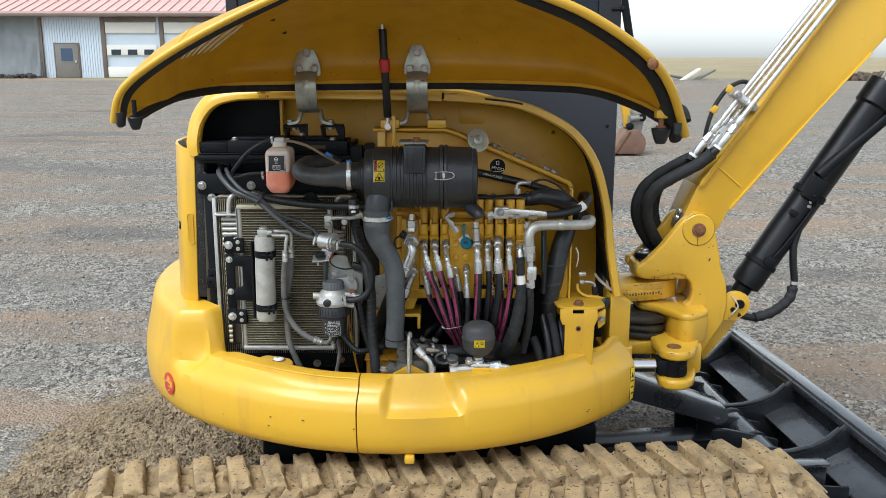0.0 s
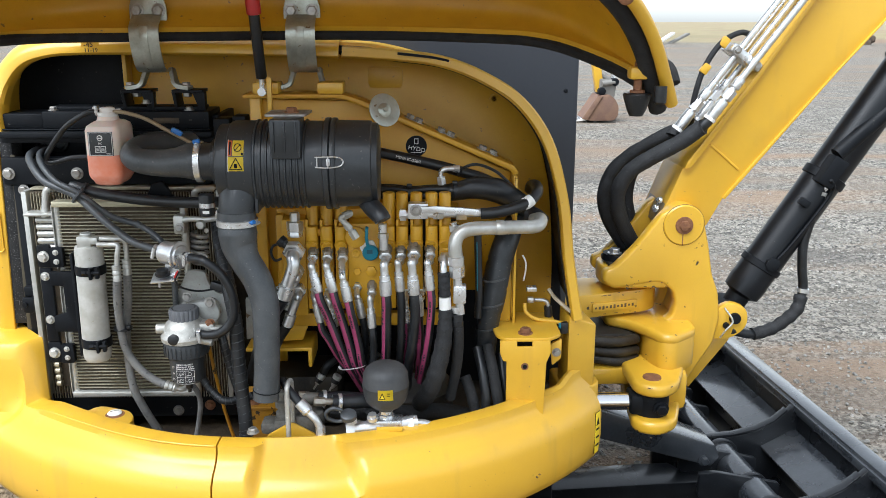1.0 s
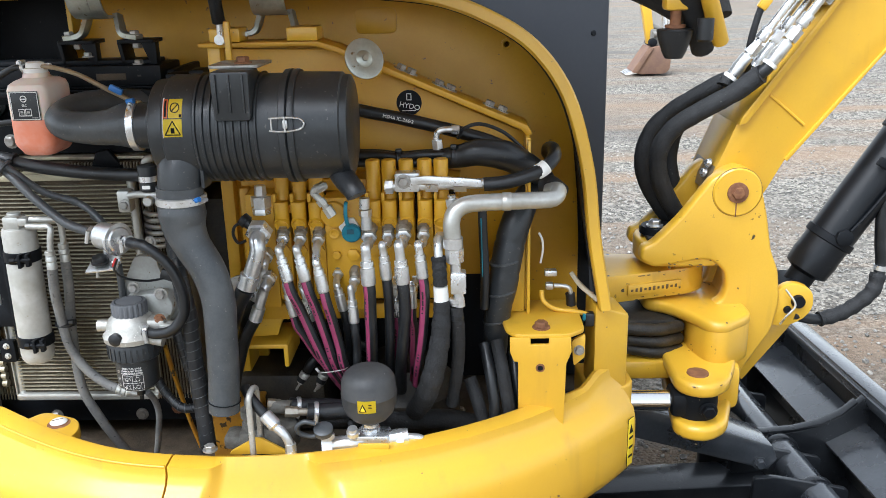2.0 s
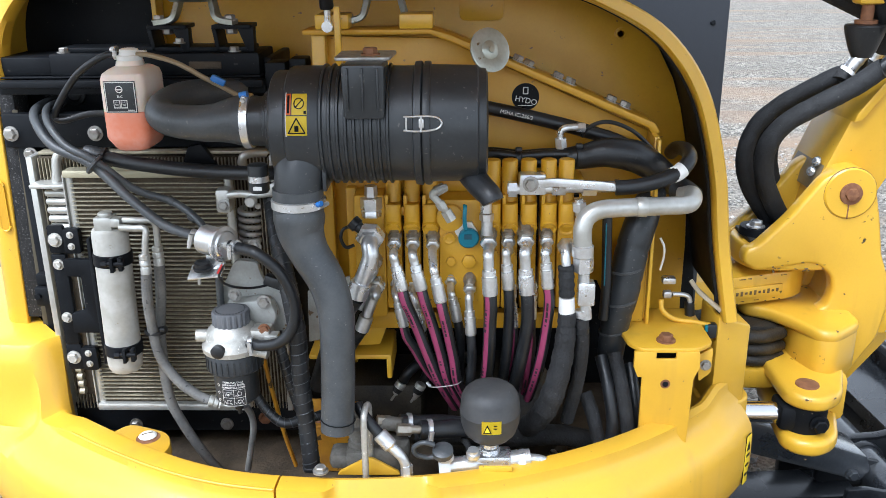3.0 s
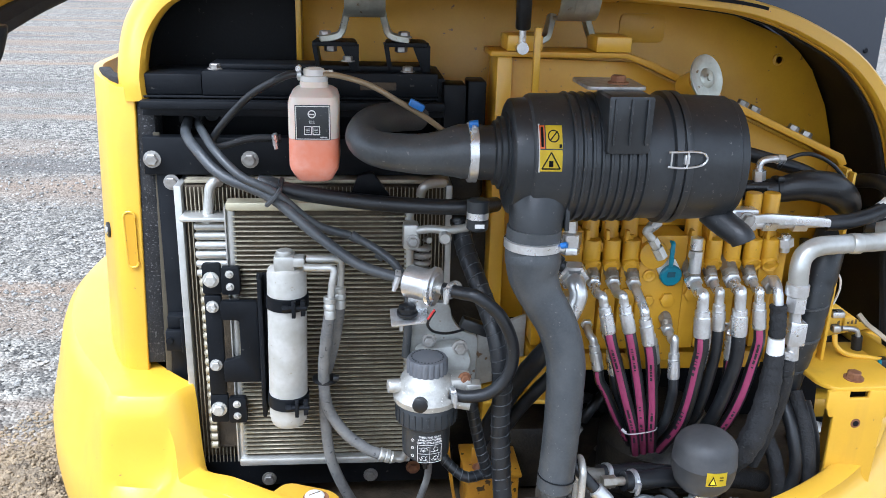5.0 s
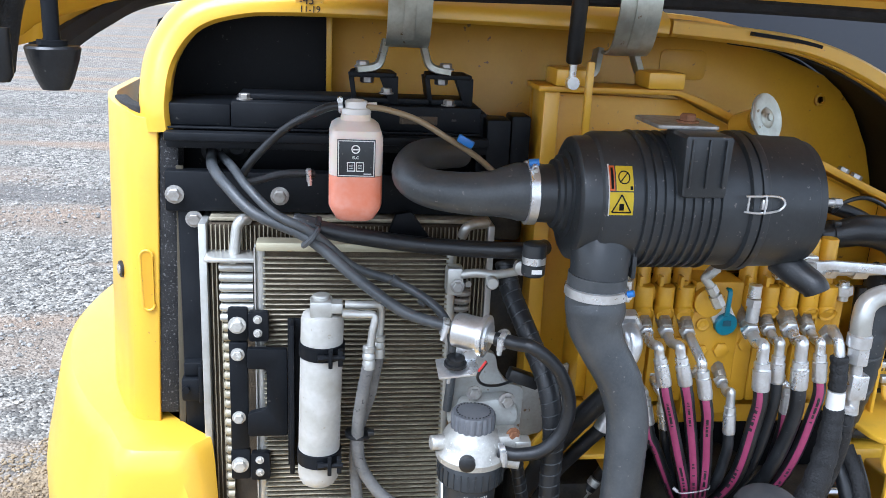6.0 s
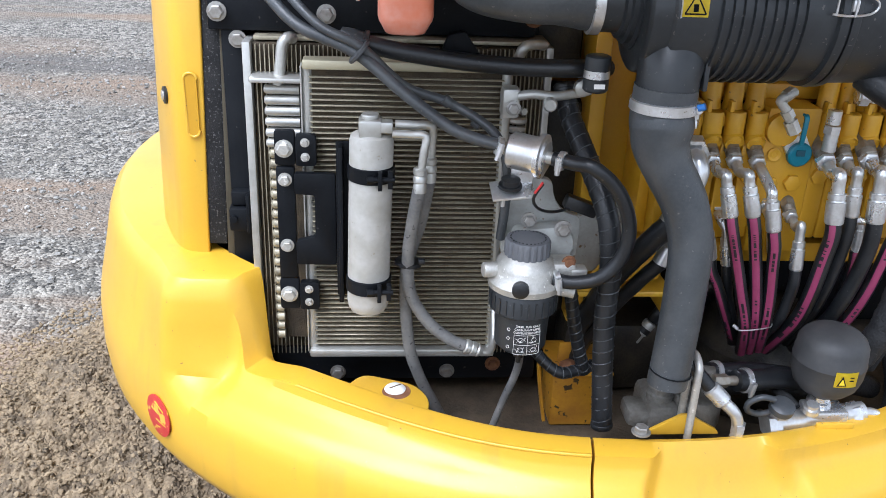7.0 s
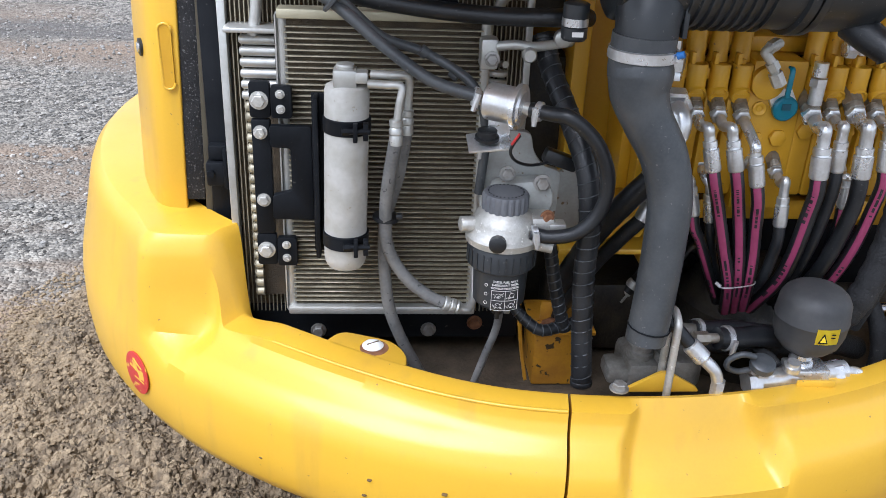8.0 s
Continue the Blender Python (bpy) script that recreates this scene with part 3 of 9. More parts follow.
# ---- the shed in the distance ----
def shed():
    y, z0 = 54.0, 0.42
    s = thing("shed", "long pale blue farm shed with a faded red metal roof", "shed", (-23, y, z0))
    part("wall", span((-46, y, z0 - 0.4), (-7, y + 12, 4.05), 0.02), LIGHTBLUE, s, "pale blue ribbed metal siding")
    roof = prism([(y - 0.7, 4.15), (y - 0.7, 4.32), (y + 6, 6.3), (y + 12.7, 4.32), (y + 12.7, 4.15), (y + 6, 6.1)], -46.4, -6.6, "yz", 0.0)
    r = part("roof", roof, ROOFING, s, "faded pale red corrugated metal roof")
    rib = mesh("roof_rib", box((0, 0, 0), (0.06, 7.0, 0.05), 0.0, (16.5, 0, 0)), ROOFING)
    for i in range(62):
        piece("roof_rib", rib, r, pose(-46 + i * 0.63, y + 2.65, 5.35))
    part("fascia", span((-46.4, y - 0.75, 4.02), (-6.6, y - 0.68, 4.2), 0.01), BROWN, s, "brown fascia board")
    batten = mesh("siding_rib", span((-0.02, -0.03, 0), (0.02, 0.0, 3.55), 0.0), LIGHTBLUE)
    for i in range(24):
        piece("siding_rib", batten, s, pose(-24.2 + i * 0.155, y, z0 + 0.02))
    # man door
    d = part("door", span((-23.6, y - 0.09, z0), (-22.2, y - 0.03, z0 + 2.0), 0.01), DOORGREY, s, "grey-brown steel door with a small window")
    part("door_frame", join(span((-23.68, y - 0.07, z0), (-23.6, y + 0.02, z0 + 2.08), 0.01), span((-22.2, y - 0.07, z0), (-22.12, y + 0.02, z0 + 2.08), 0.01),
                            span((-23.6, y - 0.07, z0 + 2.0), (-22.2, y + 0.02, z0 + 2.08), 0.01)), BROWN, d)
    part("pane", span((-23.25, y - 0.11, z0 + 1.0), (-22.55, y - 0.09, z0 + 1.75), 0.0), material("blue_pane", (0.05, 0.09, 0.15), 0.1, bump=0.0), d)
    part("handle", box((-22.35, y - 0.13, z0 + 0.95), (0.1, 0.08, 0.14), 0.01), STEEL, d)
    # garage doors with their row of small windows
    for x0 in (-20.45, -16.9, -13.3):
        g = part("garage_door", join(*[span((x0, y - 0.10, z0 + 0.02 + k * 0.655), (x0 + 3.05, y - 0.05, z0 + 0.02 + (k + 1) * 0.655 - 0.025), 0.012) for k in range(0, 5, 2)]), CHALK, s,
                 "white sectional garage door")
        for k in range(3):
            part("pane", span((x0 + 0.28 + k * 1.0, y - 0.12, z0 + 1.36), (x0 + 0.86 + k * 1.0, y - 0.10, z0 + 1.68), 0.0), PANE, g)
        part("door_frame", join(span((x0 - 0.28, y - 0.13, z0), (x0 - 0.03, y, 4.0), 0.01), span((x0 - 0.03, y - 0.13, z0 + 3.32), (x0 + 3.08, y, 4.0), 0.01)), BROWN, s, "brown timber jamb")
    # the tarpaulin over an open bay
    bm = bmesh.new()
    cols, rows = 40, 18
    grid = [[bm.verts.new((-29 + 4.5 * i / cols, y - 0.12 - 0.10 * noise.noise(V(i * 0.25, j * 0.2, 0)) - (0.25 * (1 - j / rows) ** 3), z0 + 0.1 + 3.5 * j / rows)) for i in range(cols + 1)] for j in range(rows + 1)]
    for j in range(rows):
        for i in range(cols):
            bm.faces.new((grid[j][i], grid[j][i + 1], grid[j + 1][i + 1], grid[j + 1][i]))
    bmesh.ops.solidify(bm, geom=bm.faces, thickness=0.02)
    solo("tarpaulin", bm, TARP, "grey plastic tarpaulin hung over an open shed bay", "tarpaulin")
    part("post", span((-24.45, y - 0.15, z0), (-24.3, y, 4.0), 0.01), BROWN, s)
    rnd = random.Random(5)
    bm = bmesh.new()
    for _ in range(50):
        bmesh.ops.create_icosphere(bm, subdivisions=1, radius=rnd.uniform(0.06, 0.2), matrix=pose(rnd.uniform(-28, -24.6), y - rnd.uniform(0.4, 1.4), z0 + rnd.uniform(0, 0.15), rnd.uniform(0, 90), 20, 5))
    solo("rubble", bm, material("dark_rubble", (0.05, 0.05, 0.045), 0.9, amount=0.6, scale=3), "dark heap of rubble before the shed", "rubble", kind="stuff")


shed()


def far_things():
    # a bucket resting in the yard, on the end of a parked machine's arm
    def flat(*pts):
        return [(q[0], q[2]) for q in pts]
    yb = 12.3
    BUCKET = material("rusty_bucket_steel", (0.15, 0.085, 0.06), 0.7, second=(0.24, 0.14, 0.085), amount=0.8, scale=7, fine=60, bump=0.3)
    foot = V((2.583, 12.300, 0.380))
    b = thing("parked_excavator_arm", "rusty digging bucket on a yellow arm in the yard", "excavator arm", foot)
    shell = flat((2.376, 12.300, 0.424), (2.585, 12.300, 0.705), (2.702, 12.300, 0.724), (2.783, 12.300, 0.661), (2.832, 12.300, 0.564), (2.826, 12.300, 0.446), (2.773, 12.300, 0.384), (2.442, 12.300, 0.382))
    k = part("bucket", prism(rounded(shell, 0.03, 3), yb - 0.22, yb + 0.22, "xz", 0.01), BUCKET, b, "rusty brown digging bucket")
    part("mouth", prism(flat((2.362, 12.300, 0.418), (2.563, 12.300, 0.719), (2.592, 12.300, 0.698), (2.398, 12.300, 0.403)), yb - 0.2, yb + 0.2, "xz", 0.0), BUCKET, k)
    part("side_cutter", prism(flat((2.348, 12.300, 0.411), (2.543, 12.300, 0.706), (2.606, 12.300, 0.705), (2.420, 12.300, 0.396)), yb - 0.245, yb - 0.215, "xz", 0.004), BUCKET, k)
    tip = V((2.391, 12.300, 0.410))
    for j in range(4):
        part("tooth", prism([(tip.x - 0.11, tip.z - 0.035), (tip.x + 0.03, tip.z - 0.025), (tip.x + 0.03, tip.z + 0.03)], yb - 0.2 + 0.115 * j, yb - 0.14 + 0.115 * j, "xz", 0.004), CHALK if j == 0 else STEEL, k, "worn pale tooth")
    part("bucket_ear", prism(rounded(flat((2.585, 12.300, 0.691), (2.592, 12.300, 0.923), (2.823, 12.300, 0.906), (2.790, 12.300, 0.661)), 0.03, 3), yb - 0.10, yb - 0.07, "xz", 0.004), DOORGREY, b, "grey bucket ear plate")
    pins = (V((2.616, 12.300, 0.759)), V((2.783, 12.300, 0.879)))
    for q in pins:
        part("linkage_pin", cyl(q + V(0, -0.16, 0), q + V(0, 0.16, 0), 0.05, n=16, bevel=0.006), BLACK, b)
    part("link_bar", join(cyl(pins[0] + V(0, -0.13, 0.1), pins[1] + V(0, -0.13, 0.0), 0.035), cyl(pins[1], pins[0] + V(-0.05, 0, 0.22), 0.035)), DOORGREY, b)
    part("arm", prism(flat((2.562, 12.300, 0.733), (2.657, 12.300, 0.772), (2.601, 12.300, 1.111), (2.482, 12.300, 1.834), (2.076, 12.300, 3.197), (1.909, 12.300, 3.153), (2.337, 12.300, 1.773), (2.491, 12.300, 1.113)), yb - 0.07, yb + 0.07, "xz", 0.01), YELLOW, b, "yellow steel arm")
    part("bucket_rod", cyl((2.796, 12.300, 0.893), (2.702, 12.300, 1.376), 0.028, n=14), STEEL, b, "chrome bucket rod")
    part("bucket_cylinder", cyl((2.702, 12.300, 1.376), (2.447, 12.300, 2.649), 0.055, n=16), BLACK, b)
    # planks by the grass bank
    for k, (x, yy, a) in enumerate(((13.4, 48.0, 28), (14.3, 48.4, 24), (12.6, 48.6, -10))):
        z = height(x, yy) + 0.22
        solo("plank", box((x, yy, z), (1.5, 0.3, 0.12), 0.01, (0, -a, 20)), DOORGREY if k else CHALK, "weathered plank lying by the grass bank", "plank", "planks by the bank")
    bm = bmesh.new()
    rnd = random.Random(8)
    for _ in range(70):
        bmesh.ops.create_icosphere(bm, subdivisions=1, radius=rnd.uniform(0.1, 0.28), matrix=pose(22.6 + rnd.gauss(0, 0.7), 47 + rnd.uniform(-0.6, 0.6), height(22, 47) + rnd.uniform(0, 0.3), 30, rnd.uniform(0, 90), 0))
    solo("brush_heap", bm, material("brush", (0.09, 0.065, 0.045), 0.95, amount=0.6, scale=3), "dark brown heap of brush at the yard's edge", "brush heap", kind="stuff")


far_things()

# ---- the excavator's house ----
CX, CY = -0.14, 3.36


def ease(a, b, v):
    t = min(max((v - a) / (b - a), 0), 1)
    return t * t * (3 - 2 * t)


def weight_mesh(x_from, x_to):
    """A stretch of the curved counterweight: its section carried round the tail circle. The tail end stands up as a block with a flat face cut into its front."""
    a0, a1 = x_from, x_to
    bm, rings = bmesh.new(), []
    steps = 330
    for i in range(steps + 1):
        a = a0 + (a1 - a0) * i / steps
        sx, cy = math.sin(a), -math.cos(a)
        xx = CX + 0.9 * sx
        deg = math.degrees(a)
        block = ease(-41.2, -44.6, deg)
        lip = ease(-0.735, -0.66, CX + 0.9 * sx)
        hr = 0.020 * ease(0.520, 0.560, CX + 0.93 * sx)
        k = 1.0 + 0.012 * ease(-0.5, -0.95, xx) - 0.004 * ease(0.35, 0.68, xx)
        low = [(0.80, 0.56), (0.93, 0.548), (0.962, 0.552), (0.982, 0.566), (0.993, 0.590), (0.997, 0.63), (0.996, 0.69), (0.991, 0.714),
               (0.978, 0.733 + 0.10 * hr), (0.962, 0.745 + 0.4 * hr), (0.944, 0.753 + 0.93 * hr), (0.933, 0.762 + 0.975 * hr), (0.926, 0.769 + hr),
               (0.9235, 0.771 + 0.0135 * lip + hr), (0.888, 0.775 + 0.016 * lip + hr), (0.880, 0.775 + 0.014 * lip + hr), (0.872, 0.770 + 0.010 * lip + hr * 0.95), (0.864, 0.762 + 0.006 * lip + hr * 0.8), (0.858, 0.74), (0.80, 0.60)]
        wide = 0.030 * ease(-0.66, -0.30, xx)
        thin = 0.018 * ease(0.40, 0.50, xx)
        low = [(r + (thin if r < 0.89 and z > 0.7 else 0) + (wide * (1 if r < 0.91 else max(0, (0.96 - r) / 0.05)) if z > 0.7 else 0), z) for r, z in low]
        # the hand recess: a slanted facet that opens at the rim and widens downwards
        sunk = [None] * 6 + [(0.995, 0.680), (0.982, 0.688), (0.966, 0.698), (0.953, 0.713), (0.943, 0.734), (0.935, 0.755), (0.928, 0.773), (0.922, 0.783)]
        sec = []
        for j, (r, z) in enumerate(low):
            if j < 14 and sunk[j]:
                flare = 0.05 * (0.77 - sunk[j][1]) / 0.12
                d = ease(-0.172 - 0.4 * flare, -0.146 - 0.4 * flare, xx) * ease(0.024 + flare, -0.008 + flare, xx)
                r, z = r + (sunk[j][0] - r) * d, z + (sunk[j][1] - z) * d
            sec.append((r, z))
        if block > 0:
            ro = 0.997
            face = 0.662 / max(math.cos(a), 0.3) / k
            near = max(0, 1 - abs(face - ro + 0.002) / 0.02)
            ru = min(face, ro - 0.002) - 0.005 * near * near
            w = ro - ru
            g = min(w / 0.05, 1)
            high = [(0.80, 0.56), (0.93, 0.548), (0.962, 0.552), (0.982, 0.566), (0.993, 0.590), (0.997, 0.63), (0.997, 0.69), (ro - 0.007 * g, 0.714), (ro - 0.38 * w, 0.733), (ro - 0.74 * w, 0.744),
                    (ru + 0.013 * g, 0.757), (ru + 0.003 * g, 0.782), (ru, 0.83), (ru - 0.003, 0.870), (ru - 0.010, 0.892), (ru - 0.024, 0.907), (ru - 0.042, 0.912), (0.846, 0.912), (0.842, 0.74), (0.80, 0.60)]
            lean = 0.036 * (1 - min(w / 0.09, 1)) * ease(-44, -56, deg)
            high = [(r - lean * ease(0.66, 0.90, z) if j > 5 and r > 0.85 else r, z) for j, (r, z) in enumerate(high)]
            sec = [(p[0] + (q[0] - p[0]) * block, p[1] + (q[1] - p[1]) * block) for p, q in zip(sec, high)]
        rings.append([bm.verts.new((CX + r * k * sx, CY + r * k * cy, z)) for r, z in sec])
    for p, q in zip(rings, rings[1:]):
        for j in range(len(p)):
            bm.faces.new((p[j], p[(j + 1) % len(p)], q[(j + 1) % len(p)], q[j]))
    for ring in (rings[0], rings[-1]):
        bm.faces.new(ring)
    return bm


house = thing("excavator_house", "yellow mini excavator body with its side hood open", "excavator", (0, 3.0, 0.5))
END = 52.5
seam = math.asin((-0.249 - CX) / 0.94)
cw_left = part("counterweight", weight_mesh(math.radians(-108), seam - 0.0022), YELLOW, house, "scuffed yellow cast counterweight", 31)
cw_right = part("side_cover", weight_mesh(seam + 0.0022, math.radians(END)), YELLOW, house, "yellow curved lower side cover with a hand recess", 31)


def rim_bead(a0, a1):
    """The rounded edge of the raised lip along the top of the counterweight."""
    pts = []
    for i in range(41):
        a = a0 + (a1 - a0) * i / 40
        xx = CX + 0.9 * math.sin(a)
        k = 1.0 + 0.012 * ease(-0.5, -0.95, xx) - 0.004 * ease(0.35, 0.68, xx)
        r = 0.9215 + 0.030 * ease(-0.66, -0.30, xx) * 0.75
        pts.append((CX + r * k * math.sin(a), CY - r * k * math.cos(a), 0.7835 + 0.020 * ease(0.520, 0.560, CX + 0.93 * math.sin(a))))
    return sweep(pts, 0.0028, 10, 2)


part("rim_bead", rim_bead(math.asin((-0.655 - CX) / 0.9), seam - 0.004), YELLOW, cw_left)


def house_shell():
    # floor pan and the frame round the opening
    part("floor_pan", prism([(-0.95, 3.2), (-0.86, 2.85), (-0.60, 2.62), (-0.2, 2.54), (0.2, 2.56), (0.5, 2.72), (0.58, 2.9), (0.6, 3.4), (-0.95, 3.4)], 0.60, 0.64, "xy", 0.004), DIRT, house, "steel floor pan caked with brown dirt")
    # the tail corner: a rounded band that turns back from the opening's edge
    line = smooth_path([(-0.806, 0, 1.402), (-0.808, 0, 1.45), (-0.797, 0, 1.512), (-0.760, 0, 1.563), (-0.70, 0, 1.588), (-0.60, 0, 1.597), (-0.30, 0, 1.596), (-0.004, 0, 1.589)], 8)
    prof = [(-0.015, 2.880), (-0.017, 2.844), (-0.011, 2.835), (0.004, 2.835), (0.020, 2.841), (0.036, 2.858), (0.047, 2.888), (0.052, 2.94), (0.052, 3.13), (0.044, 3.13), (0.044, 2.94), (0.038, 2.895), (0.028, 2.868), (0.012, 2.852), (-0.006, 2.850), (-0.009, 2.880)]
    bm, rings = bmesh.new(), []
    for i, p in enumerate(line):
        d = (line[min(i + 1, len(line) - 1)] - line[max(i - 1, 0)]).normalized()
        k = 0.80 - 0.25 * ease(-0.78, -0.62, p.x)
        fore = 0.034 * ease(1.56, 1.42, p.z)
        rings.append([bm.verts.new((p.x - d.z * o * (k if o > 0 else 1), y - fore * ease(2.95, 2.86, y), p.z + d.x * o * (k if o > 0 else 1))) for o, y in prof])
    for p, q in zip(rings, rings[1:]):
        for j in range(len(p)):
            bm.faces.new((p[j], p[(j + 1) % len(p)], q[(j + 1) % len(p)], q[j]))
    bm.faces.new(rings[0][::-1]), bm.faces.new(rings[-1])
    part("tail_corner", bm, YELLOW, house, "yellow rounded tail corner round the engine bay")
    pts = [(0.004, 2.860, 1.588), (0.13, 2.858, 1.580), (0.24, 2.845, 1.566), (0.335, 2.826, 1.532), (0.425, 2.805, 1.475), (0.492, 2.788, 1.380), (0.531, 2.774, 1.24), (0.547, 2.758, 1.10), (0.572, 2.742, 0.95)]
    part("opening_frame", ribbon(pts, (0, 1, 0), 0.026, 0.034), YELLOW, house, "yellow curved frame round the engine bay")
    part("frame_lip", ribbon([(x - 0.004, y + 0.016, z - 0.010) for x, y, z in pts], (0, 1, 0), 0.010, 0.014), YELLOW, house)
    part("seal_strip", ribbon([(x - 0.004, y + 0.034, z - 0.008) for x, y, z in pts[1:]], (0, 1, 0), 0.018, 0.020), FOAM, house, "black foam seal inside the frame")
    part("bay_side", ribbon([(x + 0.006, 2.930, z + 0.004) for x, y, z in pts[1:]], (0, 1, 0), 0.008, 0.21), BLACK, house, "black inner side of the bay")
    part("bay_roof", ribbon([(-0.01, 2.98, 1.606), (0.08, 2.98, 1.600), (0.17, 2.98, 1.580), (0.24, 2.98, 1.556)], (0, 1, 0), 0.010, 0.21), YELLOW, house, "yellow sheet over the bay")
    # tail post with its latch pocket
    post = thing("tail_side_panel", "tall narrow yellow side panel with a latch recess", "panel", (-0.85, 2.84, 0.92))
    outer = [(-0.808, 2.808), (-0.842, 2.812), (-0.862, 2.832), (-0.885, 2.880), (-0.915, 2.960), (-0.940, 3.060), (-0.945, 3.300)]
    inner = [(-0.930, 3.300), (-0.925, 3.060), (-0.901, 2.965), (-0.872, 2.888), (-0.851, 2.845), (-0.836, 2.826), (-0.808, 2.823)]
    bm = prism(rounded(outer + inner, [0.004, 0.014, 0.016, 0.02, 0.03, 0.03, 0.002, 0.002, 0.03, 0.03, 0.02, 0.012, 0.01, 0.004], 3), 0.910, 1.432, "xy", 0.004, 2)
    for v in bm.verts:
        v.co.x += 0.018 * (v.co.z - 1.432) / 0.52
        if v.co.z > 1.40 and v.co.y < 2.9:
            v.co.z -= 0.5 * max(0, 2.83 - v.co.y)
    part("skin", bm, YELLOW, post)
    part("edge_seal", prism([(-0.828, 0.925), (-0.796, 0.925), (-0.779, 1.40), (-0.808, 1.40)], 2.812, 2.87, "xz", 0.004), EDGE_FOAM, post, "black foam edge seal")
    part("cap_seal", prism([(-0.803, 2.812), (-0.838, 2.824), (-0.858, 2.845), (-0.880, 2.890), (-0.905, 2.960), (-0.885, 2.965), (-0.862, 2.900), (-0.842, 2.862), (-0.803, 2.850)], 1.405, 1.438, "xy", 0.003), FOAM, post, "black rubber seal on the panel's top")
    # latch recess: a racetrack rim round a flat floor, darker yellow for its shade
    cxp, zt, zb, w = -0.835, 1.203, 1.122, 0.0098
    loop = [(cxp + w * math.cos(a), 2.805, (zt if math.sin(a) >= 0 else zb) + w * math.sin(a)) for a in [k * math.pi / 8 for k in range(17)]]
    part("latch_recess_rim", sweep(loop, 0.0022, 8, 1), YELLOW, post)
    part("latch_recess", prism([(x, z) for x, y, z in loop[:-1]], 2.8045, 2.808, "xz", 0.0), VALVE_SHADE_YELLOW, post, "pressed latch recess, its shade put into a darker floor")
    part("latch_lock", join(lathe((-0.885, 2.866, 1.163), (-0.90, -0.43, 0), [(0, 0.014), (0.006, 0.014), (0.007, 0.011)], 24)), RUBBER, post, "round black panel lock")
    part("lock_core", lathe((-0.8908, 2.863, 1.163), (-0.90, -0.43, 0), [(0, 0.008), (0.0025, 0.008)], 16), STEEL, post)
    # back walls of the bay
    edge = [(0.550, 3.020, 1.015), (0.544, 3.020, 1.130), (0.533, 3.020, 1.239), (0.517, 3.020, 1.310), (0.496, 3.020, 1.372), (0.457, 3.020, 1.443), (0.422, 3.020, 1.480), (0.383, 3.020, 1.508), (0.281, 3.020, 1.545)]
    wall = [(-0.55, 1.05), (0.30, 1.05), (0.42, 0.80), (edge[0][0], 0.80)] + [(q[0], q[2]) for q in edge] + [(0.18, 1.562), (0.10, 1.570), (-0.55, 1.585)]
    # the bay's shade is put into this deeper yellow
    bw = part("bay_wall", prism(wall, 3.02, 3.035, "xz", 0.002), VALVE_SHADE_YELLOW, house, "yellow steel bay wall, shade put into its ochre tone")
    # black sheet paints the unlit void below and beside the yellow wall
    part("bay_back", prism([(-0.55, 0.66), (0.60, 0.66), (0.570, 1.05), (0.550, 1.24), (0.51, 1.38), (0.44, 1.475), (0.34, 1.532), (0.2, 1.575), (-0.55, 1.60)], 3.037, 3.043, "xz", 0.0), BLACK, house, "black sheet behind the bay, in place of its dark void")
    part("weld_ring", lathe((0.383, 3.02, 1.462), (0, -1, 0), [(0, 0.012), (0.004, 0.012), (0.005, 0.008), (0.003, 0.006)], 20), VALVE_SHADE_YELLOW, bw)
    part("wall_hole", lathe((0.383, 3.0175, 1.462), (0, -1, 0), [(0, 0.006), (0.0005, 0.006)], 14), OILY, bw)
    part("cover_plate", prism(rounded([(0.055, 1.49), (0.145, 1.49), (0.145, 1.545), (0.055, 1.545)], 0.015, 3), 3.017, 3.022, "xz", 0.001), VALVE_SHADE_YELLOW, bw)
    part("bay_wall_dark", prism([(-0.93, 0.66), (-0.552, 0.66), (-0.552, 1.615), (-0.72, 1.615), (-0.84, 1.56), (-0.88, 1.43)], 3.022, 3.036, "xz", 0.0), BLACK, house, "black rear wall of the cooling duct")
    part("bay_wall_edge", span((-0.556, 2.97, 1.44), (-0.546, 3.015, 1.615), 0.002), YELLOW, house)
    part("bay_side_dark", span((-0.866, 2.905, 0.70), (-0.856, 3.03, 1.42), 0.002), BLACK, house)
    # drips and scuffs along the shoulder
    rnd = random.Random(11)
    chip = mesh("paint_chip", box((0, 0, 0), (1, 1, 1), 0.2, seg=1), WORN)
    for _ in range(34):
        a = rnd.uniform(-0.66, 0.7)
        if -0.07 < a < 0.25:
            continue
        rr = 0.9915 if rnd.random() < 0.7 else 0.9975
        z = 0.695 if rr < 0.993 else rnd.uniform(0.62, 0.66)
        x, y = CX + rr * 1.0 * math.sin(a), CY - rr * math.cos(a)
        k = 1.0 + 0.012 * (1 if x < -0.8 else 0)
        piece("paint_chip", chip, cw_left if a < seam else cw_right, pose(CX + rr * k * math.sin(a), CY - rr * k * math.cos(a), z, 0, 0, math.degrees(a)) @ Matrix.Diagonal((rnd.uniform(0.003, 0.009), 0.006, rnd.uniform(0.0015, 0.004), 1)))
    # bolted tab on the counterweight
    tab = rounded([(-0.62, 2.565), (-0.475, 2.50), (-0.466, 2.565), (-0.488, 2.606), (-0.57, 2.637)], 0.02, 4)
    part("tab", prism(tab, 0.755, 0.7835, "xy", 0.005), YELLOW, cw_left)
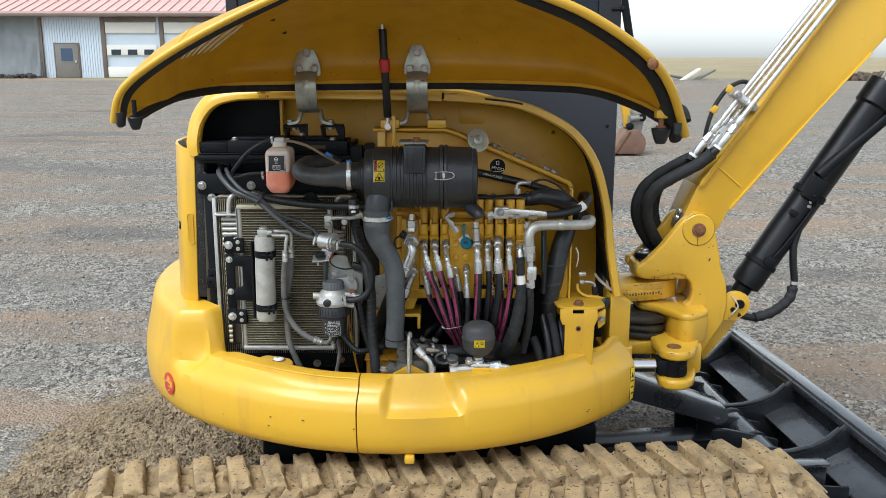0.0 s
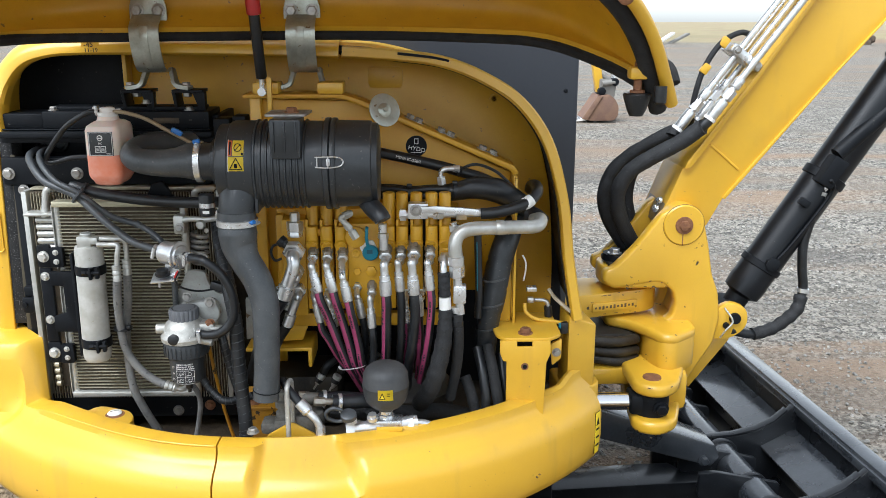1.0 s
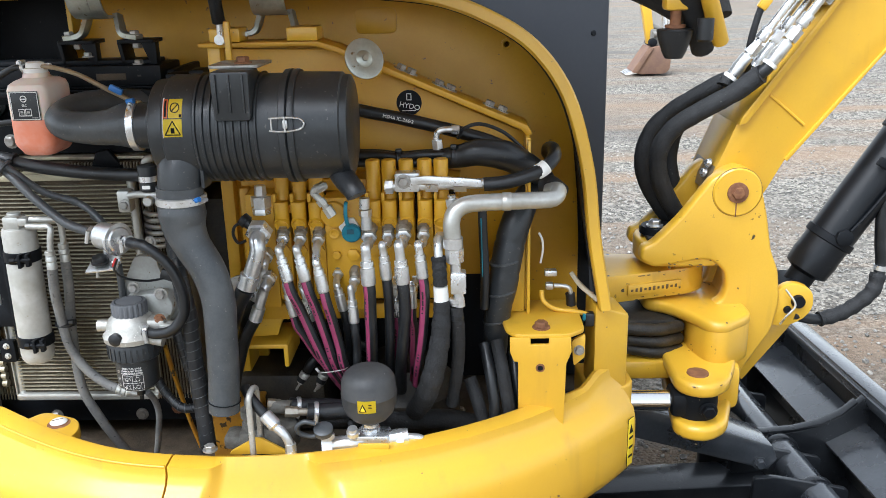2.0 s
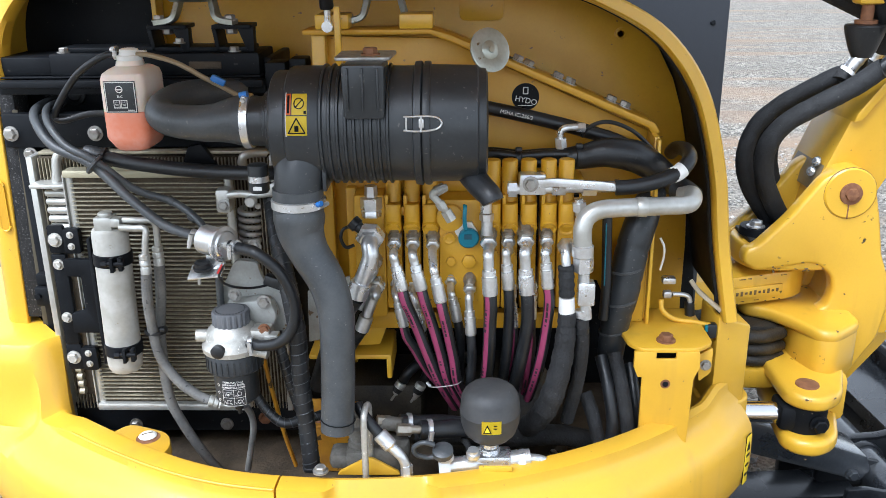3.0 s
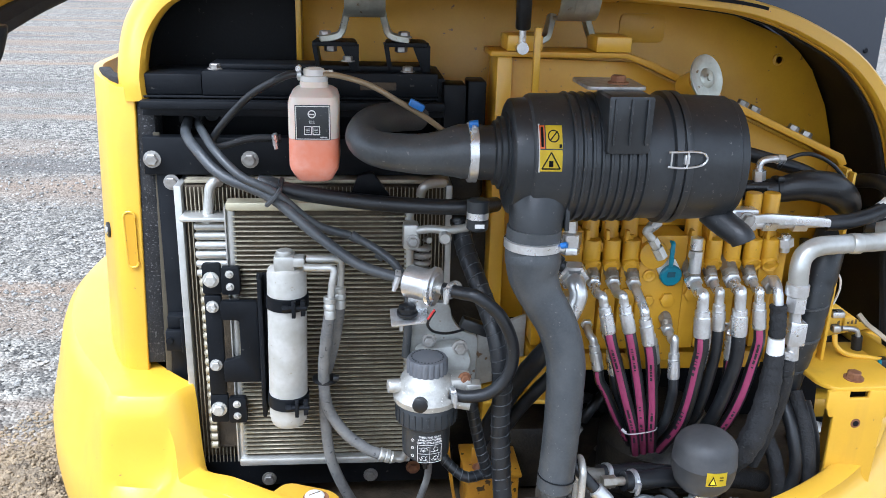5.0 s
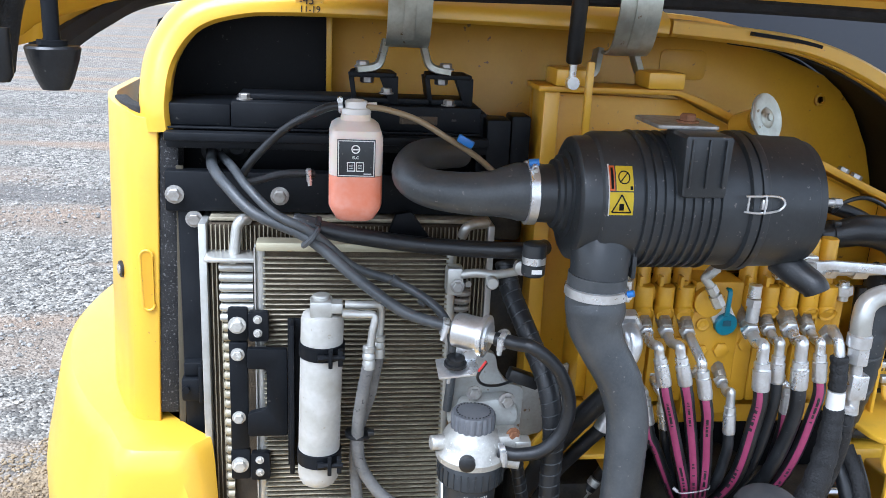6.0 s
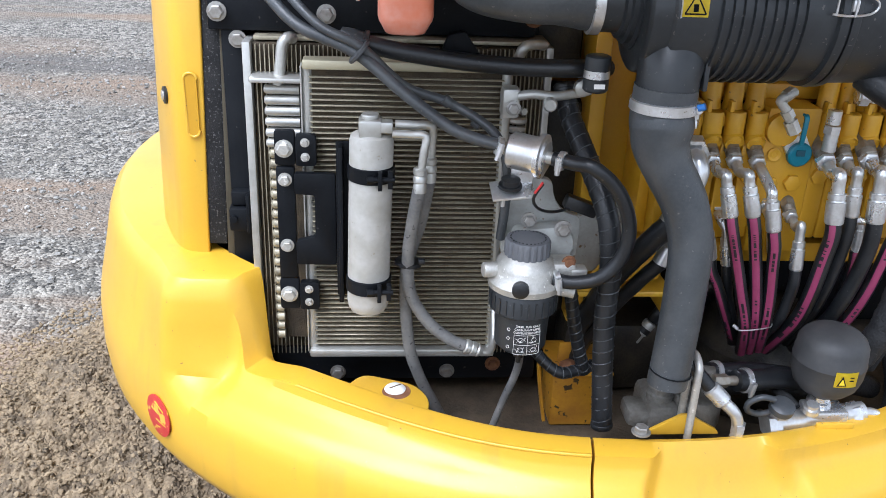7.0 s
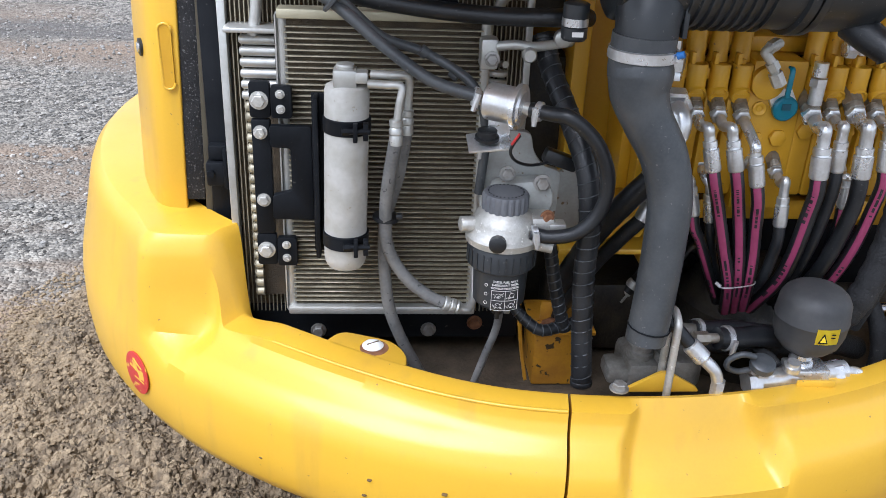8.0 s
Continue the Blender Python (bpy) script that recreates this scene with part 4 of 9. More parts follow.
    part("screw_cap", lathe((-0.519, 2.588, 0.7835), (0, 0, 1), [(0, 0.0155), (0.002, 0.0165), (0.005, 0.0135), (0.0075, 0.007), (0.008, 0.0)], 24), WHITE, cw_left, "white plastic screw cap ringed with rust")
    part("cap_slot", box((-0.519, 2.586, 0.7913), (0.020, 0.0018, 0.0012), 0.0003, (0, 0, 30)), WORN, cw_left)
    part("rust_ring", lathe((-0.517, 2.584, 0.7828), (0, 0, 1), [(0, 0.0225), (0.0011, 0.0215), (0.0012, 0.014)], 24), RUST, cw_left)
    a = math.asin((-0.905 - CX) / 1.0)
    red = lathe((CX + 1.0075 * math.sin(a), CY - 1.0075 * math.cos(a), 0.655), (math.sin(a), -math.cos(a), 0.02), [(0, 0.038), (0.0022, 0.038), (0.0025, 0.037), (0.0027, 0.0)], 30)
    em = part("emblem", red, TORN, cw_left, "worn round red emblem")
    for k, (dz, dt, w) in enumerate(((0.020, 0.006, 0.030), (0.006, -0.010, 0.024), (-0.010, 0.008, 0.034), (-0.022, -0.002, 0.016))):
        t = a + dt
        part("worn_scratch", box((CX + 1.0100 * math.sin(t), CY - 1.0100 * math.cos(t), 0.655 + dz), (w, 0.0012, 0.0035), 0.0005, (0, 18 - 9 * k, math.degrees(t))), YELLOW, em)
    # a yellow warning strip on the right end
    a = radians(END - 1.3)
    st = part("warning_sticker", box((CX + 0.9945 * math.sin(a), CY - 0.9945 * math.cos(a), 0.645), (0.022, 0.002, 0.112), 0.001, (0, 0, math.degrees(a))), LABEL_YELLOW, cw_right, "yellow warning sticker")
    part("sticker_border", box((CX + 0.9938 * math.sin(a), CY - 0.9938 * math.cos(a), 0.645), (0.0235, 0.002, 0.1135), 0.001, (0, 0, math.degrees(a))), BLACK, st)
    at = pose(CX + 0.9958 * math.sin(a), CY - 0.9958 * math.cos(a), 0.645, 0, 0, math.degrees(a))
    sign = join(prism([(-0.008, 0.022), (0.008, 0.022), (0.0, 0.042)], -0.0005, 0.0005, "xz", 0.0), *[span((-0.008, -0.0005, 0.008 - 0.011 * k), (0.008 - 0.003 * (k % 2), 0.0005, 0.013 - 0.011 * k), 0.0) for k in range(0, 5, 2)])
    sign.transform(at)
    part("sticker_sign", sign, BLACK, st)
    # the end wall and the upright standing on it
    post = [(0.553, 2.743), (0.630, 2.783), (0.612, 2.862), (0.545, 2.842)]
    bm = prism(post, 0.752, 0.954, "xy", 0.005)
    for v in bm.verts:
        if v.co.z > 0.9:
            v.co.z -= 0.45 * max(0, v.co.x - 0.555)
    part("end_upright", bm, YELLOW, house, "yellow sheet upright on the cover's end")
    part("end_cap", prism(rounded([(0.545, 2.735), (0.620, 2.770), (0.650, 2.80), (0.640, 2.90), (0.53, 2.90)], 0.02, 4), 0.56, 0.757, "xy", 0.01, 3), YELLOW, house)
    part("drain_lug", box((-0.10, 2.385, 0.545), (0.030, 0.03, 0.026), 0.006), YELLOW, cw_right)
    # underside and slew ring
    part("swing_frame", lathe((CX + 0.05, 3.45, 0.40), (0, 0, 1), [(0, 0.45), (0.10, 0.50), (0.13, 0.68), (0.2, 0.68)], 40), BLACK, house, "black revolving frame and slew ring")


house_shell()
ink = part("frame_number_patch", span((-0.602, 2.8352, 1.586), (-0.560, 2.8358, 1.6105), 0.0), YELLOW, house)
words("-45", 0.017, OILY, ink, pose(-0.585, 2.8345, 1.604, 90, 0, 0))
words("11-19", 0.014, OILY, ink, pose(-0.580, 2.8345, 1.591, 90, 0, 0))


def cab():
    c = thing("cab", "dark operator's cab behind the engine bay", "cab", (-0.1, 3.5, 0.9))
    part("side_panel", span((-0.745, 3.045, 1.02), (0.608, 3.08, 1.66), 0.006), NAVY, c, "dark blue-black side panel")
    w = part("side_window", span((-0.70, 3.053, 1.70), (0.53, 3.063, 2.55), 0.002), PANE, c, "dark tinted window")
    part("frame", join(span((-0.74, 3.045, 1.66), (-0.70, 3.09, 2.6), 0.006), span((0.53, 3.045, 1.66), (0.608, 3.09, 2.6), 0.006), span((-0.74, 3.045, 2.55), (0.608, 3.09, 2.62), 0.006), span((-0.70, 3.045, 1.66), (0.53, 3.09, 1.70), 0.004)), NAVY, w)
    for a, b in (((-0.745, 3.09, 1.0), (-0.70, 4.1, 2.62)), ((0.565, 3.09, 1.0), (0.608, 4.1, 2.62)), ((-0.745, 4.1, 1.0), (0.608, 4.14, 2.62)), ((-0.745, 3.10, 0.62), (0.608, 4.1, 0.995))):
        part("cab_wall", span(a, b, 0.01), NAVY, c)
    part("roof", span((-0.745, 3.05, 2.63), (0.608, 4.14, 2.70), 0.02), NAVY, c)
    part("latch_bolt", lathe((0.575, 3.045, 1.875), (1, 0, 0), [(0, 0.006), (0.03, 0.006), (0.032, 0.011), (0.04, 0.011)], 10), BLACK, c)
    for z in (1.72, 1.48, 1.16):
        part("rivet", lathe((0.575, 3.045, z), (0, -1, 0), [(0, 0.006), (0.003, 0.004)], 10), BLACK, c)


cab()


def hood():
    """The lifted side hood, seen from below: a shell between its hinge edge and its curved rim."""
    h = side_hood = thing("side_hood", "yellow side hood swung up on its hinges", "hood", (-0.13, 2.85, 1.62))
    n = 60

    back_line = smooth_path([(-0.761, 2.140, 1.577), (-0.756, 2.300, 1.600), (-0.747, 2.500, 1.617), (-0.667, 2.700, 1.629), (-0.472, 2.780, 1.632), (0.002, 2.785, 1.637), (0.293, 2.750, 1.632), (0.457, 2.670, 1.622), (0.572, 2.560, 1.582), (0.640, 2.460, 1.540)], 12)
    rim_line = smooth_path([(-0.796, 2.100, 1.566), (-0.766, 2.080, 1.638), (-0.695, 2.080, 1.698), (-0.569, 2.090, 1.773), (-0.402, 2.100, 1.852), (-0.13, 2.06, 1.955), (0.237, 2.140, 1.864), (0.438, 2.220, 1.777), (0.586, 2.320, 1.668), (0.681, 2.440, 1.505)], 12)

    def edge(u):
        i = u * (len(back_line) - 1)
        k = u * (len(rim_line) - 1)
        a, b = int(min(i, len(back_line) - 2)), int(min(k, len(rim_line) - 2))
        return back_line[a].lerp(back_line[a + 1], i - a), rim_line[b].lerp(rim_line[b + 1], k - b)

    def at(u, t):
        b, r = edge(u)
        w = 1 - abs(2 * u - 1) ** 3
        c1, c2 = b.lerp(r, 0.2) + V(0, 0.40, 0.05) * w, b.lerp(r, 0.55) + V(0, 0.05, 0.20) * w
        return b * (1 - t) ** 3 + c1 * 3 * t * (1 - t) ** 2 + c2 * 3 * t * t * (1 - t) + r * t ** 3

    def proud(u, t, lift):
        way = (at(u + 0.01, t) - at(u - 0.01, t)).cross(at(u, t + 0.01) - at(u, t - 0.01)).normalized()
        return at(u, t) + way * (lift if way.dot(V(-0.1, 2.45, 1.60) - at(u, t)) > 0 else -lift)

    def skin(off):
        rows = []
        for i in range(n + 1):
            row = []
            for j in range(11):
                row.append(at(i / n, j / 10) + off)
            rows.append(row)
        return rows
    bm = bmesh.new()
    a = [[bm.verts.new(p) for p in row] for row in skin(V(0, 0, 0))]
    for i in range(n):
        for j in range(10):
            bm.faces.new((a[i][j], a[i + 1][j], a[i + 1][j + 1], a[i][j + 1]))
    bmesh.ops.recalc_face_normals(bm, faces=bm.faces)
    bmesh.ops.solidify(bm, geom=bm.faces, thickness=0.012)
    # the shade under the lifted hood is in this darker yellow
    shell = part("shell", bm, VALVE_SHADE_YELLOW, h, "yellow hood skin, shade put into its ochre inside", 60)
    rim = [edge(i / 24)[1] for i in range(25)]
    slim = [1 - 0.38 * ease(-0.10, -0.40, p.x) for p in rim]
    part("rim", sweep([p + V(0, 0.0, -0.002) for p in rim], [0.0125 * f for f in slim], 12, 4), YELLOW, h, "yellow rolled rim")
    part("rim_seal", sweep([p + V(-0.018 * (2 * i / 24 - 1), 0.032, -0.015) * f for i, (p, f) in enumerate(zip(rim, slim))], [0.018 * f for f in slim], 12, 4), FOAM, h, "black bulb seal round the rim")
    back = [edge(i / 24)[0] for i in range(25)]
    part("hinge_seal", sweep([p + V(0, 0.01, -0.008) for p in back], 0.013, 8, 4), FOAM, h, "black bulb seal along the hinge edge")
    rows = skin(V(0, 0, -0.004))
    for i0, i1 in ((26, 26), (40, 41), (47, 48), (24, 17)):
        line = [rows[round(i0 + (i1 - i0) * j / 10)][j] for j in range(1, 11)]
        part("stiffener", sweep(line, 0.006, 8, 4), VALVE_SHADE_YELLOW, shell)
    for m, sx, k in ((V(0.607, 2.421, 1.535), 1, 0.82), (V(-0.733, 2.075, 1.585), -1, 0.55)):
        if sx > 0:
            part("corner_bracket", box(m + V(0, 0, 0.034 * k), (0.046 * k, 0.04 * k, 0.030 * k), 0.006), YELLOW, h)
        part("stop_stud", join(cyl(m + V(0, 0, 0.06 * k), m + V(0, 0, -0.014 * k), 0.010 * k, n=14), lathe(m + V(0, 0, -0.006 * k), (0, 0, -1), [(0, 0.018 * k), (0.006 * k, 0.018 * k)], 18)), RUST if sx > 0 else BLACK, h)
        part("rubber_stop", lathe(m, (0, 0, -1), [(0.012 * k, 0.0), (0.013 * k, 0.031 * k), (0.016 * k, 0.033 * k), (0.030 * k, 0.030 * k), (0.054 * k, 0.022 * k), (0.066 * k, 0.016 * k), (0.068 * k, 0)], 28), RUBBER, h, "black rubber cone stop")
        if sx > 0:
            for j, (dx, dy, dz) in enumerate(((0.050, 0.016, 0.022), (0.080, 0.030, 0.030))):
                part("seal_end", sweep([m + V(dx - 0.022, dy + 0.05, dz + 0.016), m + V(dx - 0.006, dy + 0.02, dz + 0.004), m + V(dx, dy, dz - 0.024)], 0.014 - 0.002 * j, 14, 6), FOAM, h, "cut end of the bulb seal")
        part("bump_stop", lathe(m + V(0.045 * sx * k, -0.03, 0.005), (0, 0, -1), [(0, 0.015 * k), (0.03, 0.015 * k), (0.034, 0.011 * k)], 14), RUBBER, h)
    # rim bolt
    p = V((0.547, 2.270, 1.701))
    part("rim_bolt", lathe(p + V(-0.012, -0.012, 0.0), (0, -1, -0.2), [(0, 0.014), (0.012, 0.014), (0.015, 0.010)], 12), RUST, h)
    # louvres near the tail end: white strips paint the daylight through their slits
    for k in range(6):
        u, t = 0.205 + 0.015 * k, 0.500 - 0.010 * k
        slit = [proud(u + (0.128 - 0.008 * k) * f, t + (0.25 - 0.016 * k) * f, 0.014) for f in (0, 0.25, 0.5, 0.75, 1)]
        part("louvre", sweep(slit, [0.0016, 0.0030, 0.0030, 0.0030, 0.0016], 8, 4), WHITE, shell, "white strip painting the daylight through a louvre slit")
    for u, t in ((0.42, 0.592), (0.43, 0.472)):
        part("hole", lathe(at(u, t) + V(0, -0.008, -0.009), (0, -0.6, -0.8), [(0, 0.009), (0.002, 0.009), (0.002, 0.0)], 16), OILY, shell)
    return h


side_hood = hood()


def hinge(x):
    plate = rounded([(x - 0.042, 1.653), (x + 0.042, 1.653), (x + 0.042, 1.69), (x + 0.018, 1.755), (x - 0.018, 1.755), (x - 0.042, 1.69)], 0.01, 3)
    bm = prism(plate, -0.003, 0.003, "xz", 0.001)
    bm.transform(Matrix.Translation((0, 2.808, 0)))
    h = part("hinge", bm, HINGE_ZINC, side_hood, "bent zinc-plated hinge with three bolts")
    strap = []
    for y, z in ((2.802, 1.670), (2.786, 1.660), (2.768, 1.646), (2.764, 1.625), (2.768, 1.603), (2.780, 1.575), (2.793, 1.556), (2.815, 1.545), (2.84, 1.545)):
        strap.append((x, y - 0.004, z))
    part("strap", ribbon(strap, (1, 0, 0), 0.006, 0.066, 4), HINGE_ZINC, h)
    part("strap_rib", ribbon([(x, p[1] - 0.004, p[2]) for p in strap[2:7]], (1, 0, 0), 0.005, 0.018, 4), HINGE_ZINC, h)
    for dx, dz in ((-0.024, 0.028), (0.024, 0.028), (0.0, 0.078)):
        bolt(h, (x + dx, 2.805, 1.653 + dz), (0, -1, 0), 0.012)
    for s in (-1, 1):
        a = [(x + s * 0.03, 2.86, 1.548), (x + s * 0.034, 2.855, 1.53), (x + s * 0.044, 2.845, 1.510), (x + s * 0.075, 2.84, 1.504)]
        part("stay", ribbon(a, (0, 1, 0), 0.012, 0.03, 5), HINGE_ZINC, h)
        bolt(h, (x + s * 0.066, 2.84, 1.507), (0, 0, 1), 0.010)


hinge(-0.432)
hinge(-0.082)


def gas_strut():
    g = thing("gas_strut", "black gas strut with a red clip holding the hood", "gas strut", (-0.18, 2.78, 1.5))
    part("tube", cyl((-0.176, 2.775, 1.53), (-0.185, 2.72, 1.80), 0.0125, n=18, bevel=0.003), RUBBER, g)
    part("rod", cyl((-0.185, 2.72, 1.80), (-0.19, 2.69, 1.93), 0.006), STEEL, g)
    part("clip", cyl((-0.1805, 2.747, 1.672), (-0.182, 2.739, 1.712), 0.017, n=10, bevel=0.004), RED, g, "red plastic safety clip")
    part("end_eye", join(cyl((-0.176, 2.776, 1.50), (-0.176, 2.775, 1.535), 0.006), lathe((-0.176, 2.765, 1.50), (0, 1, 0), [(0, 0.010), (0.02, 0.010)], 12)), STEEL, g)


gas_strut()


# ---- track, blade and boom ----
def track():
    t = thing("rubber_track", "mud-caked rubber crawler track", "track", (0, 2.25, 0))
    y0, y1, top, r = 2.10, 2.555, 0.45, 0.23
    xl, xr = -0.92, 0.98
    outline = []
    for k in range(13):
        a = math.pi / 2 + math.pi * k / 12
        outline.append((xl + r * math.cos(a), 0.23 + r * math.sin(a)))
    for k in range(13):
        a = -math.pi / 2 + math.pi * k / 12
        outline.append((xr + r * math.cos(a), 0.23 + r * math.sin(a)))
    part("belt", prism(outline, y0, y1, "xz", 0.01), TRACKMUD, t, "rubber belt caked with brown mud")

    def lug(seed):
        rnd = random.Random(seed)
        bm = box((0, 0, 0.022), (0.066, 0.215, 0.052), 0.006, seg=1)
        bmesh.ops.subdivide_edges(bm, edges=[e for e in bm.edges if e.calc_length() > 0.02], cuts=4, use_grid_fill=True)
        for v in bm.verts:
            v.co.x *= 1 - 0.16 * (v.co.z / 0.048)
            v.co += V(rnd.uniform(-1, 1), rnd.uniform(-1, 1), rnd.uniform(-1, 1)) * 0.0028 + v.co.normalized() * 0.010 * noise.noise(v.co * 55 + V(seed, 0, 0))
        return mesh("lug", bm, TRACKMUD, 45)
    lugs = [lug(s) for s in range(4)]
    rnd = random.Random(2)
    flat, arc = xr - xl, math.pi * r
    total, pitch = 2 * flat + 2 * arc, 0.103
    for row, (yc, skew) in enumerate(((2.44, 14), (2.205, -14))):
        s = 0.05 * row
        while s < total:
            if s < flat:
                m = pose(xl + s, yc, top, 0, 0, skew)
            elif s < flat + arc:
                a = (s - flat) / r
                m = pose(xr + r * math.sin(a), yc, 0.23 + (top - 0.23) * math.cos(a), 0, math.degrees(a), 0) @ pose(0, 0, 0, 0, 0, skew)
            elif s < 2 * flat + arc:
                m = pose(xr - (s - flat - arc), yc, 0.01, 0, 180, 0) @ pose(0, 0, 0, 0, 0, skew)
            else:
                a = math.pi + (s - 2 * flat - arc) / r
                m = pose(xl + r * math.sin(a), yc, 0.23 + (top - 0.23) * math.cos(a), 0, math.degrees(a), 0) @ pose(0, 0, 0, 0, 0, skew)
            piece("lug", lugs[rnd.randrange(4)], t, m)
            s += pitch
    # dried mud packed between the lugs
    bm = bmesh.new()
    nx, ny = 260, 60
    g = [[bm.verts.new((xl - 0.1 + (xr - xl + 0.2) * i / nx, y0 + 0.02 + (y1 - y0 - 0.04) * j / ny,
          top + 0.006 + 0.034 * noise.noise(V(i * 0.125, j * 0.16, 1.0)) + 0.016 * abs(noise.noise(V(i * 0.5, j * 0.5, 4.0))) - (0.03 if i < 12 or i > nx - 12 else 0))) for i in range(nx + 1)] for j in range(ny + 1)]
    for j in range(ny):
        for i in range(nx):
            bm.faces.new((g[j][i], g[j][i + 1], g[j + 1][i + 1], g[j + 1][i]))
    part("packed_mud", bm, TRACKMUD, t, "sandy mud packed between the lugs", 60)
    part("track_frame", join(span((-0.62, 2.58, 0.14), (0.90, 2.85, 0.34), 0.02), span((-0.6, 2.85, 0.2), (0.6, 4.1, 0.42), 0.02)), BLACK, t, "black undercarriage frame")
    t2 = thing("rubber_track", "mud-caked rubber crawler track", "track", (0, 4.2, 0))
    part("belt", prism(outline, 4.22, 4.64, "xz", 0.01), TRACKMUD, t2)
    return t, t2


TRACKS = track()


def blade():
    """The blade stands square to the undercarriage; its section is carried along y."""
    b = thing("dozer_blade", "black steel dozer blade with curved ribs and wet paint", "dozer blade", (1.5, 3.3, 0.05))
    ya, yb = 2.10, 4.02
    prof = [(1.47, 0.02), (1.53, 0.02), (1.575, 0.12), (1.60, 0.24), (1.61, 0.37), (1.575, 0.372), (1.565, 0.25), (1.53, 0.12)]
    part("mouldboard", blade_board(prof, ya, yb), BLADESHADE, b, "curved black mouldboard")
    part("top_rail", span((1.558, ya, 0.354), (1.615, yb, 0.378), 0.004), BLADESHEEN, b, "flat black top rail")
    part("rail_lip", span((1.548, ya, 0.338), (1.559, yb, 0.366), 0.003), BLADESHEEN, b)
    part("sloped_plate", prism([(1.445, 0.202), (1.562, 0.262), (1.562, 0.276), (1.44, 0.215)], ya + 0.03, yb - 0.03, "xz", 0.003), BLADESHEEN, b, "sloped wet plate, sky sheen in its paler tone")
    part("lower_wall", span((1.515, ya + 0.03, 0.03), (1.525, yb - 0.03, 0.235), 0.002), BLADESHADE, b, "upright black back wall")
    part("end_plate", prism([(1.36, 0.04), (1.56, 0.03), (1.61, 0.37), (1.56, 0.372), (1.44, 0.24), (1.36, 0.22)], yb - 0.02, yb + 0.005, "xz", 0.004), BLADESHADE, b, "flat black end plate")
    top = [(1.585, 0.372), (1.555, 0.368), (1.525, 0.340), (1.48, 0.300), (1.42, 0.272), (1.34, 0.256), (1.25, 0.252), (1.14, 0.262), (1.05, 0.275)]
    for y in (3.36, 2.91, 2.46):
        rib = top + [(1.05, 0.10), (1.55, 0.06)]
        part("rib", prism(rounded(rib, 0.008, 2), y - 0.013, y + 0.013, "xz", 0.004), BLADESHADE, b, "curved stiffening rib")
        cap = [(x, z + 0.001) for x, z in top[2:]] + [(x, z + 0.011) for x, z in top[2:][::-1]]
        part("rib_edge", prism(cap, y - 0.0145, y + 0.0145, "xz", 0.002), BLADESHADE, b)
        part("gusset", prism([(1.30, 0.10), (1.44, 0.10), (1.44, 0.225), (1.40, 0.245)], y + 0.05, y + 0.062, "xz", 0.002), BLADESHADE, b)
    # push arms, cross tube and its lugs
    for y in (3.10, 3.66):
        arm = rounded([(0.62, 0.49), (0.66, 0.540), (0.70, 0.535), (1.160, 0.362), (1.178, 0.318), (1.150, 0.286), (0.62, 0.455)], 0.008, 3)
        part("push_arm", prism(arm, y, y + 0.12, "xz", 0.007), BLADESHEEN, b, "boxed black push arm")
        bolt(b, (1.125, y - 0.001, 0.312), (0, -1, 0), 0.014, BLADESHEEN, "arm_pin")
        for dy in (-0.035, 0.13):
            part("pin_lug", prism(rounded([(1.10, 0.20), (1.37, 0.17), (1.37, 0.235), (1.16, 0.285), (1.10, 0.285)], 0.012, 3), y + dy, y + dy + 0.018, "xz", 0.004), BLADESHADE, b)
    part("cross_tube", cyl((1.285, 2.48, 0.205), (1.285, 3.72, 0.205), 0.052, n=32, bevel=0.005), BLADESHEEN, b, "round cross tube")
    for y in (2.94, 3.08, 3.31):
        part("collar", cyl((1.285, y, 0.205), (1.285, y + 0.022, 0.205), 0.059, n=32, bevel=0.004), BLADESHADE, b)
    part("low_arm", span((0.30, 3.16, 0.12), (1.20, 3.30, 0.20), 0.008), BLADESHADE, b, "low black frame rail")
    part("long_rail", join(span((0.10, 2.665, 0.318), (1.36, 2.72, 0.330), 0.003), span((0.10, 2.685, 0.20), (1.36, 2.70, 0.318), 0.002)), BLADESHEEN, b, "long flat-topped guard rail")
    part("guard_plate", prism([(1.02, 0.20), (1.40, 0.20), (1.40, 0.275), (1.10, 0.30)], 2.60, 2.61, "xz", 0.002), BLADESHADE, b)
    return b


def blade_board(prof, a, b):
    return prism(prof, a, b, "xz", 0.003)



def turn_under(ob, dx=0.0):
    """The undercarriage stands turned a little under the house, about the slew ring."""
    p = V(-0.09, 3.40, 0)
    ob.matrix_basis = Matrix.Translation(p + V(dx, 0, 0)) @ Matrix.Rotation(radians(4.3), 4, "Z") @ Matrix.Translation(-p) @ ob.matrix_basis


turn_under(blade(), -0.06)
for each in TRACKS:
    turn_under(each, -0.08)


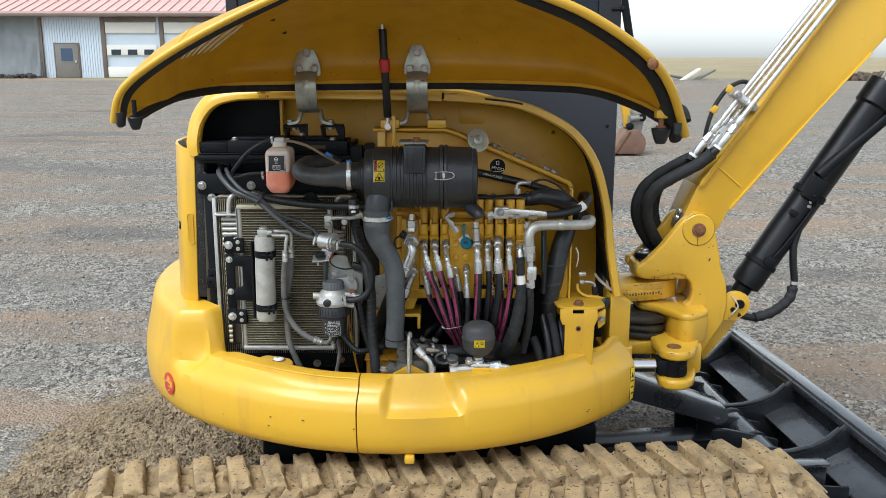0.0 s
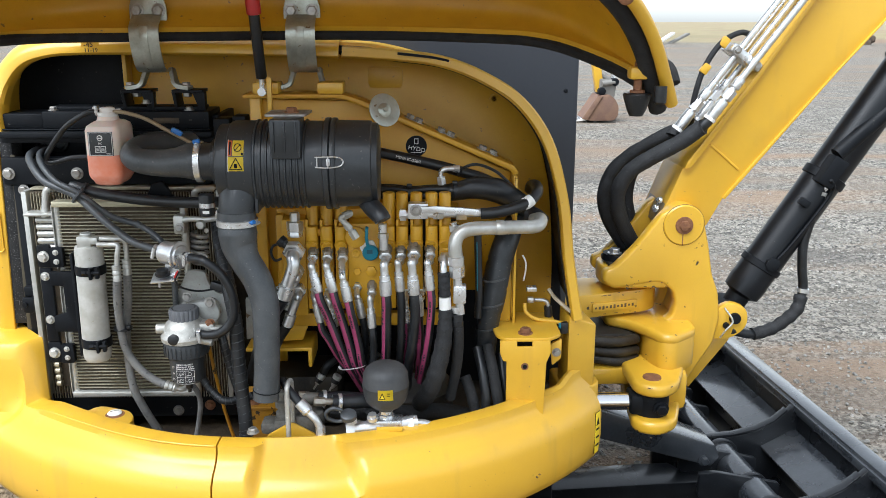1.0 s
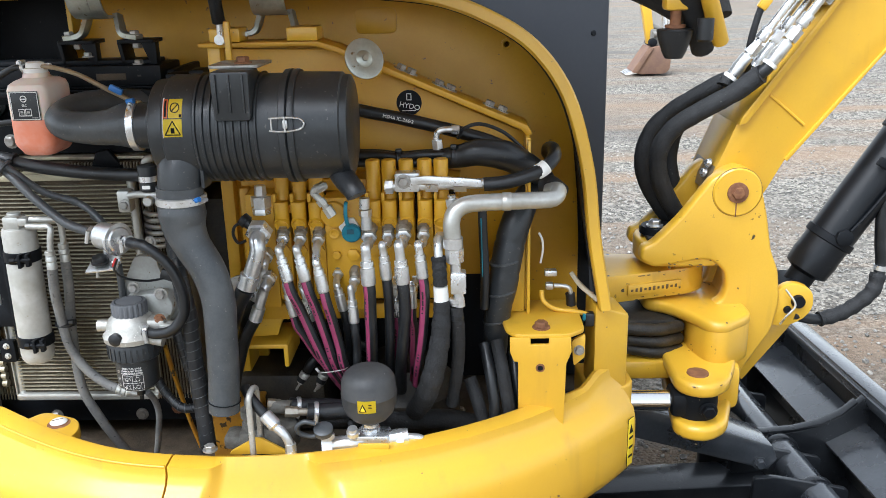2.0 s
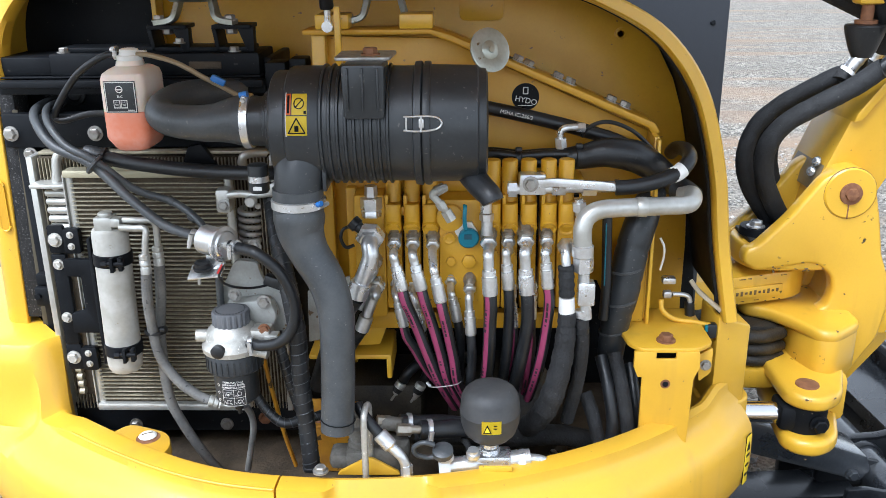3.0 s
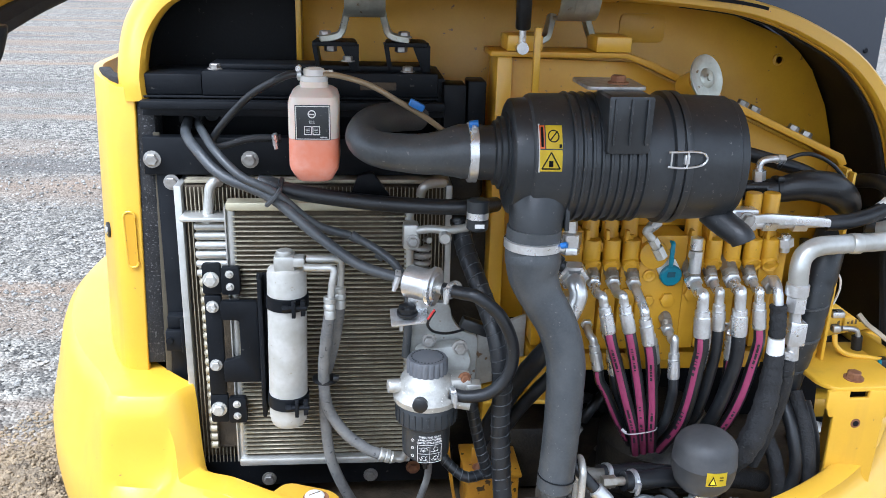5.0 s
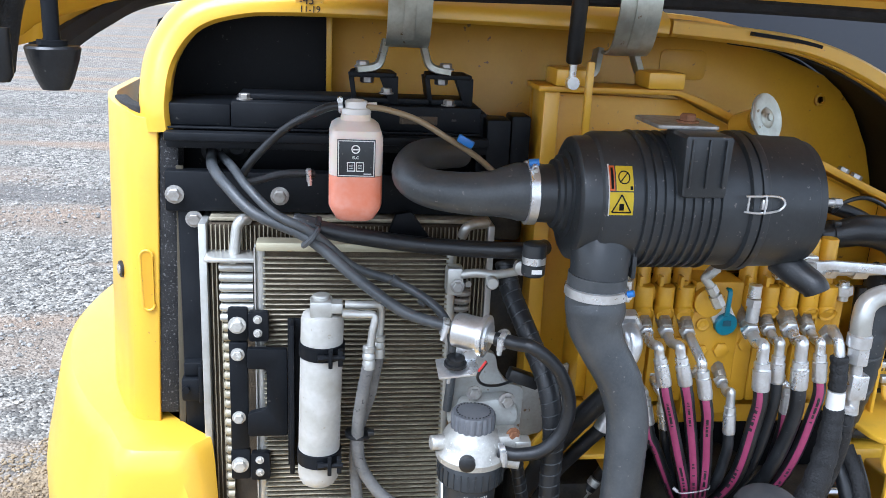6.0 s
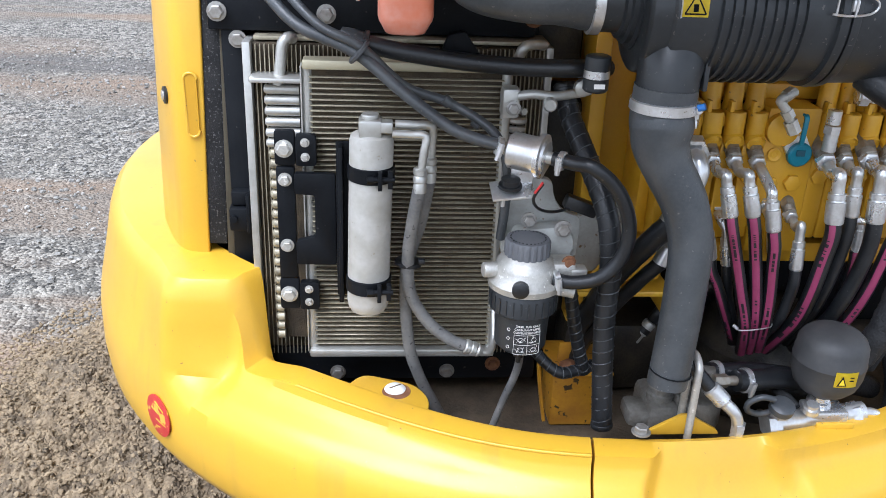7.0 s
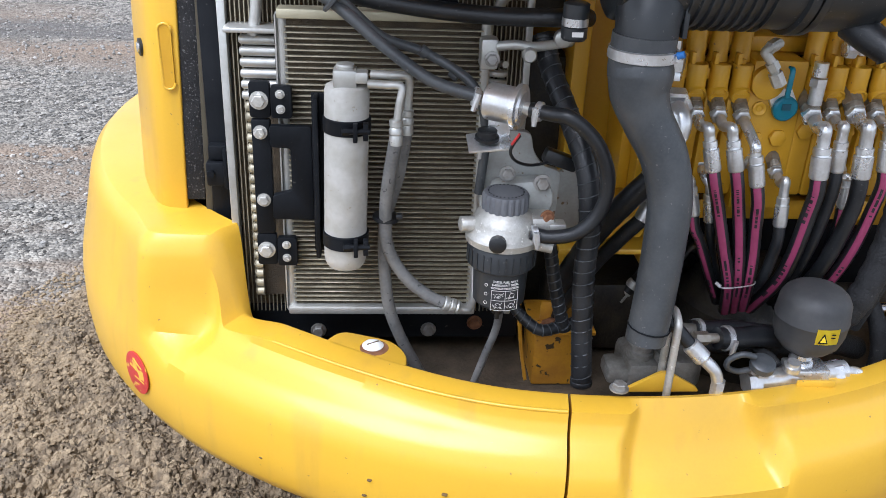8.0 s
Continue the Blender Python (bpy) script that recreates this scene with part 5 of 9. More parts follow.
def boom():
    m = thing("boom", "yellow boom rising from its swing bracket", "boom", (0.95, 3.2, 0.6))
    d = V(0.588, 0, 0.809)
    side = V(0.809, 0, -0.588)
    p0 = V(0.946, 0, 1.091)

    def P(along, across):
        q = p0 + d * along + side * across
        return (q.x, q.z)
    def flat(*pts):
        return [(q[0], q[2]) for q in pts]
    beam = flat((0.898, 3.190, 1.070), (0.898, 3.190, 1.118), (0.949, 3.190, 1.250), (1.142, 3.190, 1.517), (1.287, 3.190, 1.738), (1.565, 3.190, 2.162), (1.910, 3.190, 2.162), (1.550, 3.190, 1.738), (1.361, 3.190, 1.517), (1.142, 3.190, 1.248), (1.073, 3.190, 1.161), (1.026, 3.190, 1.070))
    part("beam", prism(rounded(beam, 0.012, 3), 3.19, 3.385, "xz", 0.005), YELLOW, m, "yellow welded box boom")
    part("flange", prism(flat((0.948, 3.180, 1.248), (0.955, 3.180, 1.269), (1.134, 3.180, 1.518), (1.279, 3.180, 1.738), (1.556, 3.180, 2.160), (1.570, 3.180, 2.160), (1.292, 3.180, 1.734), (1.147, 3.180, 1.512), (0.967, 3.180, 1.252)), 3.172, 3.40, "xz", 0.003), YELLOW, m)
    part("weld_seam", sweep([(1.022, 3.189, 1.316), (1.062, 3.189, 1.284), (1.109, 3.189, 1.244)], 0.004, 8, 4), YELLOW, m)
    part("lower_edge", prism(flat((1.068, 3.180, 1.161), (1.137, 3.180, 1.248), (1.353, 3.180, 1.512), (1.539, 3.180, 1.732), (1.549, 3.180, 1.734), (1.363, 3.180, 1.516), (1.144, 3.180, 1.241), (1.076, 3.180, 1.156)), 3.183, 3.39, "xz", 0.002), YELLOW, m)
    part("boss", lathe((0.946, 3.131, 1.092), (0, 1, 0), [(0, 0.056), (0.004, 0.060), (0.06, 0.060)], 44), YELLOW, m)
    part("boss_seam", lathe((0.946, 3.1325, 1.092), (0, 1, 0), [(0.002, 0.0600), (0.004, 0.0608), (0.006, 0.0600)], 44), WORN, m)
    part("pin", join(lathe((0.946, 3.133, 1.092), (0, -1, 0), [(0, 0.026), (0.006, 0.025), (0.007, 0.019)], 28), lathe((0.946, 3.128, 1.092), (0, -1, 0), [(0, 0.016), (0.008, 0.015), (0.009, 0.011)], 6)), RUST, m, "rusty hexagon pin head")
    part("rust_run", box((0.944, 3.1305, 1.050), (0.003, 0.001, 0.036), 0.0003), RUST, m)
    part("foot_face", prism(flat((0.886, 3.300, 1.079), (0.891, 3.300, 1.108), (0.955, 3.300, 1.241), (0.966, 3.300, 1.234), (0.914, 3.300, 1.079)), 3.20, 3.37, "xz", 0.002), material("bare_worn_steel", (0.26, 0.225, 0.17), 0.5, second=(0.36, 0.22, 0.04), amount=0.7, scale=18, metal=0.3, bump=0.1), m, "bare worn face of the boom foot")
    for q in ((0.886, 3.220, 1.123), (0.896, 3.220, 1.147)):
        bolt(m, q, (-0.8, -0.3, 0.4), 0.009, STEEL, "grease_nipple")
    s = thing("swing_bracket", "yellow cast swing bracket with worn paint", "bracket", (0.85, 3.1, 0.5))

    cheek = flat((0.719, 3.140, 0.923), (0.723, 3.140, 0.954), (0.749, 3.140, 0.963), (0.813, 3.140, 1.030), (0.884, 3.140, 1.126), (0.937, 3.140, 1.154), (1.002, 3.140, 1.118), (1.024, 3.140, 1.033), (1.042, 3.140, 0.941), (1.064, 3.140, 0.888), (1.074, 3.140, 0.807), (1.061, 3.140, 0.729), (0.985, 3.140, 0.603),
                 (0.902, 3.140, 0.590), (0.868, 3.140, 0.625), (0.855, 3.140, 0.718), (0.848, 3.140, 0.769), (0.898, 3.140, 0.793), (0.930, 3.140, 0.814), (0.939, 3.140, 0.852), (0.930, 3.140, 0.890), (0.900, 3.140, 0.917), (0.873, 3.140, 0.921), (0.753, 3.140, 0.901))
    part("cheek", prism(rounded(cheek, 0.012, 3), 3.135, 3.18, "xz", 0.009, 3), GREASY, s, "thick yellow casting with worn edges")
    part("cheek", prism(rounded(cheek, 0.012, 3), 3.30, 3.345, "xz", 0.009, 3), GREASY, s)
    core = flat((0.907, 3.140, 1.133), (0.993, 3.140, 1.116), (1.035, 3.140, 0.938), (1.057, 3.140, 0.880), (1.066, 3.140, 0.807), (1.052, 3.140, 0.732), (0.981, 3.140, 0.617), (0.914, 3.140, 0.609), (0.887, 3.140, 0.763), (0.946, 3.140, 0.793), (0.963, 3.140, 0.852), (0.948, 3.140, 0.910), (0.870, 3.140, 0.953))
    part("core", prism(rounded(core, 0.02, 3), 3.18, 3.30, "xz", 0.004), GREASY, s)
    nose = rounded([(0.723, 3.20), (0.745, 3.148), (0.80, 3.139), (0.93, 3.141), (0.93, 3.340), (0.77, 3.348), (0.723, 3.28)], 0.035, 5)
    zb, zt = (0.780, 3.140, 0.900)[2], (0.749, 3.140, 0.957)[2]
    part("upper_fork", prism(nose, zb, zt, "xy", 0.009, 3), GREASY, s)
    # oil-stained pad where the hoses dive in
    part("recess_floor", prism([(0.745, 3.182), (0.90, 3.182), (0.90, 3.298), (0.745, 3.298)], zt - 0.001, zt + 0.010, "xy", 0.003), OILY, s, "greasy black recess floor")
    shelf = rounded([(0.742, 3.175), (0.79, 3.150), (0.836, 3.088), (0.866, 3.014), (0.905, 3.001), (0.99, 3.075), (0.985, 3.34), (0.742, 3.34)], 0.03, 4)
    part("middle_shelf", prism(shelf, 0.770, 0.803, "xy", 0.013, 3), GREASY, s)
    part("lower_fork", prism(rounded([(0.772, 2.915), (0.832, 2.878), (0.893, 2.912), (0.955, 3.06), (0.965, 3.30), (0.775, 3.30)], 0.05, 5), 0.665, 0.700, "xy", 0.011, 3), GREASY, s)
    part("neck", prism(rounded([(0.842, 3.09), (0.867, 3.015), (0.905, 3.002), (0.989, 3.076), (0.98, 3.28), (0.842, 3.28)], 0.03, 4), 0.685, 0.788, "xy", 0.004, 2), GREASY, s)
    part("lower_lug", prism(rounded([(0.768, 2.895), (0.832, 2.862), (0.893, 2.90), (0.95, 3.06), (0.95, 3.2), (0.80, 3.2)], 0.05, 5), 0.562, 0.600, "xy", 0.012, 3), GREASY, s)
    part("lug_web", span((0.875, 3.01, 0.57), (0.955, 3.2, 0.69), 0.02), GREASY, s)
    part("lug_pin", lathe((0.830, 2.953, 0.6995), (0, 0, 1), [(0, 0.026), (0.004, 0.025), (0.005, 0.0)], 24), RUST, s, "rusty pin top")
    part("pin_retainer", lathe((0.785, 3.235, zt + 0.009), (0, 0, 1), [(0, 0.05), (0.018, 0.046), (0.02, 0.03)], 28), BLACK, s, "black pin retainer")
    bolt(s, (0.770, 3.22, zt + 0.029), (0, 0, 1), 0.016, STEEL)
    part("back_brace", prism(flat((1.086, 3.220, 0.729), (1.137, 3.220, 0.719), (1.018, 3.220, 0.556), (0.996, 3.220, 0.602)), 3.20, 3.29, "xz", 0.006), GREASY, s)
    # worn, oil-dark edges
    wear = random.Random(33)
    chip = mesh("worn_chip", box((0, 0, 0), (1, 1, 1), 0.25, seg=1), WORN)
    for _ in range(24):
        kind = wear.random()
        if kind < 0.4:
            m = pose(wear.uniform(0.79, 0.92), 3.134, zb + wear.uniform(0.0, 0.012), 0, wear.uniform(-20, 20), 0)
        elif kind < 0.7:
            m = pose(wear.uniform(0.79, 0.90), 3.136, wear.uniform(0.90, 0.93), 0, wear.uniform(-20, 20), 0)
        else:
            ang = wear.uniform(-2.4, -0.7)
            m = pose(0.832 + 0.062 * math.cos(ang), 2.953 + 0.072 * math.sin(ang), wear.choice((0.697, 0.667, 0.594, 0.552)), 0, 0, math.degrees(ang) + 90)
        piece("worn_chip", chip, s, m @ Matrix.Diagonal((wear.uniform(0.002, 0.010), 0.003, wear.uniform(0.0012, 0.0035), 1)))
    t = thing("swing_post", "yellow frame tongue with a raised maker's plate", "frame tongue", (0.7, 3.05, 0.7))
    part("upper_tongue", prism(rounded([(0.56, 3.095), (0.862, 3.188), (0.905, 3.225), (0.905, 3.30), (0.56, 3.32)], 0.02, 3), 0.812, 0.884, "xy", 0.006), GREASY, t)
    tilt = math.degrees(math.atan2(0.093, 0.302))
    part("plate_pad", box((0.763, 3.1545, 0.843), (0.150, 0.008, 0.028), 0.003, (0, 0, tilt)), GREASY, t)
    for k in range(11):
        u = 0.703 + k * 0.0117
        part("stamped_mark", box((u, 3.1509 + (u - 0.763) * 0.308, 0.843), (0.0065, 0.003, 0.006 + 0.003 * (k % 3)), 0.0005, (0, 0, tilt)), WORN, t)
    part("lower_tongue", span((0.56, 3.06, 0.632), (0.80, 3.32, 0.682), 0.008), GREASY, t)
    part("pivot_core", join(cyl((0.795, 3.26, 0.60), (0.795, 3.26, 0.90), 0.045, n=28), span((0.60, 3.12, 0.685), (0.83, 3.28, 0.77), 0.02)), OILY, t, "greasy black pivot between the tongues")
    for k, z in enumerate((0.762, 0.730, 0.702)):
        part("swing_hose", sweep([(0.58, 3.09, z + 0.01), (0.68, 3.07 + 0.01 * k, z + 0.005), (0.76, 3.08, z - 0.004), (0.825, 3.12, z - 0.01)], 0.0155, 12, 8, lambda q: 1 + 0.10 * noise.noise(V(q * 60, k, 0))), OILY, t, "greasy black hose")
    wear = random.Random(21)
    for k in range(14):
        x = wear.uniform(0.70, 0.84)
        part("worn_patch", box((x, 3.095 + (x - 0.56) * 0.308, wear.choice((0.815, 0.820, 0.882, 0.877))), (wear.uniform(0.003, 0.012), 0.003, wear.uniform(0.001, 0.003)), 0.0004), WORN, t)
    # the swing cylinder's rod and eye
    c = thing("swing_cylinder", "chrome swing cylinder rod in a black eye", "hydraulic cylinder", (0.72, 2.93, 0.6))
    part("rod", cyl((0.50, 2.953, 0.630), (0.79, 2.953, 0.630), 0.025, n=24), material("chrome", (0.75, 0.75, 0.76), 0.12, metal=1.0, amount=0.2, bump=0.0, rough_var=0.05), c)
    part("rod_eye", join(span((0.765, 2.915, 0.602), (0.845, 2.99, 0.662), 0.012), cyl((0.830, 2.953, 0.601), (0.830, 2.953, 0.663), 0.050, n=24)), BLACK, c)
    bolt(c, (0.845, 2.900, 0.630), (0, -1, 0), 0.016, BLACK)


boom()


def boom_cylinder():
    c = thing("boom_cylinder", "black boom cylinder with its hose", "hydraulic cylinder", (1.13, 3.24, 0.78))
    a, b = V(1.128, 3.235, 0.79), V(1.66, 3.235, 1.66)
    d = (b - a).normalized()
    part("barrel", lathe(a + d * 0.07, d, [(0, 0.035), (0.01, 0.056), (0.05, 0.0595), (0.06, 0.058), (0.80, 0.058), (0.81, 0.066), (0.90, 0.066), (0.905, 0.05)], 32), GLOSS, c, "glossy black cylinder barrel")
    part("rod", cyl(a + d * 0.95, a + d * 1.7, 0.032, n=24), STEEL, c, "bright chrome rod")
    part("base_eye", join(lathe(a + V(0, -0.05, 0), (0, 1, 0), [(0, 0.045), (0.004, 0.05), (0.1, 0.05)], 28), cyl(a, a + d * 0.09, 0.035)), BLACK, c)
    part("ear_plate", prism(rounded([(1.05, 0.735), (1.12, 0.735), (1.168, 0.775), (1.162, 0.835), (1.10, 0.855), (1.04, 0.80)], 0.03, 4), 3.15, 3.18, "xz", 0.005), YELLOW, c)
    part("pin", join(lathe((1.124, 3.15, 0.803), (0, -1, 0), [(0, 0.017), (0.012, 0.016)], 18), lathe((1.100, 3.15, 0.780), (0, -1, 0), [(0, 0.010), (0.010, 0.009)], 14)), BLACK, c)
    part("steel_line", sweep([(1.082, 3.14, 0.745), (1.092, 3.13, 0.77), (1.112, 3.13, 0.80), (1.088, 3.14, 0.838)], 0.0028, 8, 6), STEEL, c)
    block = V(1.377, 3.185, 1.238)
    part("bleed_pipe", sweep([a + d * 0.22 + V(0.005, -0.062, 0), a + d * 0.3 + V(0.012, -0.064, -0.004), a + d * 0.46 + V(0.016, -0.064, -0.006), block + V(-0.01, -0.035, -0.02)], 0.0045, 8, 6), BLACK, c)
    part("pipe_clip", box((1.303, 3.165, 1.15), (0.03, 0.022, 0.022), 0.003, (0, 31, 0)), BLACK, c)
    part("port_block", box(block, (0.05, 0.06, 0.09), 0.006, (0, 31, 0)), BLACK, c)
    part("clamp_band", lathe(a + d * 0.48, d, [(0, 0.060), (0.002, 0.064), (0.026, 0.064), (0.028, 0.060)], 28), BLACK, c)
    part("clamp_band", lathe(a + d * 0.17, d, [(0, 0.060), (0.002, 0.063), (0.02, 0.063), (0.022, 0.060)], 28), BLACK, c)
    part("plug", lathe(a + d * 0.20 + V(0, -0.055, 0), (0, -1, 0), [(0, 0.022), (0.012, 0.022), (0.015, 0.014)], 8), BLACK, c)
    part("bar", sweep([block + V(0.01, -0.01, 0.05), a + d * 0.92 + V(0.065, -0.03, -0.035)], 0.022, 12, 1), BLACK, c)
    h = thing("cylinder_hose", "black hydraulic hose in a wrapped sleeve", "hose", (1.3, 3.2, 0.7))
    part("fitting", join(cyl(block + V(-0.004, 0.0, -0.04), block + V(-0.018, 0.008, -0.085), 0.011, n=14), cyl(block + V(-0.018, 0.008, -0.085), block + V(-0.026, 0.014, -0.125), 0.0145, n=14, bevel=0.002), cyl(block + V(-0.010, 0.004, -0.06), block + V(-0.014, 0.006, -0.074), 0.015, n=6)), STEEL, h)
    end = block + V(-0.025, 0.014, -0.12)
    part("hose", sweep([end, (1.336, 3.200, 1.051), (1.330, 3.200, 1.007), (1.335, 3.200, 0.941), (1.344, 3.200, 0.874), (1.324, 3.190, 0.809), (1.263, 3.190, 0.757), (1.196, 3.180, 0.740), (1.118, 3.160, 0.762)], 0.014, 14, 10), RUBBER, h)
    part("sleeve", sweep([(1.341, 3.200, 0.856), (1.324, 3.190, 0.809), (1.263, 3.190, 0.757), (1.196, 3.180, 0.740)], 0.019, 14, 12, lambda s: 1 + 0.07 * math.sin(s * 190)), SLEEVE, h)
    part("band", lathe((1.344, 3.200, 0.867), (0.1, 0, 1), [(0, 0.018), (0.012, 0.018)], 16), STEEL, h)


boom_cylinder()


def boom_lines():
    """Steel lines clipped along the boom, and the fat hoses that feed them."""
    d, side = V(0.588, 0, 0.809), V(0.809, 0, -0.588)
    p0 = V(0.946, 3.12, 1.091)
    starts = (V((1.011, 3.150, 1.408)), V((0.935, 3.190, 1.375)), V((1.013, 3.250, 1.393)), V((0.996, 3.290, 1.384)))
    loops = (((0.975, 3.155, 1.365), (0.932, 3.160, 1.331), (0.850, 3.170, 1.283), (0.795, 3.180, 1.243), (0.765, 3.190, 1.188), (0.772, 3.210, 1.118), (0.805, 3.230, 1.049), (0.855, 3.250, 0.974)),
             ((0.915, 3.200, 1.353), (0.874, 3.220, 1.327), (0.806, 3.250, 1.277), (0.758, 3.260, 1.225), (0.738, 3.260, 1.160), (0.750, 3.270, 1.097), (0.784, 3.280, 1.036), (0.838, 3.280, 0.961)),
             ((0.979, 3.250, 1.354), (0.929, 3.270, 1.321), (0.847, 3.290, 1.267), (0.799, 3.300, 1.211), (0.775, 3.310, 1.149), (0.785, 3.310, 1.079), (0.818, 3.310, 1.020), (0.866, 3.300, 0.947)),
             ((0.965, 3.300, 1.346), (0.918, 3.320, 1.309), (0.876, 3.330, 1.268), (0.841, 3.340, 1.210), (0.828, 3.340, 1.143), (0.839, 3.330, 1.074), (0.875, 3.320, 1.017), (0.916, 3.300, 0.947)))
    for k in range(4):
        L = thing("boom_line", "zinc-plated steel hydraulic line along the boom", "pipe", p0 + d * 0.3, "boom lines")
        s = starts[k]
        part("pipe", sweep([s, s + d * 0.4, s + d * 1.6], 0.0095, 12, 1), STEEL, L)
        part("nut", cyl(s + d * 0.05, s + d * 0.080, 0.0165, n=6), STEEL, L)
        part("union", cyl(s + d * 0.088, s + d * 0.12, 0.0145, n=16, bevel=0.002), STEEL, L)
        part("ferrule", join(cyl(s - d * 0.02, s + d * 0.045, 0.0155, n=16, bevel=0.003), cyl(s + d * 0.01, s + d * 0.016, 0.0168, n=16)), STEEL, L)
        h = thing("boom_hose", "thick black sleeved hose looping to the swing bracket", "hose", (0.8, 3.05, 1.0), "boom hoses")
        r = (0.0225, 0.020, 0.0185, 0.018)[k]
        part("hose", sweep([s + d * 0.0, s - d * 0.03, V(loops[k][0])], 0.015, 14, 8), RUBBER, h)
        part("sleeve", sweep([s - d * 0.045] + [V(q) for q in loops[k]], r, 16, 12, lambda z: 1 + 0.05 * noise.noise(V(z * 30, k, 2)) + 0.035 * noise.noise(V(z * 90, k, 7))), SLEEVE, h, "creased black textile sleeve")
        q = s - d * 0.022
        part("band", lathe(q, d, [(0, 0.0185), (0.008, 0.0185), (0.009, 0.0175)], 18), WHITE if k < 2 else STEEL, h, "pale crimp band")
    c = thing("line_clamp", "steel clamp block holding the boom lines", "clamp", p0 + d * 0.55)
    for off in (0.21, 0.75):
        mid = (starts[0] + starts[1]) * 0.5 + d * off
        rot = pose(mid.x, 3.205, mid.z, 0, math.degrees(math.atan2(d.x, d.z)), 0)
        bm = box((0, 0, 0), (0.105, 0.085, 0.026), 0.006)
        bm.transform(rot)
        part("block", bm, STEEL, c)
        for j in (-1, 1):
            q = rot @ V(0.036 * j, -0.043, 0)
            bolt(c, q, (0, -1, 0), 0.009)
    g = thing("grease_line", "thin black line along the boom with yellow clips", "hose", (1.0, 3.1, 1.4))
    part("line", sweep([(1.130, 3.220, 1.618), (1.089, 3.210, 1.628), (1.029, 3.190, 1.598), (0.983, 3.180, 1.528), (0.964, 3.190, 1.435), (0.976, 3.230, 1.364)], 0.008, 10, 8), SLEEVE, g)
    part("clip", box((1.039, 3.190, 1.602), (0.022, 0.02, 0.03), 0.004, (0, 35, 0)), YELLOW, g, "yellow plastic clip")
    part("clip", box((0.987, 3.180, 1.530), (0.022, 0.02, 0.03), 0.004, (0, 35, 0)), YELLOW, g, "yellow plastic clip")


boom_lines()


# ---- cooling pack ----
def cooling_pack():
    r = thing("radiator", "aluminium radiator in a black frame", "radiator", (-0.55, 2.80, 0.72))
    core = part("core", span((-0.733, 2.77, 0.74), (-0.295, 2.83, 1.268), 0.002), FIN, r, "dark finned core")
    fin = mesh("fin_tube", span((-0.0007, -0.004, 0), (0.0007, 0.002, 0.522), 0.0), TUBE)
    for k in range(66):
        x = -0.728 + k * 0.0066
        piece("fin_tube", fin, core, pose(x, 2.766, 0.745))
    part("side_plate", span((-0.746, 2.752, 0.72), (-0.734, 2.84, 1.272), 0.002), ALU, r, "bright aluminium side plate")
    part("top_plate", span((-0.732, 2.775, 1.271), (-0.29, 2.84, 1.277), 0.001), TUBE, r)
    part("side_plate", span((-0.296, 2.76, 0.74), (-0.285, 2.84, 1.272), 0.002), ALU, r)
    # black surround
    part("frame_bar", span((-0.80, 2.792, 1.281), (-0.31, 2.82, 1.345), 0.003), BLACK, r, "black steel cross bar")
    part("frame_upper", join(span((-0.795, 2.775, 1.394), (-0.30, 2.80, 1.407), 0.002), span((-0.795, 2.796, 1.380), (-0.30, 2.802, 1.394), 0.001)), BLACK, r, "black angle-steel rail")
    part("frame_back", span((-0.80, 2.895, 1.28), (-0.28, 2.905, 1.43), 0.002), BLACK, r)
    part("hose_grommet", join(lathe((-0.735, 2.894, 1.360), (0, -1, 0), [(0, 0.022), (0.006, 0.022), (0.007, 0.014), (0.004, 0.012)], 20), lathe((-0.700, 2.894, 1.366), (0, -1, 0), [(0, 0.022), (0.006, 0.022), (0.007, 0.014), (0.004, 0.012)], 20)), RUBBER, r, "black rubber grommets")
    tk = part("tank", join(span((-0.80, 2.812, 1.412), (-0.70, 2.93, 1.446), 0.003), span((-0.699, 2.806, 1.412), (-0.31, 2.93, 1.452), 0.003), span((-0.69, 2.830, 1.452), (-0.33, 2.90, 1.461), 0.002)), BLACK, r, "black steel top tank")
    part("tank_flange", span((-0.80, 2.804, 1.408), (-0.31, 2.84, 1.4115), 0.001), BLACK, tk)
    part("mount_block", join(span((-0.300, 2.80, 1.33), (-0.262, 2.86, 1.435), 0.003), span((-0.258, 2.815, 1.35), (-0.226, 2.87, 1.440), 0.004)), BLACK, r, "black mounting blocks")
    part("shroud", span((-0.31, 2.84, 0.72), (-0.295, 3.02, 1.44), 0.003), BLACK, r)
    part("left_panel", span((-0.783, 2.80, 0.70), (-0.750, 2.83, 1.30), 0.003), BLACK, r, "black steel side panel")
    part("left_strip", prism([(-0.800, 0.72), (-0.789, 0.72), (-0.773, 1.35), (-0.784, 1.35)], 2.806, 2.8105, "xz", 0.001), material("olive_seal", (0.06, 0.05, 0.03), 0.8, amount=0.6, scale=30), r)
    part("lower_bar", span((-0.80, 2.765, 0.69), (-0.27, 2.80, 0.755), 0.004), BLACK, r, "black lower rail")
    part("latch_block", join(span((-0.784, 2.772, 0.965), (-0.748, 2.80, 1.005), 0.004), span((-0.780, 2.780, 1.007), (-0.752, 2.80, 1.030), 0.002), span((-0.756, 2.768, 0.963), (-0.750, 2.80, 1.028), 0.002), cyl((-0.776, 2.772, 0.988), (-0.776, 2.766, 0.988), 0.006, n=12)), BLACK, r)
    for p in ((-0.785, 2.792, 1.308), (-0.625, 2.792, 1.308)):
        bolt(r, p, (0, -1, 0), 0.0108)
    bolt(r, (-0.314, 2.790, 1.311), (0, -1, 0), 0.011, RUST)
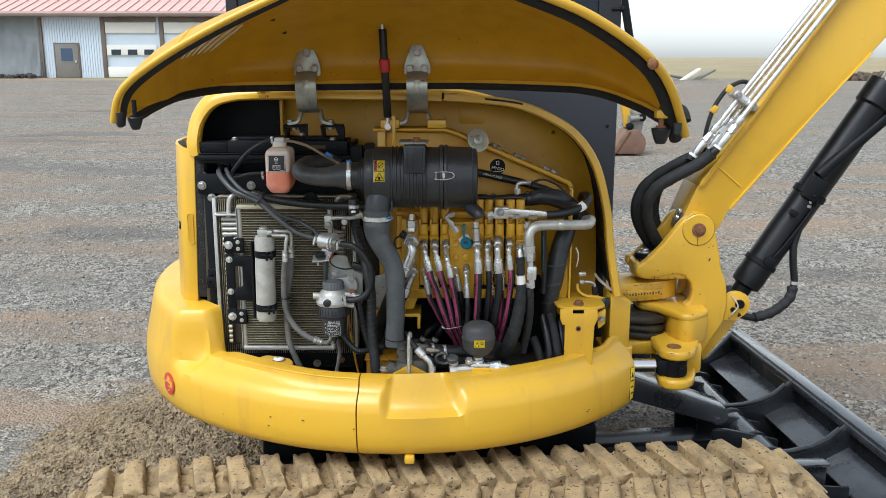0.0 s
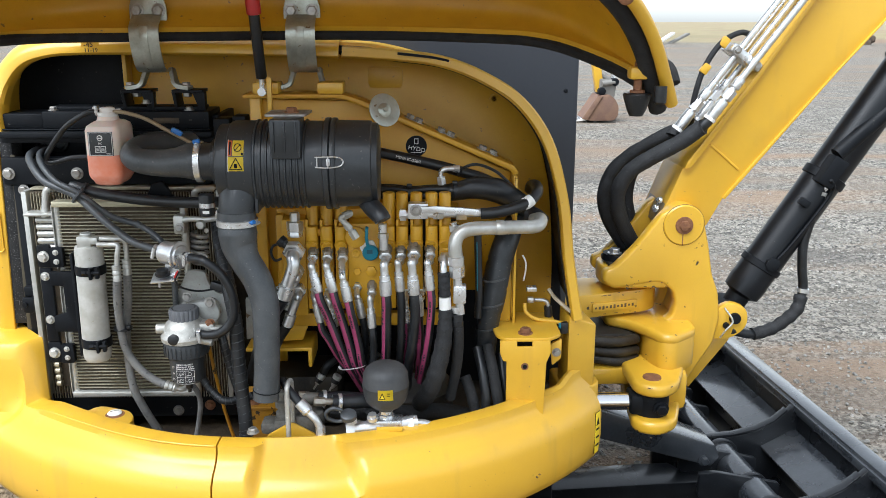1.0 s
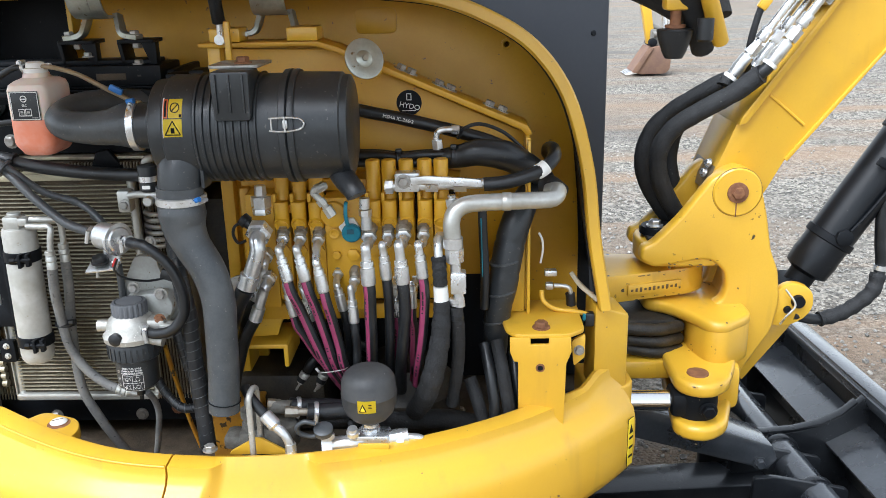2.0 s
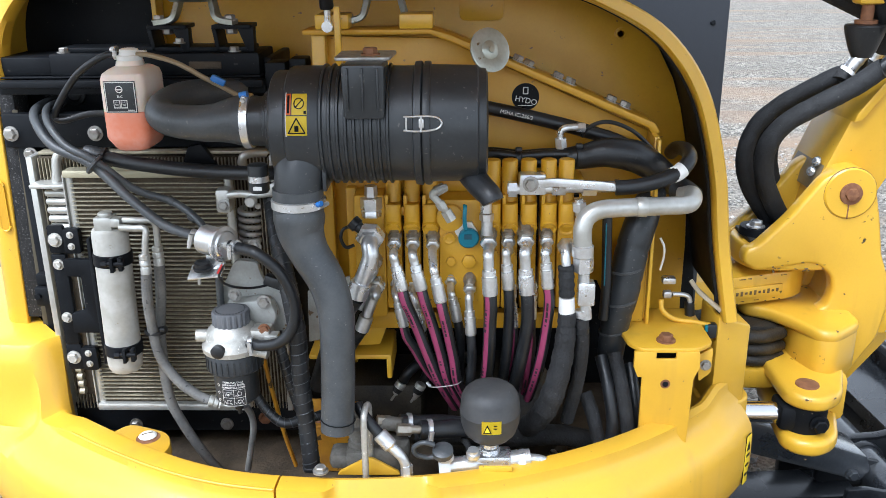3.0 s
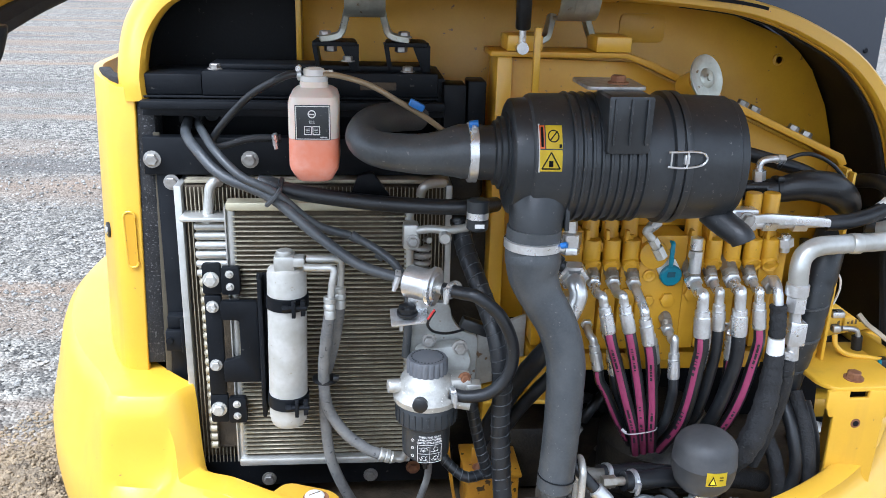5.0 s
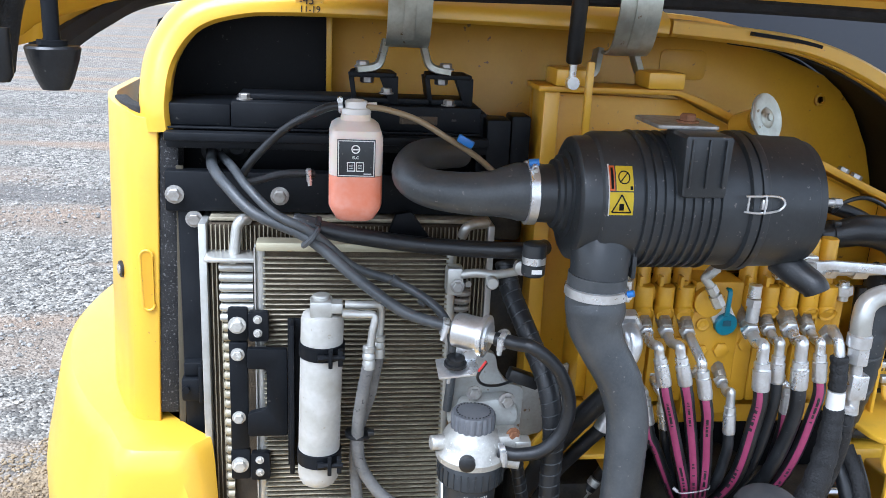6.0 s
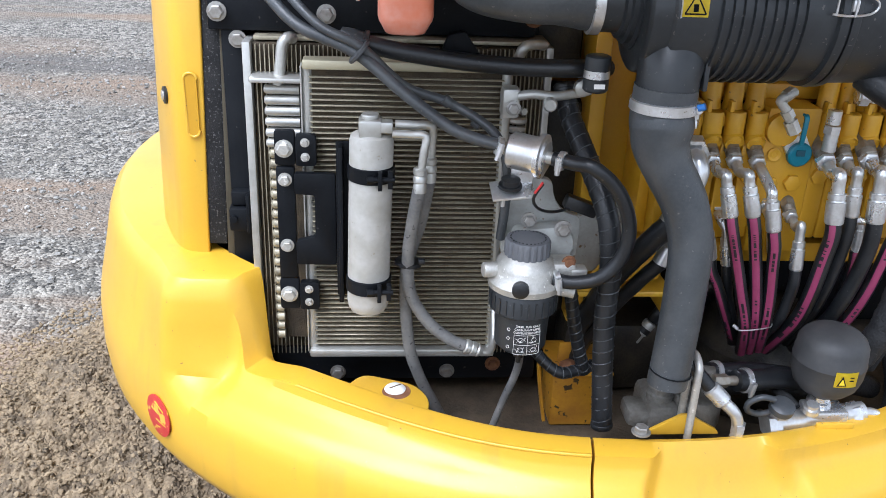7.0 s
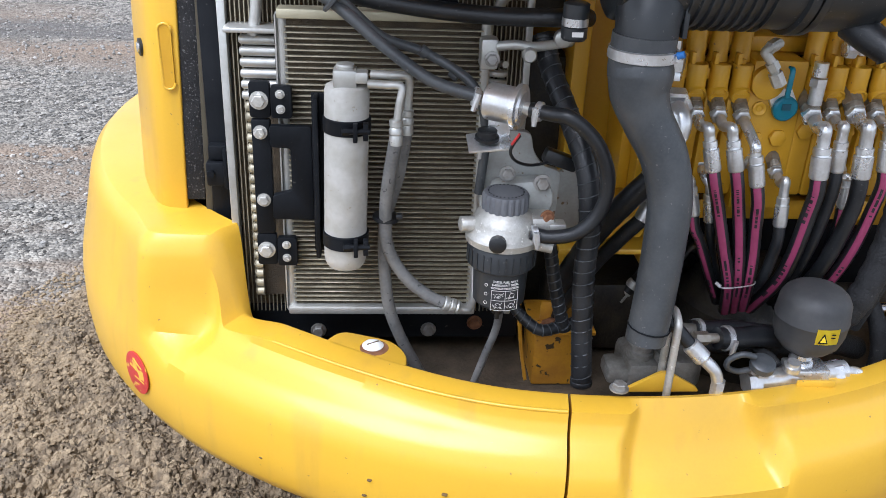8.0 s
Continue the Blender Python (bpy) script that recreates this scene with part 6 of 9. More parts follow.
    bolt(r, (-0.758, 2.800, 1.267), (0, -1, 0), 0.010)
    for a in ((-0.425, 2.765, 0.707), (-0.614, 2.765, 0.705)):
        bolt(r, a, (0, -1, 0), 0.010)
    bolt(r, (-0.345, 2.765, 0.721), (0, -1, 0), 0.010, RUST)
    for p in ((-0.68, 2.83, 1.452), (-0.46, 2.83, 1.468), (-0.36, 2.83, 1.452)):
        bolt(r, p, (0, 0, 1), 0.009)
    part("worn_patch", span((-0.440, 2.8045, 1.424), (-0.380, 2.81, 1.437), 0.001), DIRT, r, "bare patch worn through the paint")
    tri = [(-0.420, 2.775, 1.293), (-0.390, 2.775, 1.252), (-0.459, 2.775, 1.251), (-0.444, 2.775, 1.288)]
    part("gusset", prism([(q[0], q[2]) for q in tri], 2.76, 2.775, "xz", 0.002), BLACK, r)

    # oil cooler edge: bright pipe, flange and round tanks beside the condenser
    o = thing("oil_cooler", "aluminium oil cooler with stacked rounded tube ends", "oil cooler", (-0.70, 2.74, 0.78))
    part("pipe", sweep([(-0.673, 2.765, 1.276), (-0.679, 2.755, 1.279), (-0.687, 2.752, 1.269), (-0.690, 2.750, 1.245), (-0.695, 2.750, 1.211)], 0.0085, 14, 8), ALU, o)
    part("flange", span((-0.735, 2.725, 1.218), (-0.655, 2.775, 1.226), 0.003), ALU, o)
    rib = mesh("tube_end", sweep([(-0.026, 0, 0), (-0.018, 0, 0), (0.026, 0, 0)], [0.004, 0.0075, 0.0075], 12, 4), ALU)
    stub = mesh("tube_end", sweep([(-0.010, 0, 0), (-0.006, 0, 0), (0.004, 0, 0)], [0.003, 0.0080, 0.0080], 10, 4), TUBE)
    for k in range(26):
        piece("tube_end", rib if k < 6 else stub, o, pose(-0.690 if k < 6 else -0.703, 2.747, 1.205 - k * 0.0165))
    part("back_core", span((-0.708, 2.755, 0.78), (-0.40, 2.766, 1.215), 0.002), FIN, o)

    # condenser in front
    c = thing("condenser", "air-conditioning condenser with thin horizontal tubes", "condenser", (-0.5, 2.71, 0.785))
    part("fin_core", span((-0.645, 2.708, 0.79), (-0.366, 2.724, 1.245), 0.001), FIN, c, "dusty brown fins")
    tube = mesh("tube", span((-0.140, -0.005, -0.0009), (0.140, 0.004, 0.0009), 0.0004, 1), TUBE)
    for k in range(54):
        piece("tube", tube, c, pose(-0.5055, 2.706, 0.7985 + k * 0.00822))
    part("header", join(cyl((-0.650, 2.712, 0.778), (-0.650, 2.712, 1.252), 0.0085, n=14), span((-0.6585, 2.700, 0.785), (-0.6565, 2.722, 1.25), 0.0)), ALU, c, "pale aluminium header pipe")
    part("header", cyl((-0.361, 2.712, 0.778), (-0.361, 2.712, 1.252), 0.0085, n=14), ALU, c, "pale aluminium header pipe")
    part("bottom_rail", span((-0.655, 2.694, 0.777), (-0.355, 2.726, 0.791), 0.003), ALU, c, "pale aluminium lower rail")
    part("top_rail", span((-0.655, 2.694, 1.246), (-0.355, 2.726, 1.260), 0.003), material("yellowed_aluminium", (0.52, 0.48, 0.34), 0.5, metal=0.5, amount=0.5), c, "yellowed upper rail")
    # black drier bracket with its lugs
    b = thing("drier_bracket", "black steel bracket bolted to the condenser edge", "bracket", (-0.66, 2.69, 0.86))
    for z in (1.131, 0.894):
        part("lug", prism(rounded([(-0.698, z - 0.026), (-0.668, z - 0.026), (-0.668, z + 0.027), (-0.698, z + 0.027)], 0.005, 3), 2.692, 2.702, "xz", 0.002), BLACK, b)
        part("lug", prism(rounded([(-0.667, z - 0.025), (-0.637, z - 0.025), (-0.637, z + 0.022), (-0.667, z + 0.022)], 0.005, 3), 2.686, 2.700, "xz", 0.002), BLACK, b)
        bolt(b, (-0.684, 2.692, z), (0, -1, 0), 0.0100, CAST)
        for d in (-0.011, 0.011):
            bolt(b, (-0.653, 2.686, z + d), (0, -1, 0), 0.0050, CAST)
    part("upright", span((-0.697, 2.690, 0.922), (-0.6695, 2.703, 1.103), 0.003), BLACK, b, "flat black upright plate")
    cut = [(-0.669, 1.098), (-0.609, 1.097), (-0.609, 0.952), (-0.669, 0.952), (-0.669, 0.990), (-0.640, 0.998), (-0.640, 1.064), (-0.669, 1.066)]
    part("web_plate", prism(rounded(cut, 0.004, 3), 2.676, 2.688, "xz", 0.002), BLACK, b, "black plate with a square notch")
    for z in (1.084, 0.978):
        bolt(b, (-0.684, 2.690, z), (0, -1, 0), 0.0078, CAST)
    part("spine", join(span((-0.604, 2.640, 0.905), (-0.597, 2.672, 1.150), 0.002), span((-0.608, 2.668, 0.905), (-0.575, 2.673, 1.150), 0.001)), BLACK, b, "black spine plate behind the drier")

    # receiver drier
    d = thing("receiver_drier", "chalky grey receiver drier bottle strapped upright", "receiver drier", (-0.552, 2.632, 0.90))
    ctr = (-0.561, 2.634, 0.898)
    part("body", lathe(ctr, (0.018, 0.0, 1), [(0, 0.020), (0.002, 0.0255), (0.009, 0.0295), (0.018, 0.031), (0.266, 0.031), (0.273, 0.029), (0.276, 0.024), (0.277, 0.014)], 40), DRIER, d)
    part("head", join(box((-0.558, 2.628, 1.184), (0.032, 0.034, 0.026), 0.004), cyl((-0.558, 2.630, 1.196), (-0.558, 2.630, 1.2025), 0.0125, n=20, bevel=0.002), box((-0.536, 2.622, 1.187), (0.018, 0.022, 0.016), 0.003)), ALU, d)
    for z in (0.945, 1.118):
        s = part("strap", lathe((-0.5605 + 0.018 * (z - 0.91), 2.634, z - 0.011), (0.018, 0, 1), [(0, 0.0315), (0.001, 0.0335), (0.021, 0.0335), (0.022, 0.0315)], 32), BLACK, d, "black clamp strap")
        part("screw", join(cyl((-0.556, 2.596, z), (-0.524, 2.597, z), 0.0042, n=10), box((-0.544, 2.597, z - 0.002), (0.006, 0.012, 0.026), 0.001), box((-0.530, 2.600, z - 0.001), (0.007, 0.012, 0.024), 0.001), cyl((-0.562, 2.595, z), (-0.553, 2.596, z), 0.0058, n=6)), BLACK, s)
    # its two lines
    for k, (a, q, foot) in enumerate((((-0.524, 2.620, 1.191), (-0.472, 2.630, 1.164), (-0.474, 2.630, 1.123)), ((-0.528, 2.610, 1.180), (-0.485, 2.605, 1.157), (-0.489, 2.605, 1.116)))):
        L = thing("air_conditioning_line", "grey refrigerant hose with crimped aluminium ends", "hose", foot, "drier lines")
        mid = (V(a) + V(q)) / 2 + V(0.016, 0, 0.012)
        part("tube", sweep([a, V(a) + V(0.025, 0, -0.001), mid + V(0.008, 0, -0.003), V(q) + V(0, 0, -0.004), foot], 0.0058, 12, 8), ALU, L)
        part("crimp", lathe(V(foot) + V(0, 0, 0.018), (0, 0, -1), [(0, 0.007), (0.002, 0.0095), (0.009, 0.0095), (0.011, 0.0078), (0.014, 0.0098), (0.02, 0.0098), (0.022, 0.008), (0.026, 0.0095), (0.036, 0.0095)], 16), ALU, L)
        path = [V(foot) + V(0, 0, -0.012), (-0.484, 2.645, 1.039), (-0.503, 2.668, 0.944), (-0.498, 2.660, 0.832), (-0.480, 2.670, 0.760), (-0.447, 2.680, 0.685), (-0.426, 2.700, 0.633)] if k == 0 else \
               [V(foot) + V(0, 0, -0.012), (-0.497, 2.615, 1.049), (-0.502, 2.632, 0.985), (-0.497, 2.638, 0.924), (-0.470, 2.636, 0.876), (-0.434, 2.632, 0.846), (-0.412, 2.630, 0.836)]
        part("hose", sweep(path, 0.0095, 14, 12), LIGHT_HOSE, L)
        if k:
            e = V((-0.412, 2.630, 0.836))
            part("crimp", lathe(e, (0.9, 0.05, -0.35), [(0, 0.0095), (0.002, 0.0115), (0.008, 0.0115), (0.01, 0.0095), (0.012, 0.0115), (0.018, 0.0115), (0.02, 0.0095), (0.023, 0.011), (0.03, 0.008)], 16), ALU, L)
            part("tube", sweep([e + V(0.022, 0, -0.008), e + V(0.04, 0.005, -0.014), e + V(0.05, 0.03, -0.005), e + V(0.052, 0.06, 0.03)], 0.006, 10, 6), ALU, L)
    t = thing("cable_tie", "black cable tie round the refrigerant hoses", "cable tie", (-0.494, 2.615, 0.977), "cable ties")
    part("band", lathe(V((-0.501, 2.645, 0.972)) + V(0, 0, -0.004), (0.05, 0, 1), [(0, 0.019), (0.001, 0.0205), (0.006, 0.0205), (0.007, 0.019)], 20), RUBBER, t)
    part("head", box((-0.482, 2.630, 0.980), (0.010, 0.010, 0.008), 0.002), RUBBER, t)


cooling_pack()


def coolant_bottle():
    b = thing("coolant_bottle", "translucent coolant bottle half full of orange-red coolant", "coolant bottle", (-0.497, 2.69, 1.30))
    cx, cy = -0.511, 2.708

    def ring(z, w, d):
        return rounded([(cx - w, cy - d), (cx + w, cy - d), (cx + w, cy + d), (cx - w, cy + d)], 0.018, 4), z

    def loft(levels):
        bm, rings = bmesh.new(), []
        for poly, z in levels:
            rings.append([bm.verts.new((x, y, z)) for x, y in poly])
        for a, c in zip(rings, rings[1:]):
            for i in range(len(a)):
                j = (i + 1) % len(a)
                bm.faces.new((a[i], a[j], c[j], c[i]))
        bm.faces.new(rings[0][::-1]), bm.faces.new(rings[-1])
        return bm
    part("liquid", loft([ring(1.302, 0.024, 0.042), ring(1.305, 0.028, 0.047), ring(1.322, 0.0365, 0.056), ring(1.328, 0.038, 0.058), ring(1.371, 0.038, 0.058)]), COOLANT, b, "orange-red coolant showing through the lower half")
    part("bottle", loft([ring(1.3715, 0.038, 0.058), ring(1.424, 0.038, 0.058), ring(1.434, 0.035, 0.055), ring(1.440, 0.028, 0.045), ring(1.444, 0.022, 0.024), ring(1.452, 0.021, 0.021)]), BOTTLE, b, "milky plastic upper half")
    part("cap", join(lathe((cx, cy, 1.452), (0, 0, 1), [(0, 0.021), (0.004, 0.022), (0.008, 0.022), (0.009, 0.017), (0.018, 0.016), (0.020, 0.011)], 26), cyl((cx, cy, 1.462), (cx + 0.03, cy, 1.464), 0.005, n=10)), WHITE, b, "off-white plastic cap")
    cx += 0.0155
    lab = part("label", span((cx - 0.042, 2.6465, 1.371), (cx + 0.011, 2.6478, 1.424), 0.0004), PLASTIC, b, "black instruction label with white outline symbols")
    frame_w = 0.0012
    x0, x1, z0, z1, y = cx - 0.0408, cx + 0.0098, 1.3723, 1.4227, 2.6462
    part("border", join(span((x0, y - 0.0003, z0), (x1, y, z0 + frame_w), 0), span((x0, y - 0.0003, z1 - frame_w), (x1, y, z1), 0), span((x0, y - 0.0003, z0), (x0 + frame_w, y, z1), 0), span((x1 - frame_w, y - 0.0003, z0), (x1, y, z1), 0)), WHITE, lab)
    m = pose(cx - 0.0165, 2.6460, 1.3985, 90, 0, 0)
    words("ELC", 0.0055, WHITE, lab, m)
    ic = lathe((cx - 0.0165, 2.6462, 1.4105), (0, -1, 0), [(0, 0.0062), (0.0003, 0.0062)], 16)
    part("symbol", ic, WHITE, lab)
    part("symbol_hub", lathe((cx - 0.0165, 2.6458, 1.4105), (0, -1, 0), [(0, 0.0045), (0.0003, 0.0045)], 16), PLASTIC, lab)
    part("symbol_bar", span((cx - 0.0205, 2.6450, 1.4093), (cx - 0.0125, 2.6454, 1.4112), 0), WHITE, lab)
    for s in (-1, 1):
        part("book_leaf", span((cx - 0.0165 + s * 0.0006, 2.6459, 1.3790), (cx - 0.0165 + s * 0.0118, 2.6463, 1.3925), 0), WHITE, lab)
        part("book_print", span((cx - 0.0165 + s * 0.0018, 2.6456, 1.3806), (cx - 0.0165 + s * 0.0106, 2.6460, 1.3912), 0), PLASTIC, lab)
    part("book_lines", join(*[span((cx - 0.0165 + s * 0.0034, 2.6453, 1.3832 + 0.0024 * k), (cx - 0.0165 + s * 0.0088, 2.6457, 1.3838 + 0.0024 * k), 0) for s in (-1, 1) for k in range(3)]), WHITE, lab)
    part("small_print", span((cx - 0.005, 2.6459, 1.3752), (cx + 0.006, 2.6463, 1.3764), 0), WHITE, lab)
    h = thing("overflow_hose", "thin black overflow hose from the bottle's cap", "hose", (-0.58, 2.72, 1.36))
    part("hose", sweep([(-0.527, 2.706, 1.459), (-0.545, 2.704, 1.462), (-0.577, 2.706, 1.448), (-0.615, 2.720, 1.423), (-0.657, 2.740, 1.379), (-0.676, 2.750, 1.350), (-0.665, 2.750, 1.340), (-0.618, 2.760, 1.350), (-0.571, 2.770, 1.349)], 0.0062, 12, 8), RUBBER, h)
    clamp(h, (-0.533, 2.706, 1.461), (1, 0, 0.1), 0.0065, 0.008, STEEL, (0, 0, 1))
    clamp(h, (-0.579, 2.765, 1.350), (1, 0, 0.1), 0.0065, 0.008)
    l = thing("vent_line", "translucent brown vent line with a blue tag", "hose", (-0.40, 2.70, 1.42))
    part("line", sweep([(-0.497, 2.704, 1.462), (-0.470, 2.695, 1.461), (-0.424, 2.690, 1.448), (-0.379, 2.690, 1.423), (-0.335, 2.700, 1.396), (-0.301, 2.720, 1.368)], 0.0045, 10, 8), STICK, l)
    part("tag", box((-0.353, 2.680, 1.420), (0.026, 0.010, 0.012), 0.003, (0, 28, 0)), BLUE, l, "blue plastic clip")


coolant_bottle()


def left_hoses():
    h = thing("fuel_hose", "black rubber fuel hose running to the lift pump", "hose", (-0.6, 2.7, 1.2), "fuel hoses")
    part("hose", sweep([(-0.741, 2.900, 1.357), (-0.725, 2.780, 1.355), (-0.697, 2.720, 1.338), (-0.653, 2.680, 1.307), (-0.579, 2.655, 1.280), (-0.509, 2.620, 1.231), (-0.444, 2.590, 1.192), (-0.388, 2.565, 1.180)], 0.0085, 14, 10), DUSTY, h)
    clamp(h, (-0.387, 2.565, 1.179), (1, 0, -0.3), 0.0102, 0.009)
    h = thing("fuel_hose", "black rubber fuel hose in a tied bundle", "hose", (-0.6, 2.7, 1.2), "fuel hoses")
    part("hose", sweep([(-0.729, 2.900, 1.352), (-0.694, 2.760, 1.360), (-0.666, 2.700, 1.342), (-0.624, 2.665, 1.311), (-0.571, 2.650, 1.288), (-0.511, 2.660, 1.234), (-0.445, 2.660, 1.210), (-0.386, 2.620, 1.179), (-0.366, 2.610, 1.121), (-0.369, 2.620, 1.022)], 0.0068, 12, 10), DUSTY, h)
    for k, (a, b) in enumerate((((-0.456, 2.660, 1.217), (-0.447, 2.660, 1.210)), ((-0.414, 2.645, 1.191), (-0.404, 2.640, 1.185)))):
        part("tape_band", cyl(a, b, 0.0082, n=14), DUSTY, h)
    t = thing("cable_tie", "black cable tie round the fuel hoses", "cable tie", (-0.574, 2.650, 1.280), "cable ties")
    part("band", lathe(V((-0.574, 2.652, 1.281)) + V(-0.002, 0, 0.002), (0.7, 0, -0.6), [(0, 0.018), (0.001, 0.0195), (0.005, 0.0195), (0.006, 0.018)], 18), DUSTY, t)
    r = thing("heater_hose", "thick black heater hose across the condenser", "hose", (-0.5, 2.68, 1.26))
    part("hose", sweep([(-0.563, 2.675, 1.288), (-0.520, 2.675, 1.279), (-0.433, 2.670, 1.268), (-0.345, 2.660, 1.264), (-0.271, 2.640, 1.268), (-0.223, 2.680, 1.261)], 0.0125, 16, 8), RUBBER, r)
    part("sleeve_end", sweep([(-0.600, 2.680, 1.300), (-0.585, 2.678, 1.295), (-0.563, 2.675, 1.288)], [0.010, 0.0135, 0.0145], 14, 4), PLASTIC, r)
    clamp(r, (-0.566, 2.675, 1.290), (0.95, 0, -0.25), 0.0145, 0.008, RUBBER)
    f = thing("hose_clip", "black clip with a printed label on the heater hose", "clip", (-0.268, 2.560, 1.271))
    part("body", lathe(V((-0.268, 2.560, 1.256)), (0, 0, 1), [(0, 0.014), (0.003, 0.0165), (0.016, 0.0165), (0.018, 0.0145), (0.024, 0.0145), (0.026, 0.0165), (0.045, 0.0165), (0.047, 0.013)], 20), PLASTIC, f)
    part("band", lathe(V((-0.268, 2.560, 1.274)), (0, 0, 1), [(0, 0.0168), (0.010, 0.0168)], 20), STEEL, f)
    part("print_mark", box((-0.267, 2.5425, 1.266), (0.014, 0.001, 0.006), 0), WHITE, f)
    # aluminium compressor line by the condenser's right header
    a = thing("condenser_line", "aluminium line with a block fitting at the condenser", "pipe", (-0.357, 2.660, 1.219))
    part("block", box((-0.360, 2.675, 1.211), (0.026, 0.03, 0.044), 0.006), ALU, a)
    part("tube", sweep([(-0.350, 2.665, 1.222), (-0.328, 2.660, 1.226), (-0.299, 2.660, 1.224), (-0.262, 2.670, 1.227), (-0.241, 2.700, 1.223)], 0.0068, 12, 8), ALU, a)
    bolt(a, (-0.357, 2.658, 1.206), (0, -1, 0), 0.008)
    part("valve_cap", lathe((-0.307, 2.655, 1.215), (0, -1, 0), [(0, 0.010), (0.010, 0.0105), (0.014, 0.008)], 14), ALU, a)
    part("joint", lathe((-0.262, 2.660, 1.238), (0, -1, 0), [(0, 0.012), (0.012, 0.012), (0.015, 0.008)], 14), ALU, a)
    part("riser", sweep([(-0.341, 2.740, 1.260), (-0.336, 2.735, 1.275), (-0.323, 2.740, 1.280), (-0.301, 2.760, 1.276)], 0.008, 12, 6), ALU, a)
    sp = thing("coil_spring", "grey coil behind the condenser's edge", "spring", (-0.341, 2.740, 1.128))
    part("coil", coil(V((-0.340, 2.760, 1.174)), V((-0.343, 2.760, 1.094)), 0.017, 6, 0.0055), CAST, sp)


def coil(a, b, r, turns, wire):
    pts = [a.lerp(b, i / (turns * 12)) + V(r * math.cos(i * math.pi / 6), r * math.sin(i * math.pi / 6), 0) for i in range(turns * 12 + 1)]
    return sweep(pts, wire, 8, 1)


left_hoses()


def fuel_parts():
    # aluminium bracket behind the filter
    b = thing("filter_bracket", "grey cast bracket carrying the fuel filter", "bracket", (-0.30, 2.62, 1.0))
    poly = [(-0.339, 2.630, 1.115), (-0.298, 2.630, 1.112), (-0.295, 2.630, 1.085), (-0.278, 2.630, 1.061), (-0.251, 2.630, 1.056), (-0.255, 2.630, 0.953), (-0.323, 2.630, 0.936), (-0.367, 2.630, 0.996), (-0.365, 2.630, 1.061)]
    part("plate", prism(rounded([(q[0], q[2]) for q in poly], 0.012, 3), 2.625, 2.64, "xz", 0.002), GREYPAINT, b)
    arm = [(-0.354, 2.610, 1.046), (-0.275, 2.610, 1.054), (-0.262, 2.610, 1.022), (-0.278, 2.610, 0.990), (-0.303, 2.610, 0.973), (-0.356, 2.610, 1.005)]
    part("casting", prism(rounded([(q[0], q[2]) for q in arm], 0.012, 4), 2.592, 2.622, "xz", 0.006), GREYPAINT, b)
    bolt(b, (-0.334, 2.592, 1.063), (0, -1, 0), 0.0085)
    bolt(b, (-0.284, 2.592, 1.050), (0, -1, 0), 0.0095)
    bolt(b, (-0.294, 2.600, 1.150), (0, -1, 0), 0.008)
    wing = [(-0.235, 2.740, 1.011), (-0.150, 2.740, 1.043), (-0.151, 2.740, 0.925), (-0.238, 2.740, 0.906)]
    part("rear_plate", prism([(q[0], q[2]) for q in wing], 2.735, 2.745, "xz", 0.002), GREYPAINT, b, "plain grey plate further back")
    # the filter
    f = thing("fuel_filter", "fuel filter with cast head, black bowl and ribbed cap", "fuel filter", (-0.337, 2.568, 0.875))
    x, y = -0.3375, 2.568
    part("head", join(lathe((x, y, 0.972), (0, 0, 1), [(0, 0.046), (0.003, 0.0525), (0.012, 0.0535), (0.016, 0.050), (0.020, 0.046), (0.032, 0.044), (0.040, 0.041), (0.047, 0.034), (0.050, 0.031)], 32),
                      cyl((x - 0.02, y, 0.998), (x - 0.062, y - 0.008, 1.000), 0.011, n=16, bevel=0.002), cyl((x + 0.02, y - 0.02, 0.982), (x + 0.066, y - 0.026, 0.975), 0.010, n=14), box((x + 0.045, y, 1.0), (0.05, 0.04, 0.03), 0.008)), CAST, f, "mottled cast aluminium head")
    cap = lathe((x, y, 1.020), (0, 0, 1), [(0, 0.0300), (0.002, 0.0325), (0.022, 0.0325), (0.0255, 0.0300), (0.0265, 0.022), (0.0258, 0.0)], 60)
    for k, v in enumerate(cap.verts):
        if 60 <= k < 180 and (k % 60) % 3 == 0:
            v.co.x, v.co.y = x + (v.co.x - x) * 0.93, y + (v.co.y - y) * 0.93
    c = part("cap", cap, material("grey_plastic", (0.10, 0.105, 0.115), 0.55, second=(0.17, 0.17, 0.175), amount=0.5, scale=30), f, "dark grey ribbed cap", 30)
    part("dotted_ring", join(*[box((x + 0.0245 * math.cos(a * math.pi / 14), y + 0.0245 * math.sin(a * math.pi / 14), 1.0464), (0.0022, 0.0022, 0.001), 0) for a in range(28)]), RUBBER, c)
    part("knob", lathe((x - 0.013, y - 0.044, 0.988), (-0.15, -1, 0), [(0, 0.012), (0.008, 0.012), (0.010, 0.009)], 16), RUBBER, f, "black vent knob")
    collar = part("collar", lathe((x, y, 0.938), (0, 0, 1), [(0, 0.0455), (0.003, 0.0485), (0.030, 0.0485), (0.034, 0.046)], 40), PLASTIC, f, "black locking collar")
    rib = mesh("grip_rib", span((-0.0012, -0.0498, 0.942), (0.0012, -0.0480, 0.966), 0.0), PLASTIC)
    for k in range(28):
        piece("grip_rib", rib, collar, pose(x, y, 0, 0, 0, k * 360 / 28))
    bowl = part("bowl", lathe((x, y, 0.872), (0, 0, 1), [(0, 0.012), (0.002, 0.030), (0.010, 0.0375), (0.068, 0.0395)], 32), PLASTIC, f, "black filter bowl with printed pictograms")
